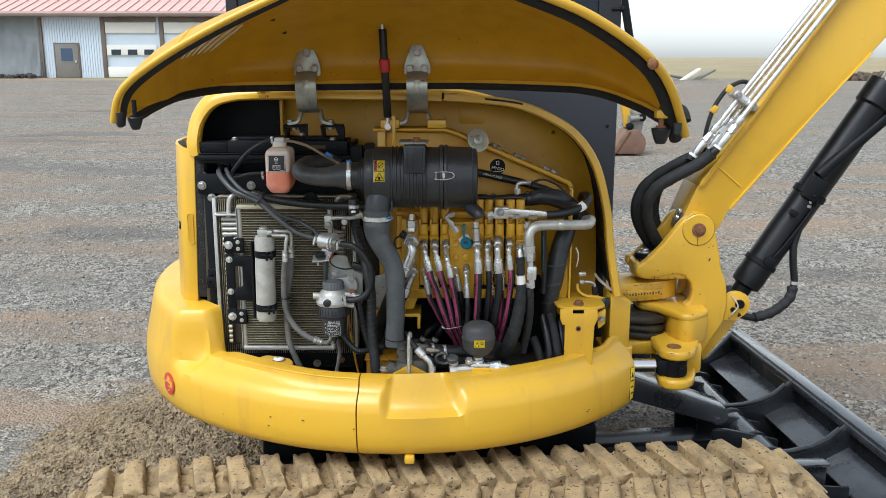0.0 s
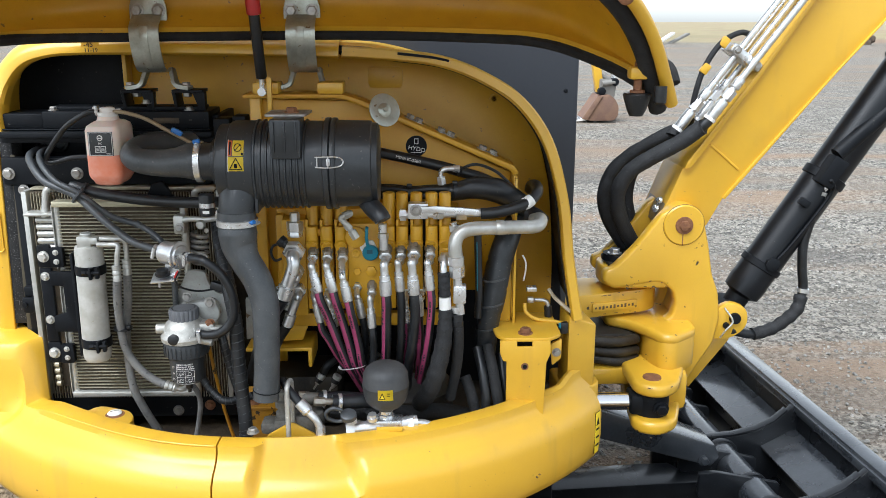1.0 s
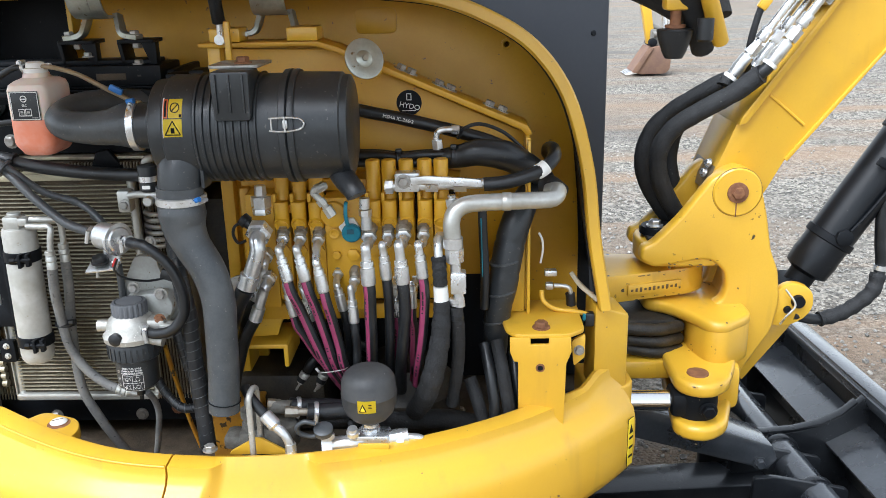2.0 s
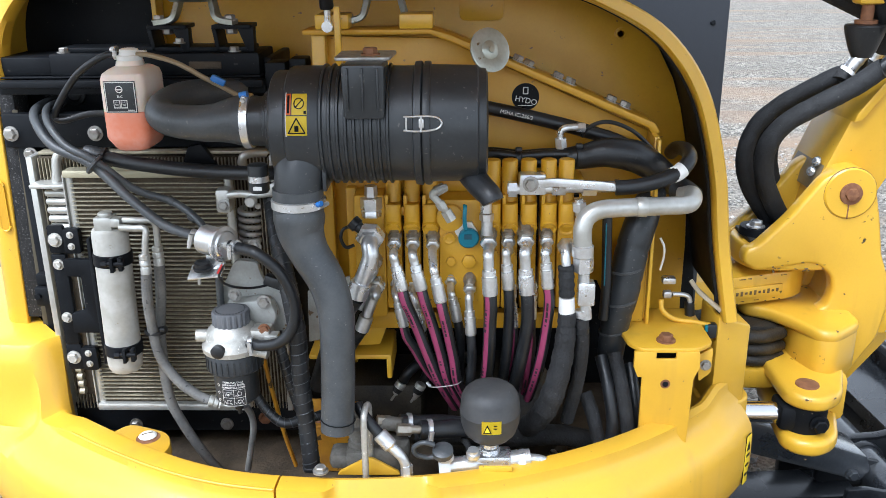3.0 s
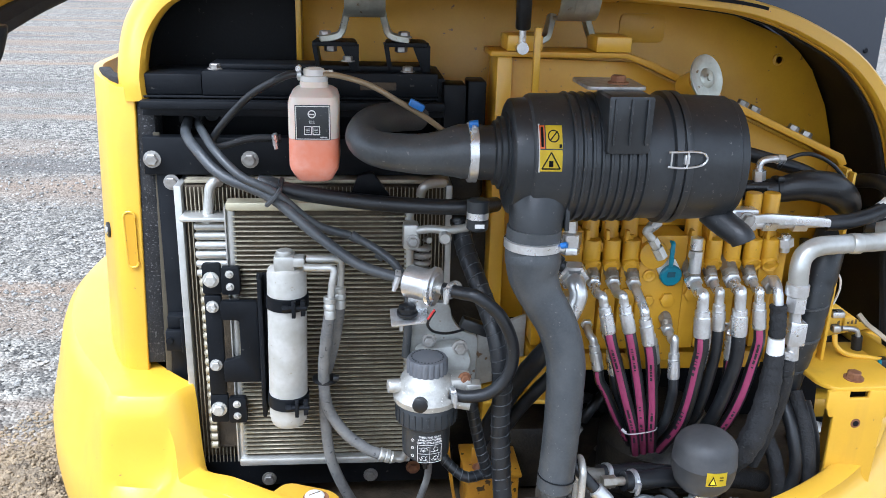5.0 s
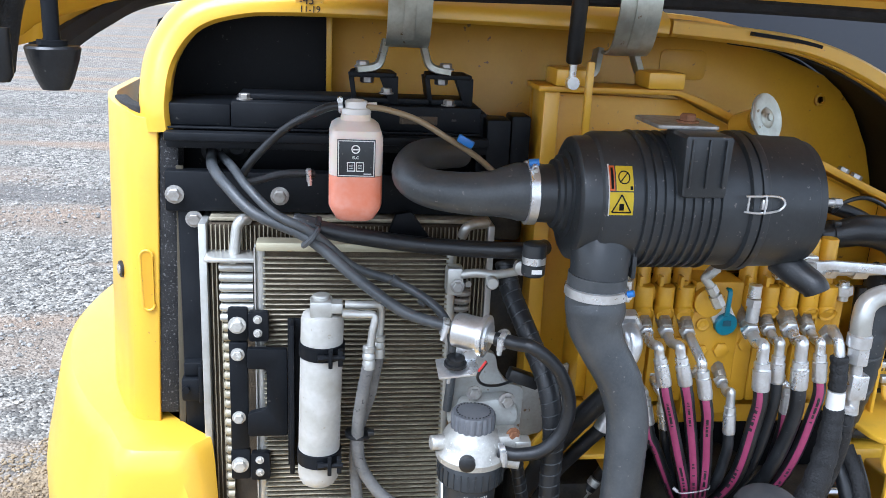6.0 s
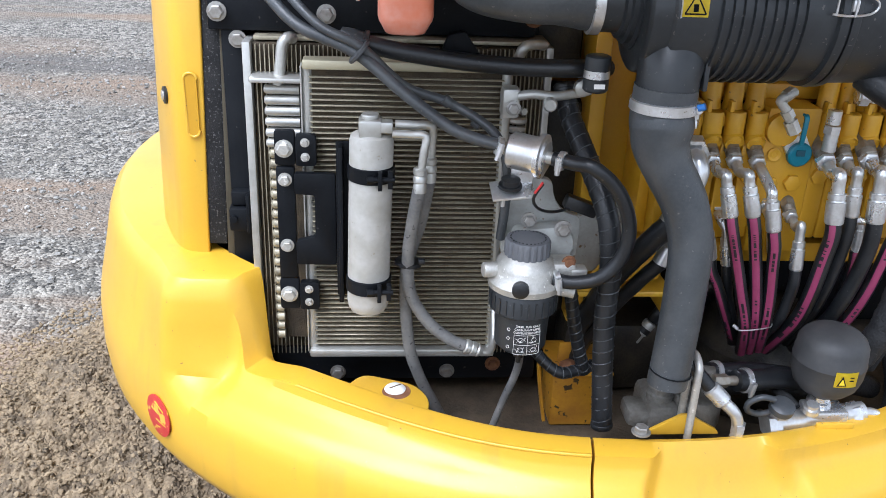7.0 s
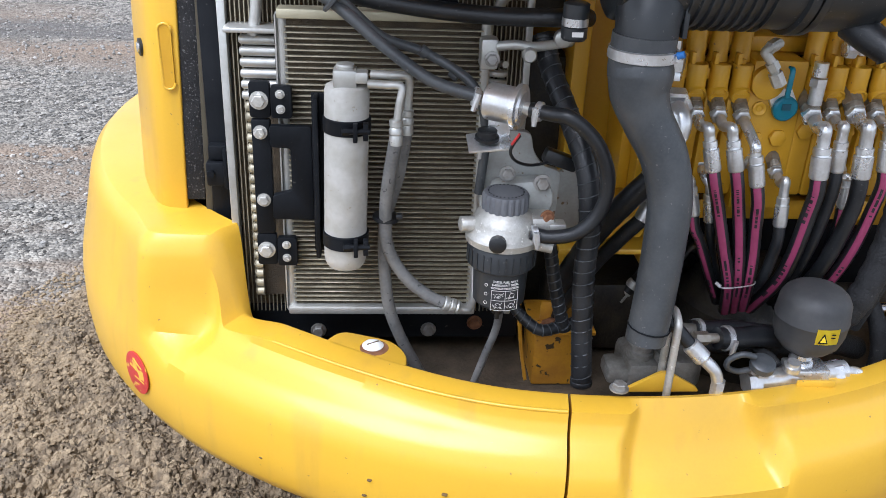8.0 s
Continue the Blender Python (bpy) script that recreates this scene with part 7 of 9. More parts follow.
    bm = bmesh.new()
    rnd = random.Random(4)

    def mark(a, z, w, h, tilt=0):
        bmesh.ops.create_cube(bm, size=1, matrix=pose(x + 0.0401 * math.sin(a), y - 0.0401 * math.cos(a), z, 0, 0, math.degrees(a)) @ pose(0, 0, 0, 0, tilt, 0) @ Matrix.Diagonal((w, 0.0005, h, 1)))
    for k in range(12):                     # a frame with a cross in it
        for z in (0.8805, 0.8960, 0.9115):
            mark(-0.40 + 0.0818 * (k + 0.5), z, 0.0034, 0.0005)
    for a in (-0.40, 0.09, 0.58):
        mark(a, 0.896, 0.0005, 0.031)
    for i in range(2):                      # small line drawings in the four fields
        for j in range(2):
            a, z = -0.155 + 0.49 * i, 0.8882 + 0.0156 * j
            for k in range(10):
                t = k * math.pi / 5
                mark(a + 0.09 * math.cos(t), z + 0.0034 * math.sin(t), 0.0022, 0.0004, 90 - math.degrees(t))
            for _ in range(7):
                mark(a + rnd.uniform(-0.17, 0.17), z + rnd.uniform(-0.005, 0.005), rnd.uniform(0.002, 0.005), 0.0005, rnd.uniform(-80, 80))
    for j, zz in enumerate((0.918, 0.904, 0.890)):
        for k in range(8):
            t = k * math.pi / 4
            mark(-0.62 + 0.055 * math.cos(t), zz + 0.0022 * math.sin(t), 0.0018, 0.0005, 90 - math.degrees(t))
    part("pictograms", bm, WHITE, bowl, "small white printed pictograms")
    for text, z in (("DIESEL FUEL ONLY", 0.9255), ("CARBURANT DIESEL", 0.9205), ("COMBUSTIBLE DIESEL", 0.9155)):
        ob = words(text, 0.0043, WHITE, bowl, Matrix.Identity(4))
        for v in ob.data.vertices:          # wrapped round the bowl
            t, up, out = 0.09 + v.co.x / 0.0400, v.co.y, v.co.z
            v.co = (x + (0.0403 + out) * math.sin(t), y - (0.0403 + out) * math.cos(t), z + up)
    part("drain", lathe((x, y, 0.875), (0, 0, -1), [(0, 0.010), (0.01, 0.008), (0.02, 0.008), (0.022, 0.004), (0.03, 0.004)], 12), RUBBER, f)
    bolt(f, (x + 0.058, y - 0.01, 1.012), (0.2, -1, 0.1), 0.008, RUST, "rusty_banjo_bolt")
    part("union_block", box((x + 0.072, y - 0.012, 0.998), (0.024, 0.022, 0.018), 0.003), ALU, f)
    # lift pump
    p = thing("lift_pump", "small zinc-plated fuel lift pump on a bracket", "fuel pump", (-0.345, 2.56, 1.15))
    ax = V(0.86, -0.50, -0.04).normalized()
    o = V(-0.348, 2.556, 1.172)
    part("body", lathe(o - ax * 0.028, ax, [(0, 0.008), (0.001, 0.021), (0.004, 0.0245), (0.042, 0.0245), (0.043, 0.0300), (0.049, 0.0300), (0.050, 0.0235), (0.053, 0.021), (0.054, 0.010)], 36), STEEL, p, "bright zinc-plated drum with a rolled flange")
    part("outlet", cyl(o + ax * 0.024, o + ax * 0.048, 0.0085, n=14), ALU, p)
    part("inlet", cyl(o - ax * 0.026, o - ax * 0.048, 0.0085, n=14), ALU, p)
    part("foot", join(box(V((-0.367, 2.555, 1.121)), (0.058, 0.04, 0.004), 0.0015, (18, -6, 0)), box(V((-0.354, 2.565, 1.137)), (0.03, 0.004, 0.035), 0.0015)), STEEL, p)
    part("bushing", lathe(V((-0.371, 2.550, 1.127)), (0, -0.15, 1), [(0, 0.016), (0.004, 0.016), (0.005, 0.013), (0.012, 0.013), (0.013, 0.010)], 18), RUBBER, p)
    part("stud", cyl(V((-0.379, 2.550, 1.113)), V((-0.380, 2.550, 1.099)), 0.003, n=8), STEEL, p)
    part("wire", sweep([V((-0.331, 2.530, 1.139)), (-0.341, 2.535, 1.117), (-0.331, 2.550, 1.097), (-0.304, 2.580, 1.080), (-0.273, 2.600, 1.079), (-0.260, 2.610, 1.082)], 0.0022, 8, 8), [RUBBER], p)
    part("plug", box((-0.259, 2.605, 1.080), (0.05, 0.02, 0.02), 0.004, (0, 20, 0)), RUBBER, p, "black wiring plug in tape")
    part("red_wire", sweep([V((-0.332, 2.527, 1.142)), (-0.341, 2.530, 1.126)], 0.0018, 6, 3), RED, p)
    h = thing("fuel_hose", "black fuel hose looping from pump to filter", "hose", (-0.25, 2.55, 1.0), "fuel hoses")
    s = o + ax * 0.034
    part("hose", sweep([s, s + ax * 0.03, (-0.270, 2.510, 1.168), (-0.235, 2.510, 1.137), (-0.215, 2.510, 1.091), (-0.217, 2.515, 1.043), (-0.242, 2.520, 1.008), (-0.277, 2.530, 0.995), (-0.303, 2.540, 0.996)], 0.0098, 14, 10), RUBBER, h)
    clamp(h, s + ax * 0.012, ax, 0.0104, 0.009)
    clamp(h, (-0.299, 2.538, 0.996), (1, 0.1, 0.1), 0.0104, 0.009)
    g = thing("ground_drain_hose", "thin pale drain hose under the filter", "hose", (-0.30, 2.60, 0.75))
    part("hose", sweep([(-0.333, 2.585, 0.850), (-0.329, 2.605, 0.822), (-0.331, 2.622, 0.785), (-0.342, 2.636, 0.735), (-0.356, 2.645, 0.676)], 0.0062, 10, 6), LIGHT_HOSE, g)
    y_ = thing("yellow_stay", "bent yellow steel stay streaked with dirt", "bracket", (-0.29, 2.56, 0.8))
    part("stay", ribbon([(-0.300, 2.620, 0.930), (-0.297, 2.632, 0.880), (-0.291, 2.645, 0.820), (-0.282, 2.656, 0.750), (-0.267, 2.669, 0.670)], (0, 1, 0), 0.006, 0.011, 5), RUSTY_YELLOW, y_)
    k = thing("engine_mount", "yellow engine mount block with rusty dirt on top", "engine mount", (-0.20, 2.73, 0.645))
    part("block", span((-0.252, 2.690, 0.642), (-0.155, 2.79, 0.742), 0.004), RUSTY_YELLOW, k)
    part("top_plate", span((-0.257, 2.683, 0.743), (-0.151, 2.795, 0.751), 0.003), RUSTY_YELLOW, k)
    part("tab", span((-0.240, 2.722, 0.751), (-0.214, 2.730, 0.786), 0.003), RUSTY_YELLOW, k)
    part("caked_dirt", lathe((-0.222, 2.71, 0.7505), (0, 0, 1), [(0, 0.019), (0.003, 0.014), (0.007, 0.010), (0.009, 0.0)], 9), RUST, k, "clump of rusty dirt")


fuel_parts()


def wraps(name, label, pts, r, category="wiring loom", pitch=0.019):
    """A loom or hose in spiral wrap: each turn a low ridge."""
    t = thing(name, label, category, pts[len(pts) // 2])
    part("cover", sweep(pts, r, 14, 10), RUBBER, t)
    path, turn, wound = smooth_path(pts, 40), 0.0, []
    for a, b in zip(path, path[1:]):
        d = (b - a).normalized()
        u = d.orthogonal().normalized() if not wound else (u - d * u.dot(d)).normalized()
        turn += (b - a).length / pitch * 2 * math.pi
        wound.append(a + (u * math.cos(turn) + d.cross(u) * math.sin(turn)) * r * 1.02)
    part("winding", sweep(wound, 0.0009, 5, 1), DUSTY, t, "thin spiral winding")
    for q, w in ((pts[0], pts[1]), (pts[-1], pts[-2])):
        part("end_band", lathe(q, V(w) - V(q), [(0, r * 1.04), (0.001, r * 1.08), (0.007, r * 1.08), (0.008, r * 1.04)], 14), RUBBER, t, "black tape band")
    return t


wraps("spiral_wrapped_hose", "black hose in spiral plastic wrap", [(-0.280, 2.690, 1.235), (-0.273, 2.668, 1.195), (-0.254, 2.610, 1.145), (-0.232, 2.560, 1.085), (-0.221, 2.550, 1.010), (-0.220, 2.550, 0.930), (-0.215, 2.545, 0.845), (-0.208, 2.535, 0.750)], 0.0155)
wraps("spiral_wrapped_hose", "thin black hose in spiral plastic wrap", [(-0.272, 2.610, 0.985), (-0.262, 2.600, 0.948), (-0.252, 2.600, 0.900), (-0.240, 2.600, 0.850), (-0.227, 2.600, 0.806)], 0.010, pitch=0.014)
wraps("spiral_wrapped_hose", "black spiral-wrapped hose under the filter", [(-0.320, 2.610, 0.864), (-0.299, 2.600, 0.835), (-0.268, 2.590, 0.812), (-0.234, 2.600, 0.811), (-0.190, 2.620, 0.815)], 0.009, pitch=0.012)



# ---- air cleaner ----
def air_cleaner():
    a = thing("air_cleaner", "ribbed black plastic air cleaner canister", "air cleaner", (-0.05, 2.546, 1.27))
    z, y = 1.367, 2.560
    prof = [(-0.231, 0.070), (-0.2305, 0.081), (-0.228, 0.0855), (-0.224, 0.087), (-0.206, 0.088), (-0.203, 0.0925), (-0.198, 0.0945), (-0.154, 0.0945)]
    x = -0.152
    while x < -0.040:                       # moulded ribs
        prof += [(x, 0.0935), (x + 0.0015, 0.0975), (x + 0.0045, 0.0975), (x + 0.006, 0.0935)]
        x += 0.0125
    prof += [(-0.012, 0.0935), (-0.010, 0.100), (0.000, 0.101), (0.0025, 0.0955), (0.085, 0.0935), (0.0875, 0.0895), (0.098, 0.0885), (0.101, 0.082), (0.101, 0.0)]
    base = prof[0][0]
    body = part("body", lathe((base, y, z), (1, 0, 0), [(s - base, r * 0.96) for s, r in prof], 56), PLASTIC, a, "matt black ribbed body", 32)
    # intake neck towards the tail
    part("inlet_neck", lathe((-0.226, y + 0.010, z + 0.003), (-1, 0, 0), [(0, 0.060), (0.007, 0.060), (0.009, 0.053), (0.015, 0.053), (0.017, 0.047), (0.022, 0.047), (0.024, 0.040), (0.05, 0.039)], 36), PLASTIC, a)
    # outlet elbow that drops to the rubber pipe
    part("outlet_neck", sweep([(-0.178, y - 0.02, 1.36), (-0.186, y - 0.036, 1.32), (-0.192, 2.506, 1.288), (-0.194, 2.503, 1.235)], [0.056, 0.046, 0.0385, 0.0375], 30, 6), PLASTIC, a)
    for s in (-0.150,):
        part("web", prism([(s - 0.003, 1.275), (s + 0.003, 1.275), (s + 0.003, 1.32), (s - 0.003, 1.32)], 2.490, 2.532, "xz", 0.001), PLASTIC, body)
    # mounting band on top with its bolted plate
    band = prism(rounded([(-0.111, 1.392), (-0.052, 1.392), (-0.050, 1.47), (-0.113, 1.47)], 0.004, 2), 2.460, 2.532, "xz", 0.004)
    m = part("mounting_pad", band, PLASTIC, a)
    for k in (-0.104, -0.082, -0.060):
        part("pad_rib", prism([(k - 0.0015, 1.405), (k + 0.0015, 1.405), (k + 0.0015, 1.466), (k - 0.0015, 1.466)], 2.456, 2.466, "xz", 0.001), PLASTIC, m)
    part("strap_plate", prism(rounded([(-0.130, 2.512), (-0.046, 2.512), (-0.042, 2.612), (-0.130, 2.612)], 0.01, 3), 1.470, 1.475, "xy", 0.001), BOLTGREY, a, "dull steel mounting plate")
    bolt(a, (-0.078, 2.547, 1.475), (0, 0, 1), 0.011, RUST)
    part("seam_band", lathe((0.004, y, z), (1, 0, 0), [(0, 0.0958), (0.003, 0.0965), (0.008, 0.0965), (0.010, 0.0955)], 48), PLASTIC, body)
    # wire latch
    dx, dz, dy = -0.012, 0.014, 0.003
    loop = [(x + dx, yy + dy, zz + dz) for x, yy, zz in ((-0.012, 2.459, 1.381), (0.004, 2.456, 1.382), (0.022, 2.459, 1.382), (0.038, 2.462, 1.379), (0.044, 2.463, 1.371), (0.038, 2.463, 1.363), (0.022, 2.460, 1.360), (0.004, 2.456, 1.360), (-0.012, 2.459, 1.361))]
    w = part("latch_wire", sweep(loop, 0.0015, 8, 6), STEEL, a, "bright wire latch")
    part("latch_bar", join(cyl((-0.020, 2.461, 1.395), (-0.020, 2.461, 1.375), 0.0014, n=8), cyl((0.002, 2.459, 1.397), (0.002, 2.459, 1.373), 0.0014, n=8), box((0.002, 2.463, 1.385), (0.008, 0.006, 0.014), 0.002)), STEEL, w)
    # dust valve
    part("dust_valve", sweep([(0.075, 2.535, 1.291), (0.090, 2.510, 1.278), (0.104, 2.490, 1.268), (0.109, 2.485, 1.259)], [0.021, 0.020, 0.0185, 0.0175], 20, 6), RUBBER, a, "rubber dust valve spout")
    # warning sticker
    def wrapped(x0, x1, z0, z1, r, mat, name, parent):
        bm, rows = bmesh.new(), []
        for i in range(13):
            zz = z0 + (z1 - z0) * i / 12
            yy = y - math.sqrt(max(r * r - (zz - z) ** 2, 0))
            rows.append([bm.verts.new((x0, yy, zz)), bm.verts.new((x1, yy, zz))])
        for p, q in zip(rows, rows[1:]):
            bm.faces.new((p[0], p[1], q[1], q[0]))
        bmesh.ops.solidify(bm, geom=bm.faces, thickness=0.0004)
        return part(name, bm, mat, parent)
    st = wrapped(-0.2005, -0.1665, 1.365, 1.427, 0.0905, WHITE, "warning_sticker", a)
    tagged(st, "white-edged warning sticker in yellow and orange")
    wrapped(-0.199, -0.168, 1.3665, 1.395, 0.0911, LABEL_YELLOW, "lower_field", st)
    wrapped(-0.1905, -0.168, 1.3965, 1.4255, 0.0911, LABEL_YELLOW, "upper_field", st)
    wrapped(-0.199, -0.192, 1.3965, 1.4255, 0.0911, ORANGE, "heading_field", st)

    def front(zz, r=0.0915):
        return y - math.sqrt(r * r - (zz - z) ** 2)
    for (x0, z0), (x1, z1) in (((-0.196, 1.370), (-0.171, 1.370)), ((-0.171, 1.370), (-0.1835, 1.392)), ((-0.1835, 1.392), (-0.196, 1.370))):
        part("triangle_side", sweep([(x0 + (x1 - x0) * t, front(z0 + (z1 - z0) * t), z0 + (z1 - z0) * t) for t in (0.0, 0.5, 1.0)], 0.0009, 6, 4), BLACK, st)
    wrapped(-0.1865, -0.1805, 1.3725, 1.381, 0.0915, BLACK, "hand_symbol", st)
    part("ring_symbol", sweep([(-0.180 + 0.0072 * math.cos(k * math.pi / 8), front(1.4125 + 0.0072 * math.sin(k * math.pi / 8)), 1.4125 + 0.0072 * math.sin(k * math.pi / 8)) for k in range(17)], 0.0008, 6, 1), BLACK, st)
    part("slash_symbol", sweep([(-0.1855, front(1.4065), 1.4065), (-0.1745, front(1.4185), 1.4185)], 0.0008, 6, 1), BLACK, st)
    wrapped(-0.1725, -0.1688, 1.398, 1.4025, 0.0915, BLACK, "book_symbol", st)
    wrapped(-0.1972, -0.1938, 1.399, 1.4235, 0.0915, BLACK, "heading_bars", st)
    # gauge dial: the round plate on the radiator-cap neck behind
    g = thing("filler_cap", "round pressed-steel filler cap", "filler cap", (0.108, 2.70, 1.44))
    d = V(0.46, -0.80, 0.30).normalized()
    part("disc", lathe((0.101, 2.705, 1.461), d, [(0, 0.020), (0.012, 0.030), (0.014, 0.0375), (0.017, 0.0375), (0.018, 0.034), (0.0165, 0.016), (0.019, 0.013), (0.020, 0.006), (0.023, 0.005), (0.023, 0)], 44), HINGE_ZINC, g)
    part("neck", cyl((0.112, 2.78, 1.44), (0.108, 2.71, 1.46), 0.021, n=24), YELLOW, g)
    # inlet rubber elbow
    i = thing("intake_hose", "black rubber intake elbow with a steel clamp", "hose", (-0.35, 2.6, 1.36))
    part("elbow", sweep([(-0.266, 2.572, 1.370), (-0.296, 2.572, 1.371), (-0.328, 2.573, 1.368), (-0.360, 2.578, 1.366), (-0.412, 2.588, 1.370), (-0.437, 2.620, 1.379), (-0.430, 2.668, 1.390), (-0.404, 2.720, 1.392), (-0.345, 2.790, 1.384)],
               [0.040, 0.0395, 0.0312, 0.0290, 0.0262, 0.0245, 0.0240, 0.024, 0.024], 30, 10), DUSTY, i, "worn black rubber elbow")
    clamp(i, (-0.279, 2.572, 1.370), (1, 0, 0), 0.0415, 0.014, STEEL, (0.0, -0.35, 0.9))
    part("screw_head", cyl((-0.286, 2.555, 1.414), (-0.273, 2.553, 1.416), 0.0050, n=10), BLUE, i, "blue clamp screw")
    # outlet pipe
    o = thing("outlet_hose", "long black rubber pipe dropping from the air cleaner", "hose", (-0.15, 2.47, 0.86))
    part("pipe", sweep([(-0.194, 2.503, 1.278), (-0.195, 2.503, 1.242), (-0.194, 2.500, 1.229), (-0.192, 2.498, 1.205), (-0.180, 2.492, 1.175), (-0.155, 2.485, 1.131), (-0.141, 2.478, 1.081), (-0.140, 2.472, 1.030), (-0.142, 2.468, 0.952), (-0.147, 2.464, 0.873)],
               [0.0395, 0.0395, 0.0405, 0.0365, 0.0315, 0.0300, 0.0290, 0.0280, 0.0275, 0.0275], 30, 10), DUSTY, o)
    clamp(o, (-0.194, 2.5025, 1.255), (0, 0, 1), 0.0405, 0.014, STEEL, (0.9, -0.5, 0))
    part("screw_head", cyl((-0.160, 2.476, 1.258), (-0.153, 2.472, 1.261), 0.0045, n=10), BLUE, o, "blue clamp screw")
    part("wire_tie", sweep([V((-0.145, 2.464, 0.894)) + V(0.0285 * math.cos(k * math.pi / 8), 0.0285 * math.sin(k * math.pi / 8), -0.003 * math.cos(k * math.pi / 8)) for k in range(17)], 0.0012, 6, 1), BLACK, o)


air_cleaner()


# ---- mounting plates and brackets ----
def brackets():
    p = thing("valve_mount", "yellow steel mounting plate with a sloped flange", "bracket", (0.1, 2.82, 0.75))
    plate = [(-0.205, 1.0), (0.41, 1.0), (0.41, 1.302), (0.06, 1.458), (0.03, 1.474), (-0.205, 1.480)]
    # plate and flange carry the bay's shade in their ochre
    part("plate", prism(plate, 2.824, 2.836, "xz", 0.002), VALVE_SHADE_YELLOW, p, "yellow steel plate, shade put into its ochre tone")
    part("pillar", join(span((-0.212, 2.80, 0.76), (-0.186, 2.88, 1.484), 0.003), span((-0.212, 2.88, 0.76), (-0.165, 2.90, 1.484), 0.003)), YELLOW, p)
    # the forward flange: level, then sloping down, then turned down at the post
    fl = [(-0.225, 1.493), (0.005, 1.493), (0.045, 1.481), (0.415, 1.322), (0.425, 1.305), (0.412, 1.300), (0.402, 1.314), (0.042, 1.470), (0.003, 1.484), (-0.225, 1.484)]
    part("flange", prism(fl, 2.786, 2.876, "xz", 0.002), VALVE_SHADE_YELLOW, p, "yellow top flange")
    part("end_web", span((0.409, 2.757, 0.945), (0.419, 2.824, 1.303), 0.002), YELLOW, p)
    for x in (0.163, 0.183, 0.238, 0.261, 0.339, 0.365):
        z = 1.481 - (x - 0.045) * (0.159 / 0.37)
        bolt(p, (x, 2.838, z), (0.40, 0, 0.92), 0.0105)
    for x0 in (-0.195, -0.045):
        part("hinge_foot", join(span((x0 - 0.005, 2.78, 1.494), (x0 + 0.055, 2.85, 1.520), 0.003), span((x0 + 0.02, 2.85, 1.494), (x0 + 0.05, 2.87, 1.512), 0.003)), YELLOW, p)
    part("strut_foot", span((-0.161, 2.745, 1.40), (-0.150, 2.757, 1.535), 0.002), YELLOW, p, "upright yellow strut tab")
    d = part("round_decal", lathe((0.179, 2.8235, 1.366), (0, -1, 0), [(0, 0.0255), (0.0006, 0.0255)], 36), BLACK, p, "round black decal with white lettering")
    words("HYDO", 0.0145, WHITE, d, pose(0.180, 2.8225, 1.359, 90, 0, 0) @ pose(0, 0, 0, 0, 0, -12))
    part("decal_symbol", join(span((0.174, 2.8222, 1.371), (0.184, 2.8228, 1.3725), 0), span((0.174, 2.8222, 1.383), (0.184, 2.8228, 1.3845), 0), span((0.174, 2.8222, 1.371), (0.1755, 2.8228, 1.3845), 0), span((0.1825, 2.8222, 1.371), (0.184, 2.8228, 1.3845), 0)), WHITE, d)
    part("decal_line", span((0.165, 2.8222, 1.3495), (0.192, 2.8228, 1.3508), 0), WHITE, d)
    # lower shelf behind the outlet hose
    part("lower_arm", join(span((-0.23, 2.68, 0.895), (-0.075, 2.80, 0.905), 0.003), span((-0.083, 2.68, 0.855), (-0.073, 2.80, 0.903), 0.003)), YELLOW, p)
    lp = [(-0.215, 2.660, 0.910), (-0.167, 2.660, 0.975), (-0.071, 2.660, 0.983), (-0.096, 2.660, 0.917)]
    part("slope_plate", prism([(q[0], q[2]) for q in lp], 2.70, 2.71, "xz", 0.002), YELLOW, p)
    # right-hand bracket
    b = thing("corner_bracket", "folded yellow bracket with a bolt, notch and hole", "bracket", (0.43, 2.68, 0.68))
    top = rounded([(0.355, 2.76), (0.365, 2.66), (0.385, 2.632), (0.487, 2.632), (0.520, 2.66), (0.520, 2.82), (0.41, 2.82)], 0.012, 3)
    part("top_plate", prism(top, 0.932, 0.942, "xy", 0.003), YELLOW, b)
    notch = [(0.372, 0.936), (0.412, 0.936), (0.412, 0.921), (0.448, 0.921), (0.448, 0.936), (0.490, 0.936), (0.492, 0.905), (0.482, 0.88), (0.478, 0.70), (0.388, 0.70), (0.388, 0.885), (0.380, 0.885), (0.372, 0.905)]
    part("front_plate", prism(notch, 2.629, 2.638, "xz", 0.002), YELLOW, b)
    # shadow inside the notch, painted as a black plate
    part("notch_shadow_plate", span((0.40, 2.66, 0.88), (0.46, 2.67, 0.931), 0.0), BLACK, b, "black plate painting the shadow behind the notch")
    part("hole_rim", lathe((0.431, 2.629, 0.872), (0, -1, 0), [(0, 0.009), (0.0008, 0.009), (0.001, 0.006)], 18), RUST, b)
    part("hole", lathe((0.431, 2.628, 0.872), (0, -1, 0), [(0, 0.0055), (0.0006, 0.0055)], 14), BLACK, b)
    bolt(b, (0.435, 2.665, 0.942), (0, 0, 1), 0.013, RUST)
    part("gusset", prism([(0.412, 0.94), (0.418, 0.94), (0.418, 1.30), (0.412, 1.30)], 2.74, 2.757, "xz", 0.001), YELLOW, b)
    gp = [(0.36, 0.942), (0.408, 0.942), (0.408, 1.12), (0.395, 1.10)]
    part("web", prism(gp, 2.752, 2.758, "xz", 0.001), YELLOW, b)
    part("side_tab", prism(rounded([(0.500, 0.86), (0.522, 0.88), (0.522, 0.93), (0.495, 0.915)], 0.006, 3), 2.66, 2.668, "xz", 0.001), YELLOW, b)
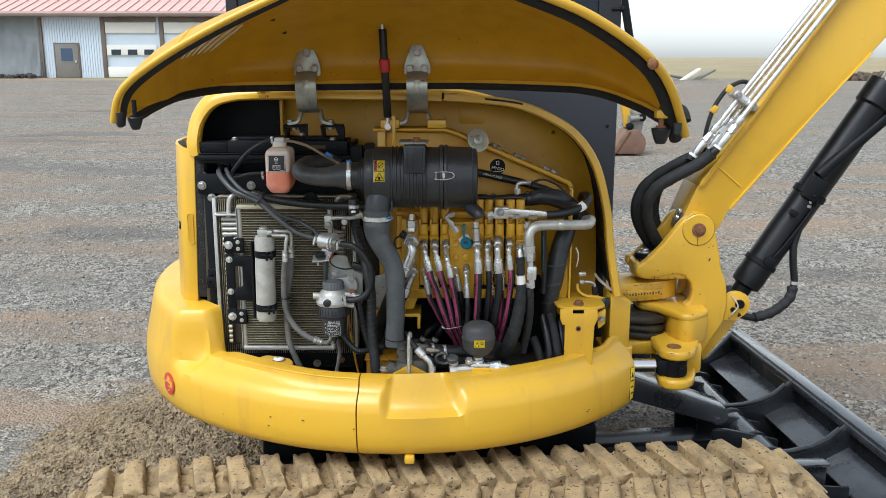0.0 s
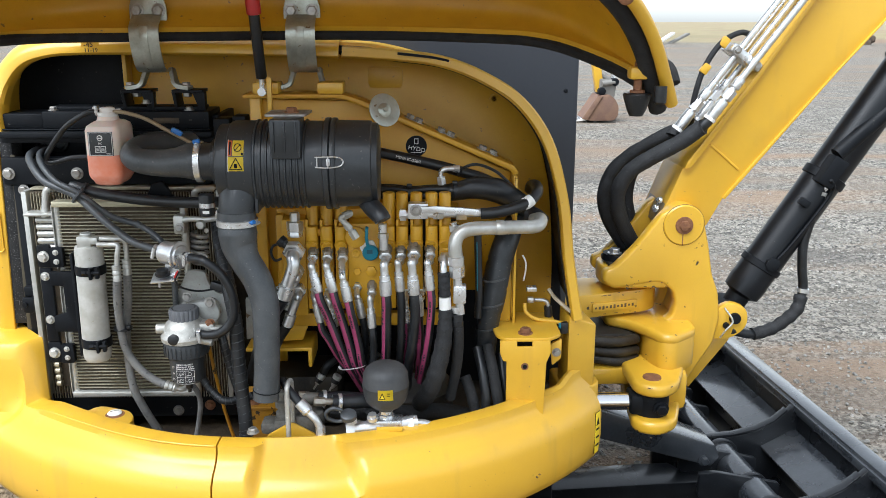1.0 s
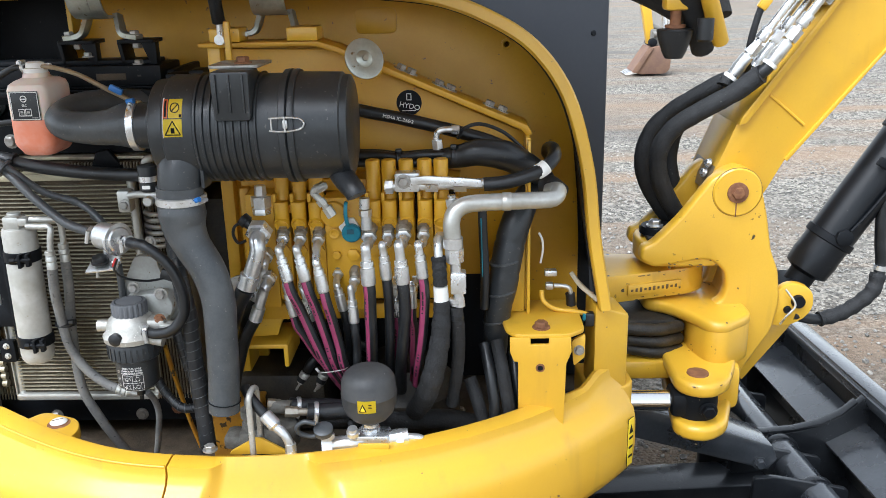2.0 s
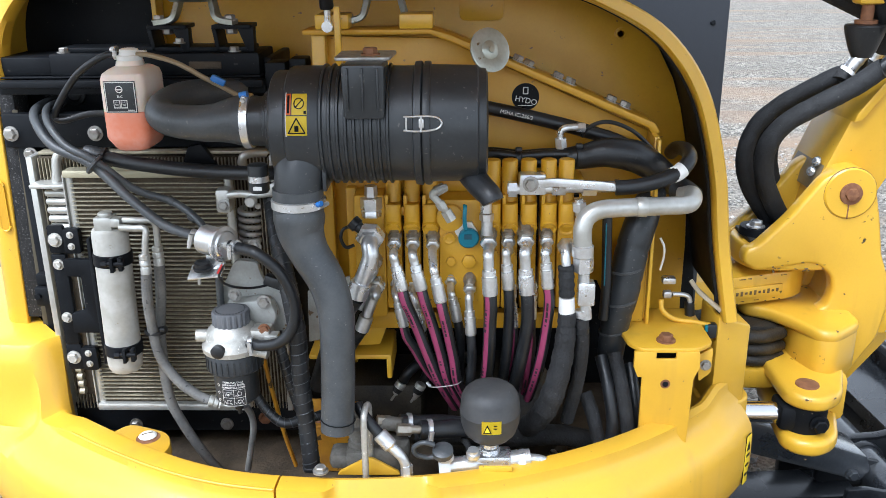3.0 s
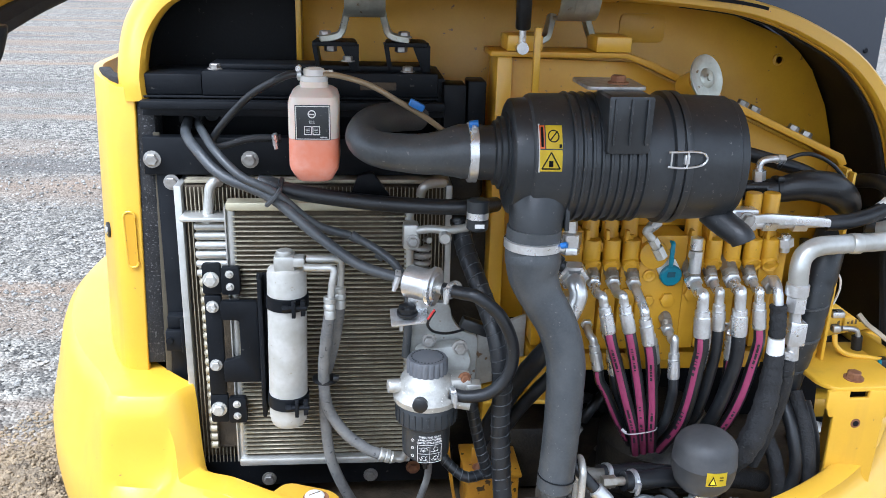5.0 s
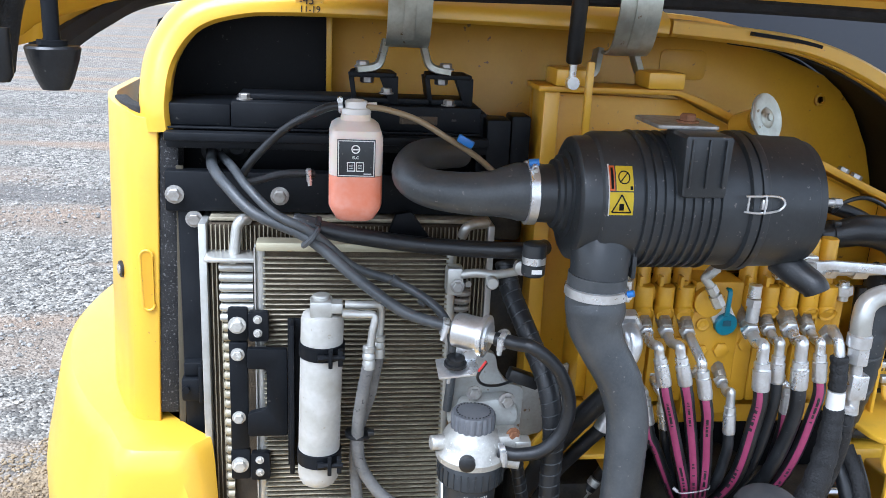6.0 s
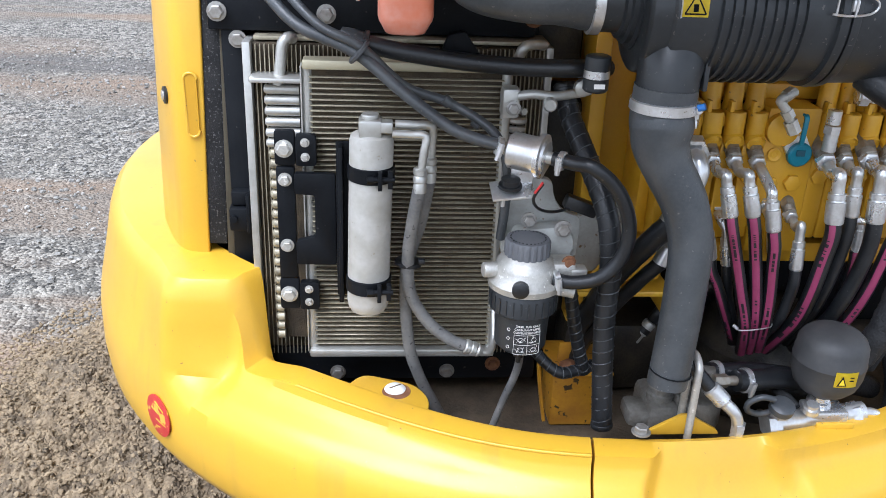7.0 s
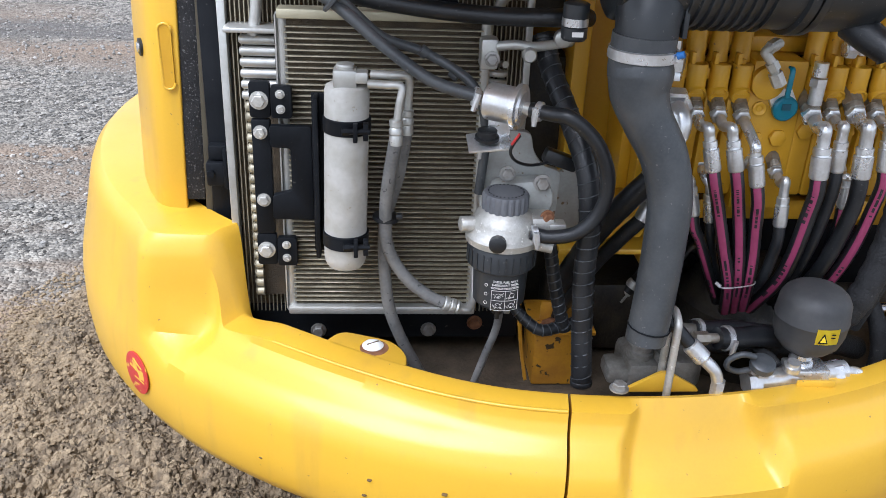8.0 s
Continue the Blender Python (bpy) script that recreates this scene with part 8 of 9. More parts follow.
    bolt(b, (0.510, 2.66, 0.895), (0, -1, 0), 0.008)
    # hood rest brackets above the radiator
    for x in (-0.482, -0.362):
        r = thing("hood_stay_bracket", "black folded hood stay bracket", "bracket", (x, 2.86, 1.45), "hood stay brackets")
        part("top", prism(rounded([(x - 0.038, 2.825), (x + 0.038, 2.825), (x + 0.033, 2.90), (x - 0.033, 2.90)], 0.008, 3), 1.493, 1.500, "xy", 0.001), BLACK, r)
        part("leg", prism([(x - 0.038, 1.495), (x - 0.030, 1.495), (x - 0.024, 1.452), (x - 0.031, 1.452)], 2.83, 2.89, "xz", 0.001), BLACK, r)
        part("leg", prism([(x + 0.010, 1.495), (x + 0.040, 1.495), (x + 0.040, 1.445), (x + 0.032, 1.440)], 2.828, 2.85, "xz", 0.001), BLACK, r)
        bolt(r, (x - 0.008, 2.86, 1.493), (0, 0, -1), 0.011)


brackets()


# ---- hydraulic valve bank ----
def valve_bank():
    v = thing("hydraulic_valve_bank", "yellow sectional hydraulic valve bank", "valve bank", (0.08, 2.72, 0.98))
    xs = []
    for k, px in enumerate(((-0.061, 2.660, 1.156), (-0.028, 2.660, 1.157), (0.005, 2.660, 1.157), (0.115, 2.660, 1.158), (0.145, 2.660, 1.158), (0.178, 2.660, 1.158), (0.213, 2.660, 1.158), (0.244, 2.660, 1.159))):
        xs.append(px[0])
    w = 0.0141
    barrel = [(-w, 0.02)] + [(-w * math.cos(t * math.pi / 8), -0.002 - 0.013 * math.sin(t * math.pi / 8)) for t in range(9)] + [(w, 0.02)]
    sec = join(prism(rounded([(-w, -0.10), (w, -0.10), (w, 0.098), (-w, 0.098)], 0.003, 2), 0.0, 0.12, "xz", 0.002),
               lathe((0, 0.020, 0.096), (0, 0, 1), [(0, 0.0152), (0.008, 0.0152), (0.011, 0.0140), (0.075, 0.0140), (0.077, 0.0125)], 22),
               prism(barrel, 0.058, 0.100, "xy", 0.002),
               lathe((0.0, 0.0, 0.060), (0, -1, -0.5), [(0, 0.0150), (0.010, 0.0150), (0.013, 0.0135), (0.010, 0.0105)], 22),
               lathe((0.0, 0.0, 0.002), (0, -1, 0), [(0, 0.0125), (0.006, 0.0125), (0.007, 0.0105)], 6),
               span((-0.0135, -0.010, 0.100), (-0.0075, 0.004, 0.116), 0.001))
    me = mesh("section", sec, VALVE_SHADE_YELLOW)
    for x in xs:
        piece("section", me, v, pose(x, 2.668, 1.106))
    # black plate stands in for the shadow in the joints
    part("backing", span((-0.12, 2.705, 0.99), (0.27, 2.715, 1.21), 0.0), BLACK, v, "black plate added behind the sections to darken their joints")
    x0 = xs[2] + w + 0.001
    x1 = xs[3] - w - 0.001
    mid = part("inlet_section", prism([(x0, 0.985), (x1, 0.985), (x1, 1.212), (x0, 1.212)], 2.664, 2.79, "xz", 0.003), VALVE_SHADE_YELLOW, v, "wide yellow inlet section")
    part("relief_boss", join(lathe(V((0.040, 2.664, 1.182)), (0, -1, 0), [(0, 0.024), (0.012, 0.024), (0.014, 0.021)], 24)), VALVE_SHADE_YELLOW, mid)
    for q, r in (((0.073, 2.663, 1.099), 0.013), ((0.041, 2.663, 1.099), 0.009)):
        part("hex_plug", lathe(q, (0, -1, 0), [(0, r), (0.006, r), (0.007, r * 0.85)], 6), VALVE_SHADE_YELLOW, mid)
    part("socket_plug", join(lathe((0.038, 2.663, 1.142), (0, -1, 0), [(0, 0.011), (0.003, 0.011), (0.004, 0.009), (0.003, 0.005), (0.002, 0.004)], 18)), VALVE_SHADE_YELLOW, mid)
    part("dimple", lathe((0.038, 2.663, 1.102), (0, -1, 0), [(0, 0.004), (0.0006, 0.003)], 10), BLACK, mid)
    end = part("end_cover", join(prism(rounded([(-0.130, 0.99), (xs[0] - w - 0.001, 0.99), (xs[0] - w - 0.001, 1.22), (-0.130, 1.22)], 0.004, 2), 2.668, 2.79, "xz", 0.002), span((-0.148, 2.70, 1.00), (-0.130, 2.79, 1.225), 0.003)), VALVE_SHADE_YELLOW, v, "yellow end cover")
    part("rail", span((-0.148, 2.72, 1.212), (0.28, 2.79, 1.235), 0.003), VALVE_SHADE_YELLOW, v)
    part("base", span((-0.148, 2.69, 0.955), (0.27, 2.80, 0.988), 0.003), VALVE_SHADE_YELLOW, v)
    part("end_section", prism(rounded([(xs[-1] + w + 0.001, 1.0), (0.277, 1.0), (0.277, 1.205), (xs[-1] + w + 0.001, 1.205)], 0.004, 2), 2.672, 2.79, "xz", 0.002), VALVE_SHADE_YELLOW, v)
    for q in ((-0.061, 2.680, 1.186), (-0.030, 2.680, 1.186)):
        part("tab", span(V(q) + V(-0.017, -0.01, -0.004), V(q) + V(-0.009, 0.0, 0.012), 0.001), VALVE_SHADE_YELLOW, v)
    part("locknut", join(lathe((0.003, 2.670, 1.193), (0, 0, 1), [(0, 0.012), (0.008, 0.012)], 6), lathe((0.003, 2.670, 1.200), (0, 0, 1), [(0, 0.005), (0.012, 0.005)], 10)), VALVE_SHADE_YELLOW, v)

    # steel unions
    u = thing("union_fitting", "large zinc-plated hexagon union", "pipe fitting", (-0.098, 2.660, 1.187), "unions")
    part("hexagon_body", join(lathe(V((-0.099, 2.670, 1.182)), (0, 0, 1), [(0, 0.0190), (0.010, 0.0190), (0.012, 0.0175), (0.014, 0.0205), (0.034, 0.0205), (0.036, 0.012), (0.055, 0.011)], 6)), STEEL, u)
    u = thing("union_fitting", "stacked zinc-plated adapter with hexagon nuts", "pipe fitting", (0.103, 2.630, 1.178), "unions")
    part("hexagon_body", join(lathe(V((0.104, 2.635, 1.158)), (0, 0, 1), [(0, 0.010), (0.026, 0.010)], 14), lathe(V((0.103, 2.635, 1.184)), (0, 0, 1), [(0, 0.0125), (0.012, 0.0125)], 6), lathe(V((0.102, 2.635, 1.198)), (0, 0, 1), [(0, 0.010), (0.02, 0.010)], 14)), STEEL, u)
    t = thing("test_elbow", "worn steel elbow fitting", "pipe fitting", (0.032, 2.630, 1.207))
    part("elbow", join(sweep([(0.039, 2.630, 1.192), (0.026, 2.620, 1.215), (0.015, 2.620, 1.228), (0.011, 2.620, 1.234), (0.018, 2.620, 1.241), (0.034, 2.630, 1.244)], 0.0065, 12, 6), cyl((0.043, 2.625, 1.187), (0.033, 2.625, 1.204), 0.010, n=6), cyl((0.029, 2.620, 1.210), (0.022, 2.620, 1.220), 0.009, n=6), cyl((0.016, 2.620, 1.239), (0.030, 2.630, 1.244), 0.009, n=6)), CAST, t)
    c = thing("dust_cap", "teal plastic dust cap on its strap", "dust cap", (0.069, 2.650, 1.150))
    part("cap", lathe(V((0.072, 2.662, 1.146)), (0.05, -1, -0.1), [(0, 0.017), (0.003, 0.0185), (0.010, 0.0185), (0.012, 0.016), (0.0115, 0.0)], 28), TEAL, c)
    part("strap", ribbon([(0.067, 2.645, 1.164), (0.065, 2.640, 1.184), (0.066, 2.642, 1.204), (0.066, 2.650, 1.206)], (0, 1, 0), 0.007, 0.004, 4), TEAL, c)
    part("mark", box(V((0.071, 2.648, 1.149)), (0.013, 0.001, 0.009), 0.0), material("dark_teal", (0.004, 0.06, 0.09), 0.5), c)
    part("seat_nut", lathe(V((0.068, 2.664, 1.156)), (0, -1, 0), [(0, 0.020), (0.008, 0.020)], 6), STEEL, c)
    k = thing("dust_cap", "black rubber dust cap on its strap", "dust cap", (-0.129, 2.640, 1.173))
    part("cap", lathe((-0.130, 2.640, 1.181), (0.6, -0.2, -0.5), [(0, 0.013), (0.012, 0.013), (0.014, 0.010), (0.022, 0.009)], 18), RUBBER, k)
    part("strap", sweep([(-0.127, 2.650, 1.170), (-0.147, 2.650, 1.164), (-0.153, 2.650, 1.147), (-0.145, 2.650, 1.130), (-0.130, 2.650, 1.134)], 0.003, 8, 6), RUBBER, k)


valve_bank()


def hydraulic_hose(port, elbow, crimp_end, path, r, stripe, label, long=False):
    """A hose from a valve port: hexagon nut, bent steel tube, crimped ferrule and rubber hose."""
    port, elbow, crimp_end = V(port), V(elbow), V(crimp_end)
    h = thing("hydraulic_hose", label, "hydraulic hose", crimp_end, "hydraulic hoses on the valve bank")
    part("adapter", join(cyl(port + V(0, 0.050, 0.034), port + V(0, 0.008, 0.007), r * 1.16, n=16, bevel=0.001), cyl(port + V(0, 0.026, 0.019), port + V(0, 0.016, 0.0125), r * 1.34, n=6)), STUD, h)
    part("nut", lathe(port + V(0, 0.012, 0.004), V(0, -1, -0.25), [(0, r * 1.14), (0.001, r * 1.30), (0.011, r * 1.30), (0.0125, r * 1.16), (0.0135, r * 0.95)], 6), STEEL, h)
    down = (crimp_end - elbow).normalized()
    top = crimp_end - down * (0.046 if not long else 0.05)
    part("elbow", sweep([port + V(0, -0.004, 0.0), port + V(0, -0.020, -0.006), elbow, elbow.lerp(top, 0.6), top + down * 0.004], r * 0.82, 14, 7), STEEL, h, "bent zinc-plated tube")
    part("ferrule", lathe(top, down, [(0, r * 0.86), (0.001, r * 1.06), (0.009, r * 1.08), (0.0098, r * 0.98), (0.012, r * 1.02), (0.013, r * 1.18), (0.042, r * 1.18), (0.045, r * 1.12), (0.046, r * 1.0)], 18), STEEL, h, "crimped steel ferrule")
    pts = [crimp_end - down * 0.006, crimp_end + down * 0.02] + [V(p) for p in path]
    n = 16
    if stripe:
        part("hose", sweep(pts, r, n, 22, stripe=stripe, letters=1), [RUBBER, PINK], h, "black hose with a magenta printed band")
    else:
        part("hose", sweep(pts, r, n, 12), RUBBER, h)
    return h


WIDE, SLIM = (15, 0, 1), (0, 1)
BAND = "black hydraulic hose with a magenta printed band"
PLAIN = "plain black hydraulic hose with crimped steel ends"
hydraulic_hose((-0.059, 2.645, 1.133), (-0.057, 2.600, 1.131), (-0.042, 2.592, 1.070), [(-0.024, 2.595, 1.015), (-0.002, 2.600, 0.948), (0.020, 2.610, 0.885), (0.047, 2.660, 0.807)], 0.0095, WIDE, BAND)
hydraulic_hose((-0.026, 2.645, 1.133), (-0.024, 2.600, 1.132), (-0.009, 2.592, 1.071), [(0.006, 2.595, 1.015), (0.021, 2.600, 0.953), (0.035, 2.610, 0.889), (0.061, 2.660, 0.810)], 0.0095, WIDE, BAND)
hydraulic_hose((0.009, 2.645, 1.131), (0.012, 2.595, 1.109), (0.025, 2.588, 1.046), [(0.035, 2.592, 0.995), (0.045, 2.600, 0.937), (0.052, 2.610, 0.885), (0.075, 2.660, 0.813)], 0.0095, WIDE, BAND, True)
hydraulic_hose((0.107, 2.635, 1.137), (0.105, 2.592, 1.136), (0.109, 2.585, 1.064), [(0.109, 2.588, 1.008), (0.107, 2.600, 0.938), (0.103, 2.620, 0.882), (0.097, 2.680, 0.801)], 0.0115, SLIM, BAND)
hydraulic_hose((0.142, 2.645, 1.136), (0.136, 2.600, 1.138), (0.141, 2.600, 1.070), [(0.143, 2.605, 1.011), (0.140, 2.620, 0.939), (0.136, 2.640, 0.883), (0.135, 2.690, 0.808)], 0.0095, None, PLAIN)
hydraulic_hose((0.172, 2.635, 1.140), (0.167, 2.592, 1.141), (0.172, 2.588, 1.065), [(0.174, 2.592, 1.007), (0.166, 2.605, 0.935), (0.158, 2.630, 0.875), (0.152, 2.690, 0.796)], 0.0115, None, PLAIN)
hydraulic_hose((0.209, 2.645, 1.137), (0.202, 2.600, 1.138), (0.209, 2.595, 1.073), [(0.210, 2.600, 1.014), (0.203, 2.610, 0.944), (0.193, 2.630, 0.880), (0.185, 2.670, 0.820)], 0.0095, WIDE, BAND)
hydraulic_hose((0.074, 2.640, 1.049), (0.072, 2.605, 1.053), (0.076, 2.600, 0.983), [(0.078, 2.605, 0.935), (0.075, 2.620, 0.882), (0.070, 2.680, 0.807)], 0.0085, None, PLAIN)
hydraulic_hose((0.040, 2.660, 1.057), (0.042, 2.630, 1.048), (0.052, 2.630, 0.997), [(0.057, 2.640, 0.939), (0.055, 2.660, 0.872), (0.050, 2.700, 0.802)], 0.0085, None, PLAIN)
hydraulic_hose((-0.060, 2.665, 1.051), (-0.056, 2.635, 1.040), (-0.044, 2.630, 0.986), [(-0.027, 2.630, 0.944), (-0.003, 2.640, 0.894), (0.031, 2.670, 0.831)], 0.0085, SLIM, BAND)
hydraulic_hose((0.189, 2.670, 1.043), (0.184, 2.640, 1.045), (0.184, 2.635, 0.998), [(0.186, 2.640, 0.952), (0.183, 2.650, 0.890), (0.179, 2.680, 0.826)], 0.0085, WIDE, BAND)
hydraulic_hose((-0.030, 2.670, 1.047), (-0.024, 2.640, 1.032), (-0.013, 2.640, 0.972), [(0.003, 2.650, 0.911), (0.025, 2.660, 0.854), (0.044, 2.690, 0.808)], 0.0085, None, PLAIN)
hydraulic_hose((0.152, 2.670, 1.043), (0.150, 2.650, 1.035), (0.153, 2.645, 0.977), [(0.152, 2.650, 0.924), (0.146, 2.670, 0.861), (0.144, 2.700, 0.803)], 0.0085, WIDE, BAND)


def big_lines():
    # left supply lines: large elbow and two smaller ones behind the rubber pipe
    for k, (a, b, c, r) in enumerate((((-0.098, 2.630, 1.154), (-0.097, 2.600, 1.126), (-0.117, 2.600, 1.075), 0.0145), ((-0.094, 2.650, 1.055), (-0.098, 2.630, 1.041), (-0.114, 2.630, 0.998), 0.010), ((-0.096, 2.660, 1.099), (-0.102, 2.650, 1.076), (-0.116, 2.650, 1.033), 0.009))):
        t = thing("supply_line", "zinc-plated elbow feeding the valve bank", "pipe", c, "supply lines")
        a, b, c = V(a), V(b), V(c)
        part("nut", lathe(a + V(0, 0.014, 0.004), V(-0.1, -1, -0.35), [(0, r * 1.5), (0.002, r * 1.75), (0.018, r * 1.75), (0.020, r * 1.4), (0.026, r * 1.2)], 6), STEEL, t)
        part("tube", sweep([a + V(0, 0, 0), a + V(0, -0.022, -0.008), b, c], r, 18, 8), STEEL, t)
        dn = (c - b).normalized()
        part("ferrule", lathe(c - dn * 0.01, dn, [(0, r), (0.002, r * 1.3), (0.03, r * 1.3), (0.032, r)], 20), STEEL, t)
        part("hose", sweep([c + dn * 0.02, c + dn * 0.07 + V(-0.01, 0.02, 0), c + dn * 0.13 + V(-0.02, 0.06, -0.02), c + dn * 0.2 + V(-0.03, 0.1, -0.06)], r * 1.15, 14, 8), RUBBER, t)
    # bright suction pipe on the right
    s = thing("return_pipe", "bright bent aluminium return pipe", "pipe", (0.266, 2.600, 1.139))
    part("pipe", sweep([(0.450, 2.700, 1.211), (0.465, 2.680, 1.215), (0.453, 2.655, 1.206), (0.410, 2.640, 1.207), (0.337, 2.620, 1.210), (0.293, 2.610, 1.209), (0.271, 2.605, 1.197), (0.264, 2.600, 1.177), (0.266, 2.600, 1.147)], 0.0158, 22, 8), ALU, s)
    part("joint_ring", lathe((0.357, 2.624, 1.210), (1, 0, 0), [(0, 0.0165), (0.001, 0.0172), (0.016, 0.0172), (0.017, 0.0165)], 22), ALU, s)
    part("end_sleeve", sweep([(0.438, 2.720, 1.219), (0.455, 2.710, 1.217), (0.470, 2.690, 1.207)], 0.020, 18, 5), RUBBER, s, "black rubber end sleeve")
    part("nut", join(lathe(V((0.266, 2.600, 1.151)), (0, 0, -1), [(0, 0.0165), (0.002, 0.0185), (0.020, 0.0185), (0.022, 0.0165)], 24), lathe(V((0.268, 2.600, 1.129)), (0, 0, -1), [(0, 0.0175), (0.026, 0.0175), (0.028, 0.015)], 6)), STEEL, s)
    part("tee", join(span(V((0.273, 2.600, 1.062)) + V(-0.013, -0.012, -0.02), V((0.273, 2.600, 1.062)) + V(0.016, 0.015, 0.022), 0.003), cyl((0.269, 2.600, 1.100), (0.277, 2.600, 1.015), 0.010, n=14)), STEEL, s)
    part("ferrule", lathe(V((0.268, 2.600, 1.031)), (-0.05, 0, -1), [(0, 0.010), (0.002, 0.0125), (0.008, 0.0125), (0.010, 0.0095), (0.014, 0.0095)], 16), STEEL, s)
    part("hose", sweep([(0.269, 2.600, 1.015), (0.273, 2.605, 0.958), (0.270, 2.620, 0.883), (0.256, 2.640, 0.790)], 0.0125, 14, 8), SLEEVE, s, "black sleeved hose")
    part("band", lathe(V((0.270, 2.602, 0.998)), (0, 0, -1), [(0, 0.0128), (0.001, 0.0140), (0.010, 0.0140), (0.011, 0.0128)], 16), RUBBER, s)
    # sleeved hose with a white band, from the last port
    w = thing("sleeved_hose", "thick hose in woven black sleeve with a white band", "hydraulic hose", (0.241, 2.590, 1.019))
    part("elbow", sweep([(0.244, 2.650, 1.137), (0.239, 2.620, 1.140), (0.238, 2.605, 1.127), (0.239, 2.600, 1.108)], 0.0085, 14, 7), STEEL, w)
    part("nut", lathe(V((0.244, 2.652, 1.134)), (0, -1, -0.25), [(0, 0.015), (0.002, 0.0165), (0.016, 0.0165), (0.018, 0.013)], 6), STEEL, w)
    part("wrapped_ferrule", sweep([(0.238, 2.600, 1.113), (0.240, 2.597, 1.089), (0.241, 2.595, 1.059)], 0.0135, 16, 10, lambda q: 1 + 0.05 * math.sin(q * 420)), SLEEVE, w, "black-taped ferrule")
    part("white_band", sweep([(0.241, 2.595, 1.057), (0.242, 2.595, 1.038), (0.242, 2.595, 1.019)], [0.0135, 0.0142, 0.0138], 16, 6), WHITE, w, "white plastic band")
    part("sleeve", sweep([(0.243, 2.596, 1.029), (0.242, 2.593, 0.996), (0.237, 2.588, 0.945), (0.223, 2.585, 0.880), (0.205, 2.600, 0.825), (0.183, 2.640, 0.775)], [0.0145, 0.017, 0.019, 0.021, 0.021, 0.02], 18, 12, lambda q: 1 + 0.04 * math.sin(q * 170) + 0.03 * math.sin(q * 431)), SLEEVE, w, "crumpled woven sleeve")
    # ball valve with its lever
    b = thing("ball_valve", "zinc-plated ball valve with a flat lever", "valve", (0.177, 2.635, 1.248))
    part("body", join(box(V((0.182, 2.660, 1.243)), (0.046, 0.03, 0.036), 0.003), cyl((0.139, 2.655, 1.234), (0.344, 2.655, 1.238), 0.0095, n=14), cyl((0.141, 2.655, 1.234), (0.155, 2.655, 1.234), 0.0145, n=6), cyl((0.216, 2.655, 1.237), (0.239, 2.655, 1.237), 0.0145, n=6), cyl((0.268, 2.655, 1.235), (0.292, 2.655, 1.235), 0.0135, n=6)), STEEL, b)
    lev = [(0.163, 2.632, 1.249), (0.176, 2.632, 1.258), (0.195, 2.632, 1.257), (0.218, 2.632, 1.259), (0.299, 2.632, 1.253), (0.320, 2.632, 1.250), (0.321, 2.632, 1.236), (0.219, 2.632, 1.245), (0.191, 2.632, 1.242), (0.177, 2.632, 1.237)]
    part("lever", prism(rounded([(q[0], q[2]) for q in lev], 0.004, 2), 2.627, 2.635, "xz", 0.001), STEEL, b)
    bolt(b, (0.177, 2.627, 1.250), (0, -1, 0), 0.010)
    part("tee_up", join(cyl((0.264, 2.660, 1.215), (0.266, 2.660, 1.184), 0.008, n=12), cyl((0.264, 2.660, 1.208), (0.266, 2.660, 1.194), 0.0135, n=6)), STEEL, b)
    # hose from the lever valve, with its white tag
    h = thing("return_hose", "black rubber hose with a white tag, curling to the rear", "hose", (0.402, 2.660, 1.248))
    part("hose", sweep([(0.324, 2.652, 1.236), (0.362, 2.652, 1.239), (0.400, 2.655, 1.248), (0.435, 2.665, 1.261), (0.457, 2.690, 1.277), (0.460, 2.730, 1.285), (0.455, 2.780, 1.277), (0.458, 2.830, 1.258)], 0.0130, 16, 10), RUBBER, h)
    part("tag", sweep([(0.423, 2.662, 1.255), (0.432, 2.664, 1.259), (0.441, 2.668, 1.265)], 0.0142, 16, 5), WHITE, h, "white paper tag")
    # upper hoses behind the air cleaner
    u = thing("overhead_hose", "long black hose with printed lettering", "hose", (0.216, 2.780, 1.332))
    hose = part("hose", sweep([(-0.007, 2.800, 1.378), (0.094, 2.790, 1.355), (0.145, 2.785, 1.345), (0.216, 2.780, 1.329), (0.287, 2.775, 1.311), (0.350, 2.775, 1.290), (0.412, 2.790, 1.253)], 0.0125, 16, 10), RUBBER, u)
    words("MSHA IC-256/2", 0.0095, WHITE, hose, Matrix.Translation(V((0.160, 2.7695, 1.342))) @ pose(0, 0, 0, 90, 0, 0) @ pose(0, 0, 0, 0, 0, -13))

    c = thing("corrugated_loom", "thick black conduit carrying the pilot hoses", "conduit", (0.283, 2.740, 1.270))
    part("conduit", sweep([(0.251, 2.730, 1.270), (0.280, 2.725, 1.275), (0.317, 2.720, 1.283), (0.364, 2.725, 1.276), (0.400, 2.740, 1.256), (0.436, 2.780, 1.227), (0.457, 2.820, 1.197)], [0.020, 0.022, 0.026, 0.029, 0.027, 0.023, 0.02], 18, 8), RUBBER, c)
    for k in range(4):
        p = thing("pilot_hose", "thin black pilot hose in a tied bunch", "hose", (0.192, 2.730, 1.266), "pilot hoses")
        o = V(0, (-0.008, 0.008, -0.008, 0.008)[k], (0.010, 0.010, -0.006, -0.008)[k])
        part("hose", sweep([V((0.033, 2.750, 1.268)) + o, V((0.118, 2.740, 1.269)) + o, V((0.163, 2.735, 1.266)) + o * 0.9, V((0.211, 2.730, 1.270)) + o * 0.9, V((0.271, 2.728, 1.272)) + o * 0.8], 0.0085, 12, 8), RUBBER, p)
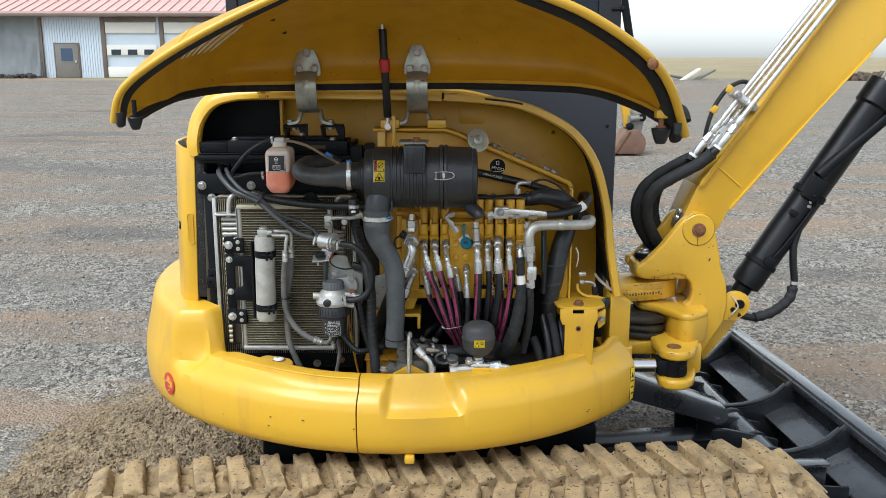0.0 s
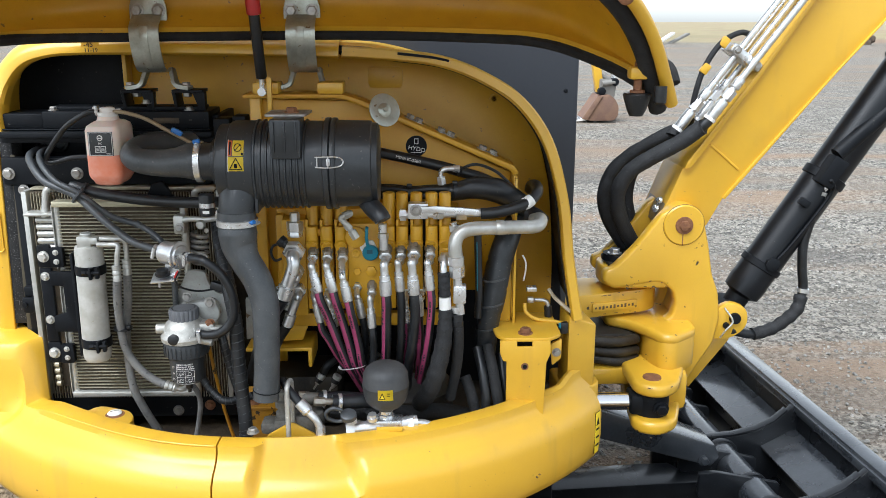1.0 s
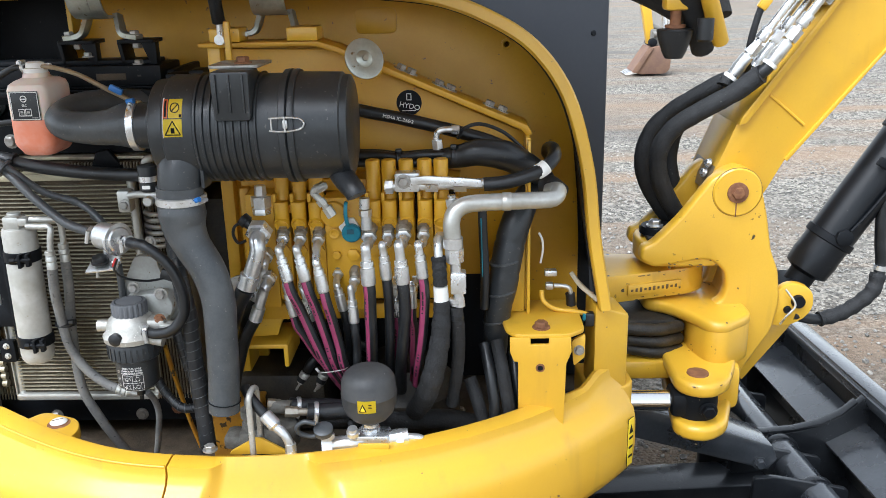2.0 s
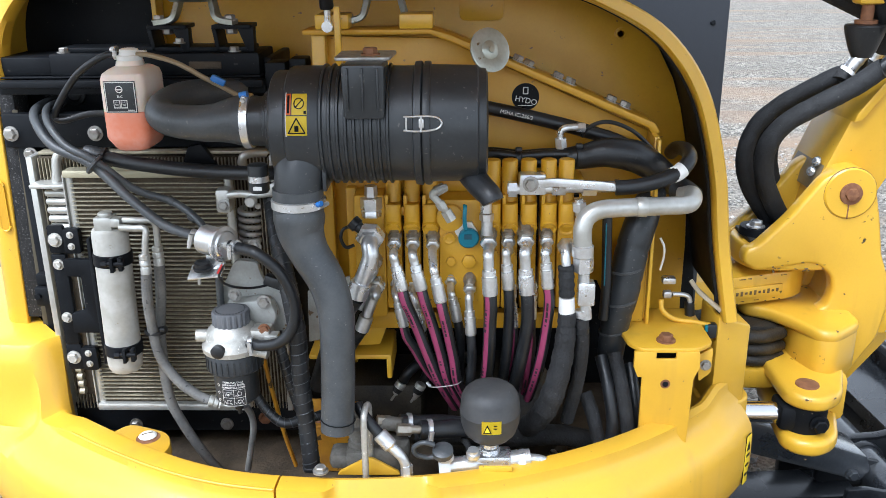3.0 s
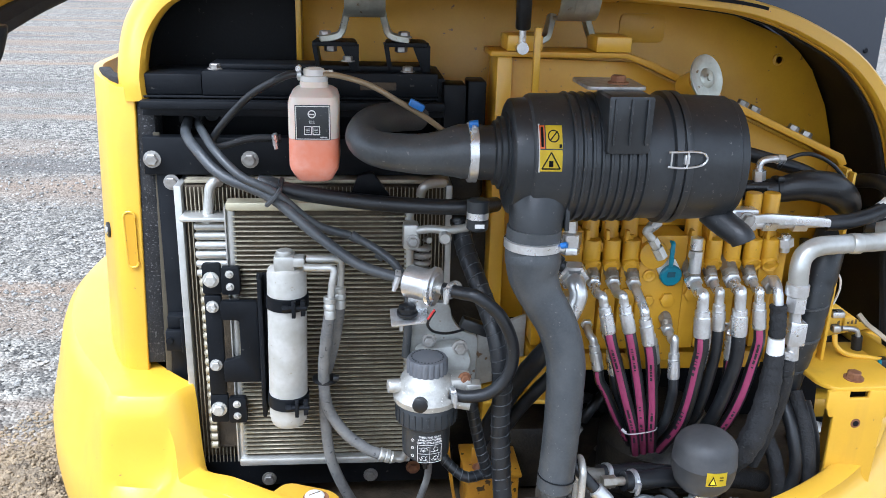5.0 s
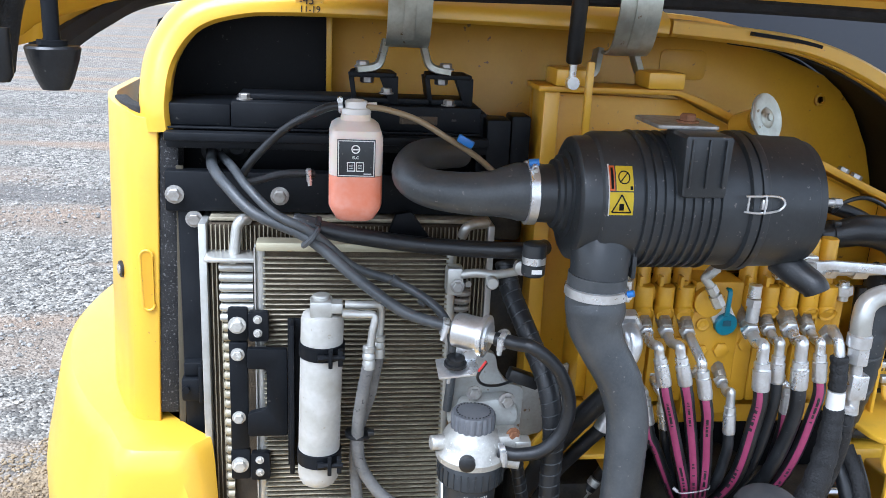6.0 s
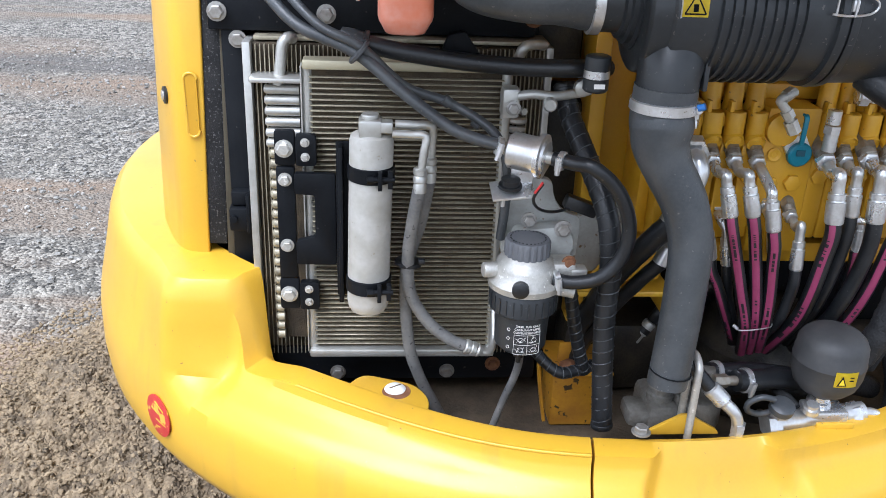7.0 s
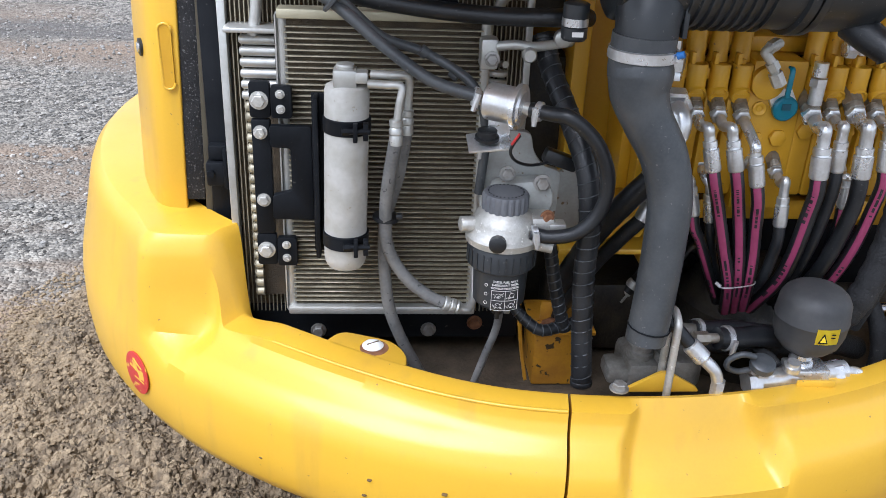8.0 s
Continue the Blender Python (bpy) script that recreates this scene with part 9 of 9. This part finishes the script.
    for q in ((0.162, 2.735, 1.267), (0.268, 2.727, 1.275)):
        t = thing("cable_tie", "black cable tie round the pilot hoses", "cable tie", q, "cable ties")
        part("band", lathe(V(q) + V(-0.004, 0, 0), (1, 0, 0.0), [(0, 0.021), (0.001, 0.023), (0.008, 0.023), (0.009, 0.021)], 20), RUBBER, t)
        part("head", box(V(q) + V(0, -0.012, 0.021), (0.012, 0.012, 0.008), 0.002), RUBBER, t)
    e = thing("pilot_elbow", "small zinc-plated elbow fitting", "pipe fitting", (0.239, 2.740, 1.300))
    part("elbow", join(sweep([(0.237, 2.730, 1.284), (0.235, 2.730, 1.307), (0.237, 2.730, 1.320), (0.249, 2.730, 1.326), (0.277, 2.735, 1.326)], 0.0062, 12, 6), cyl((0.238, 2.730, 1.290), (0.236, 2.730, 1.307), 0.011, n=6), cyl((0.265, 2.733, 1.326), (0.279, 2.735, 1.325), 0.009, n=6)), STEEL, e)
    l = thing("thin_cable", "thin black cable arching over the hoses", "cable", (0.327, 2.740, 1.331))
    part("cable", sweep([(0.276, 2.745, 1.307), (0.287, 2.735, 1.326), (0.319, 2.730, 1.336), (0.362, 2.735, 1.320), (0.396, 2.740, 1.291), (0.422, 2.750, 1.263)], 0.0035, 8, 8), RUBBER, l)
    # fat black duct dropping behind the return pipe
    d = thing("drop_conduit", "fat black taped conduit dropping behind the pipes", "conduit", (0.357, 2.720, 1.030))
    part("conduit", sweep([(0.425, 2.800, 1.191), (0.396, 2.755, 1.150), (0.376, 2.735, 1.091), (0.363, 2.725, 1.016), (0.351, 2.725, 0.947), (0.347, 2.740, 0.856)], [0.024, 0.030, 0.031, 0.030, 0.027, 0.024], 20, 10, lambda q: 1 - 0.05 * (1 if (q / 0.062) % 1 < 0.06 else 0)), PLASTIC, d)
    part("rib_hose", sweep([(0.321, 2.700, 1.193), (0.323, 2.700, 1.125), (0.326, 2.700, 1.037), (0.324, 2.700, 0.970)], 0.009, 12, 8), RUBBER, d, "thin black hose with teal print")
    part("print_line", sweep([(0.319, 2.690, 1.160), (0.320, 2.690, 1.107), (0.321, 2.690, 1.041)], 0.0012, 6, 6), TEAL, d)
    for q, ax, rr in (((0.368, 2.730, 1.059), (-0.2, 0, 1), 0.0322), ((0.360, 2.725, 0.996), (-0.2, 0, 1), 0.031), ((0.350, 2.727, 0.934), (-0.2, 0, 1), 0.028)):
        part("tie_band", lathe(q, ax, [(0, rr), (0.0008, rr + 0.001), (0.004, rr + 0.001), (0.0048, rr)], 24), DUSTY, d)
    tie = thing("wire_tie", "thin steel wire tied round the magenta hoses", "wire tie", (0.029, 2.585, 0.894))
    part("wire", sweep([(0.001, 2.600, 0.884), (0.007, 2.592, 0.884), (0.030, 2.588, 0.888), (0.050, 2.590, 0.891), (0.058, 2.600, 0.891)], 0.0011, 6, 6), STEEL, tie)
    part("twist", cyl((-0.003, 2.600, 0.889), (0.003, 2.594, 0.885), 0.0028, n=8), STEEL, tie)
    # lower right hoses
    for k, pts in enumerate(([(0.323, 2.700, 0.894), (0.335, 2.660, 0.839), (0.342, 2.640, 0.767), (0.326, 2.640, 0.705)], [(0.349, 2.700, 0.900), (0.361, 2.660, 0.839), (0.373, 2.650, 0.761), (0.381, 2.660, 0.692)], [(0.384, 2.720, 0.867), (0.388, 2.680, 0.816), (0.400, 2.680, 0.742), (0.410, 2.700, 0.673)], [(0.293, 2.680, 0.827), (0.307, 2.660, 0.791), (0.320, 2.650, 0.736), (0.322, 2.650, 0.692)])):
        h = thing("slew_hose", "black hose running down to the slew motor", "hose", pts[2], "slew hoses")
        part("hose", sweep(pts, 0.0115 + 0.002 * (k % 2), 12, 8), SLEEVE if k % 2 else RUBBER, h)
        if k in (1, 3):
            part("end_fitting", lathe(pts[-1], (0.05, 0, -1), [(0, 0.016), (0.03, 0.016), (0.034, 0.018), (0.04, 0.018)], 16), OILY, h)
    # clutter behind the right bracket
    f = thing("pressure_switch", "small steel pressure fitting with a bent tube", "pipe fitting", (0.487, 2.800, 0.980))
    part("block", join(box(V((0.465, 2.800, 1.010)), (0.026, 0.02, 0.013), 0.003), box(V((0.462, 2.790, 0.984)), (0.016, 0.016, 0.014), 0.003)), STEEL, f)
    part("tube", sweep([(0.471, 2.785, 0.986), (0.495, 2.785, 0.984), (0.505, 2.785, 0.975), (0.508, 2.785, 0.947)], 0.005, 10, 6), STEEL, f)
    part("plug", cyl((0.505, 2.785, 0.969), (0.508, 2.785, 0.942), 0.010, n=12), RUBBER, f)
    y = thing("yellow_cable", "yellow sleeved cable curling to a connector", "cable", (0.488, 2.750, 0.937))
    part("cable", sweep([(0.444, 2.760, 0.985), (0.447, 2.755, 0.964), (0.470, 2.750, 0.948), (0.507, 2.745, 0.944), (0.540, 2.750, 0.935)], 0.005, 10, 8), YELLOW, y)
    part("connector", box((0.541, 2.750, 0.925), (0.02, 0.02, 0.03), 0.004), RUBBER, y)
    part("green_clip", box((0.529, 2.738, 0.934), (0.006, 0.006, 0.014), 0.001), TEAL, y)
    wv = thing("white_wire", "thin white wire hanging by the post", "cable", (0.444, 2.780, 1.064))
    part("wire", sweep([(0.438, 2.780, 1.103), (0.445, 2.775, 1.088), (0.446, 2.775, 1.066), (0.442, 2.780, 1.038)], 0.0022, 6, 6), WHITE, wv)
    st = thing("pale_strip", "pale rubber strip by the frame", "strip", (0.522, 2.760, 0.985))
    part("strip", ribbon([(0.509, 2.800, 1.008), (0.519, 2.785, 0.995), (0.532, 2.765, 0.985), (0.558, 2.752, 0.965)], (0, 1, 0), 0.009, 0.012, 5), material("pale_rubber", (0.42, 0.36, 0.26), 0.6, amount=0.5, scale=30), st)


big_lines()


def accumulator():
    a = thing("accumulator", "round dark grey hydraulic accumulator with a yellow sticker", "accumulator", (0.107, 2.51, 0.80))
    x, y = 0.108, 2.512
    part("vessel", lathe((x, y, 0.822), (0, 0, 1), [(0, 0.016), (0.004, 0.018), (0.006, 0.024), (0.012, 0.034), (0.024, 0.0445), (0.042, 0.050), (0.0615, 0.0515), (0.062, 0.0518), (0.064, 0.0512), (0.088, 0.049), (0.098, 0.044), (0.105, 0.036), (0.110, 0.022), (0.112, 0.0)], 40), material("dark_grey_vessel", (0.035, 0.036, 0.038), 0.6, second=(0.08, 0.078, 0.075), amount=0.5, scale=25, bump=0.15, specks=(0.4, 0.38, 0.35), speck_scale=140, speck_cut=0.75), a)
    st = bmesh.new()
    rows = [[st.verts.new((x + 0.0522 * math.sin(t), y - 0.0522 * math.cos(t), z)) for t in np.linspace(-0.30, 0.34, 9)] for z in (0.866, 0.890)]
    for i in range(8):
        st.faces.new((rows[0][i], rows[0][i + 1], rows[1][i + 1], rows[1][i]))
    bmesh.ops.solidify(st, geom=st.faces, thickness=0.0005)
    s = part("sticker", st, LABEL_YELLOW, a, "yellow warning sticker")
    part("triangle", prism([(x - 0.013, 0.8695), (x + 0.001, 0.8695), (x - 0.006, 0.885)], y - 0.0535, y - 0.053, "xz", 0.0), BLACK, s)
    part("triangle_field", prism([(x - 0.0105, 0.8712), (x - 0.0015, 0.8712), (x - 0.006, 0.881)], y - 0.0539, y - 0.0534, "xz", 0.0), LABEL_YELLOW, s)
    part("print_bars", join(span((x + 0.0045, y - 0.0533, 0.882), (x + 0.0105, y - 0.0529, 0.8835), 0), span((x + 0.0045, y - 0.0533, 0.877), (x + 0.0105, y - 0.0529, 0.8785), 0)), BLACK, s)
    part("neck", lathe((x, y, 0.80), (0, 0, 1), [(0, 0.018), (0.012, 0.018), (0.014, 0.015), (0.024, 0.015)], 8), STEEL, a)
    # manifold below
    m = thing("pilot_manifold", "zinc-plated pilot manifold with fittings", "manifold", (0.09, 2.50, 0.76))
    part("body", join(cyl((0.036, 2.490, 0.786), (0.177, 2.510, 0.792), 0.0155, n=20), box(V((0.114, 2.505, 0.790)), (0.06, 0.04, 0.032), 0.004)), STEEL, m)
    part("end_hex", cyl((0.020, 2.488, 0.785), (0.039, 2.490, 0.786), 0.0185, n=6), STEEL, m)
    part("end_hex", cyl((0.156, 2.507, 0.789), (0.169, 2.508, 0.791), 0.018, n=6), STEEL, m)
    part("pipe", sweep([(0.172, 2.508, 0.791), (0.195, 2.510, 0.788), (0.216, 2.515, 0.773), (0.228, 2.520, 0.758)], 0.0085, 12, 6), STEEL, m)
    part("cap_post", lathe(V((0.032, 2.475, 0.809)), (0, 0, 1), [(0, 0.014), (0.010, 0.014)], 6), STEEL, m)
    part("dust_cap", lathe(V((0.028, 2.470, 0.821)), (0, -0.35, 1), [(0, 0.013), (0.004, 0.0175), (0.014, 0.0175), (0.016, 0.015), (0.017, 0)], 24), DUSTY, m, "grey rubber dust cap")
    part("cap_strap", sweep([(0.014, 2.465, 0.844), (-0.005, 2.465, 0.848), (-0.020, 2.470, 0.836), (-0.018, 2.475, 0.820), (0.001, 2.480, 0.810), (0.018, 2.480, 0.813)], 0.0045, 10, 6), DUSTY, m)
    part("pressure_plug", lathe(V((0.079, 2.480, 0.813)), (0, -0.2, 1), [(0, 0.012), (0.008, 0.012), (0.009, 0.009), (0.015, 0.009)], 12), STEEL, m)
    part("wire_loom", sweep([(0.075, 2.510, 0.800), (0.070, 2.530, 0.804), (0.063, 2.560, 0.796)], 0.006, 10, 5), SLEEVE, m)
    part("yellow_foot", span(V((0.088, 2.470, 0.788)), V((0.145, 2.475, 0.799)), 0.002), YELLOW, m)
    # pump group left of it
    p = thing("hydraulic_pump", "dirty cast pump body with a steel guard loop", "pump", (-0.08, 2.52, 0.74))
    part("casting", join(box(V((-0.094, 2.560, 0.770)), (0.105, 0.09, 0.055), 0.014), cyl(V((-0.068, 2.535, 0.760)), V((-0.068, 2.535, 0.812)), 0.036, n=24, bevel=0.008), box(V((-0.150, 2.545, 0.772)), (0.05, 0.05, 0.03), 0.010), lathe(V((-0.122, 2.545, 0.795)), (0, 0, 1), [(0, 0.020), (0.010, 0.020), (0.012, 0.016), (0.022, 0.016), (0.023, 0.021), (0.038, 0.021), (0.040, 0.013), (0.06, 0.012)], 14), cyl(V((-0.085, 2.55, 0.836)), V((-0.045, 2.545, 0.835)), 0.013, n=16)), material("grimy_casting", (0.16, 0.155, 0.14), 0.6, metal=0.3, second=(0.06, 0.052, 0.04), amount=0.9, scale=30, fine=200, bump=0.5), p, "dirty grey casting")
    part("guard_plate", prism(rounded([(V(q).x, V(q).z) for q in ((-0.156, 2.470, 0.768), (-0.150, 2.470, 0.775), (-0.106, 2.470, 0.801), (-0.094, 2.470, 0.801), (-0.050, 2.470, 0.775), (-0.046, 2.470, 0.768))], 0.003, 3), 2.490, 2.496, "xz", 0.001), GREASY, p, "worn yellow guard plate")
    part("guard_loop", sweep([(-0.103, 2.466, 0.765), (-0.103, 2.466, 0.830), (-0.103, 2.466, 0.882), (-0.1025, 2.470, 0.896), (-0.101, 2.488, 0.902), (-0.0995, 2.506, 0.896), (-0.099, 2.510, 0.882), (-0.099, 2.510, 0.831), (-0.099, 2.510, 0.784)], 0.0056, 12, 8), CAST, p, "bent steel loop")
    for k, (a, b, c, d) in enumerate((((-0.061, 2.79, 0.793), (-0.08, 2.79, 0.763), (-0.092, 2.79, 0.739), (-0.096, 2.79, 0.713)), ((-0.017, 2.79, 0.797), (-0.04, 2.79, 0.759), (-0.057, 2.79, 0.733), (-0.059, 2.79, 0.705)))):
        h = thing("pump_hose", "sleeved pump hose with a steel elbow", "hydraulic hose", c, "pump hoses")
        a, b, c, d = V(a), V(b), V(c), V(d)
        part("ferrule", lathe(b, a - b, [(-0.014, 0.008), (-0.012, 0.0105), (0.004, 0.0105), (0.006, 0.0115), (0.03, 0.0115), (0.032, 0.010)], 16), CAST, h)
        part("band", lathe(b.lerp(a, 0.25), a - b, [(0, 0.0125), (0.010, 0.0125)], 16), RUBBER, h)
        part("elbow", sweep([b, b.lerp(c, 0.6), c, d], 0.0075, 12, 7), STEEL if k else RUST, h)
        part("hose", sweep([a, a + (a - b) * 0.8, a + (a - b) * 1.4 + V(0.03, 0.04, -0.01), a + V(0.12, 0.10, -0.03)], 0.0105, 12, 8), RUBBER, h)
    n = thing("pilot_hose", "teal-printed black hose with a crimped end", "hose", (-0.075, 2.470, 0.852))
    part("hose", sweep([(-0.117, 2.500, 0.901), (-0.103, 2.485, 0.885), (-0.079, 2.475, 0.859)], 0.0095, 14, 6), RUBBER, n)
    part("ferrule", lathe(V((-0.079, 2.475, 0.859)), V((-0.045, 2.462, 0.826)) - V((-0.079, 2.475, 0.859)), [(0, 0.0105), (0.002, 0.0128), (0.028, 0.0128), (0.032, 0.009), (0.045, 0.008), (0.05, 0.008)], 16), STEEL, n)
    part("tube", sweep([(-0.054, 2.466, 0.836), (-0.042, 2.462, 0.824), (-0.035, 2.462, 0.807), (-0.033, 2.462, 0.787)], 0.0085, 12, 5), STEEL, n)
    part("nut", cyl((-0.033, 2.462, 0.807), (-0.033, 2.462, 0.785), 0.0105, n=6), STEEL, n)
    for k, (a, b) in enumerate((((-0.075, 2.550, 0.839), (0.099, 2.600, 0.799)), ((-0.038, 2.530, 0.834), (0.094, 2.560, 0.816)))):
        h = thing("suction_hose", "thick black hose with steel band clamps", "hose", a, "suction hoses")
        a, b = V(a), V(b)
        d = (b - a).normalized()
        part("fitting", join(cyl(a - d * 0.016, a + d * 0.008, 0.0105, n=6), cyl(a + d * 0.006, a + d * 0.04, 0.0075, n=14)), STUD, h)
        part("hose", sweep([a + d * 0.025, a + d * 0.06, a + d * 0.1 + V(0, 0, 0.004), b], 0.0145 + 0.002 * k, 14, 6), RUBBER, h)
        clamp(h, a + d * 0.042, d, 0.015 + 0.002 * k, 0.009)
    o = thing("lower_hose", "black hose lying along the bay floor", "hose", (0.044, 2.660, 0.752))
    part("hose", sweep([(-0.031, 2.660, 0.745), (0.044, 2.660, 0.746), (0.151, 2.660, 0.740), (0.238, 2.670, 0.741), (0.312, 2.700, 0.710)], 0.02, 14, 6), SLEEVE, o)
    s = thing("motor_housing", "oily dark housing under the hoses", "motor housing", (0.15, 2.78, 0.66))
    part("body", lathe((0.15, 2.82, 0.65), (0, 0, 1), [(0, 0.12), (0.10, 0.12), (0.12, 0.10), (0.16, 0.08), (0.165, 0.0)], 32), OILY, s)
    part("flange", lathe((0.15, 2.82, 0.642), (0, 0, 1), [(0, 0.135), (0.016, 0.135), (0.018, 0.125)], 32), OILY, s)
    part("valve_body", box((-0.12, 2.86, 0.72), (0.2, 0.16, 0.14), 0.02), OILY, s)
    for k in range(6):
        a = k * math.pi / 3 + 0.3
        bolt(s, (0.15 + 0.128 * math.cos(a), 2.82 + 0.128 * math.sin(a), 0.659), (0, 0, 1), 0.007, STUD)
    # silver bolt on the counterweight's seam
    bolt(cw_left, V((-0.177, 2.452, 0.800)), (0, 0, 1), 0.010)
    e = thing("engine_block", "dark oily engine behind the hoses", "engine", (-0.3, 2.93, 0.70))
    part("block", join(box((-0.245, 2.93, 0.92), (0.10, 0.16, 0.5), 0.015), box((-0.26, 2.90, 1.30), (0.08, 0.1, 0.16), 0.012)), OILY, e)


accumulator()
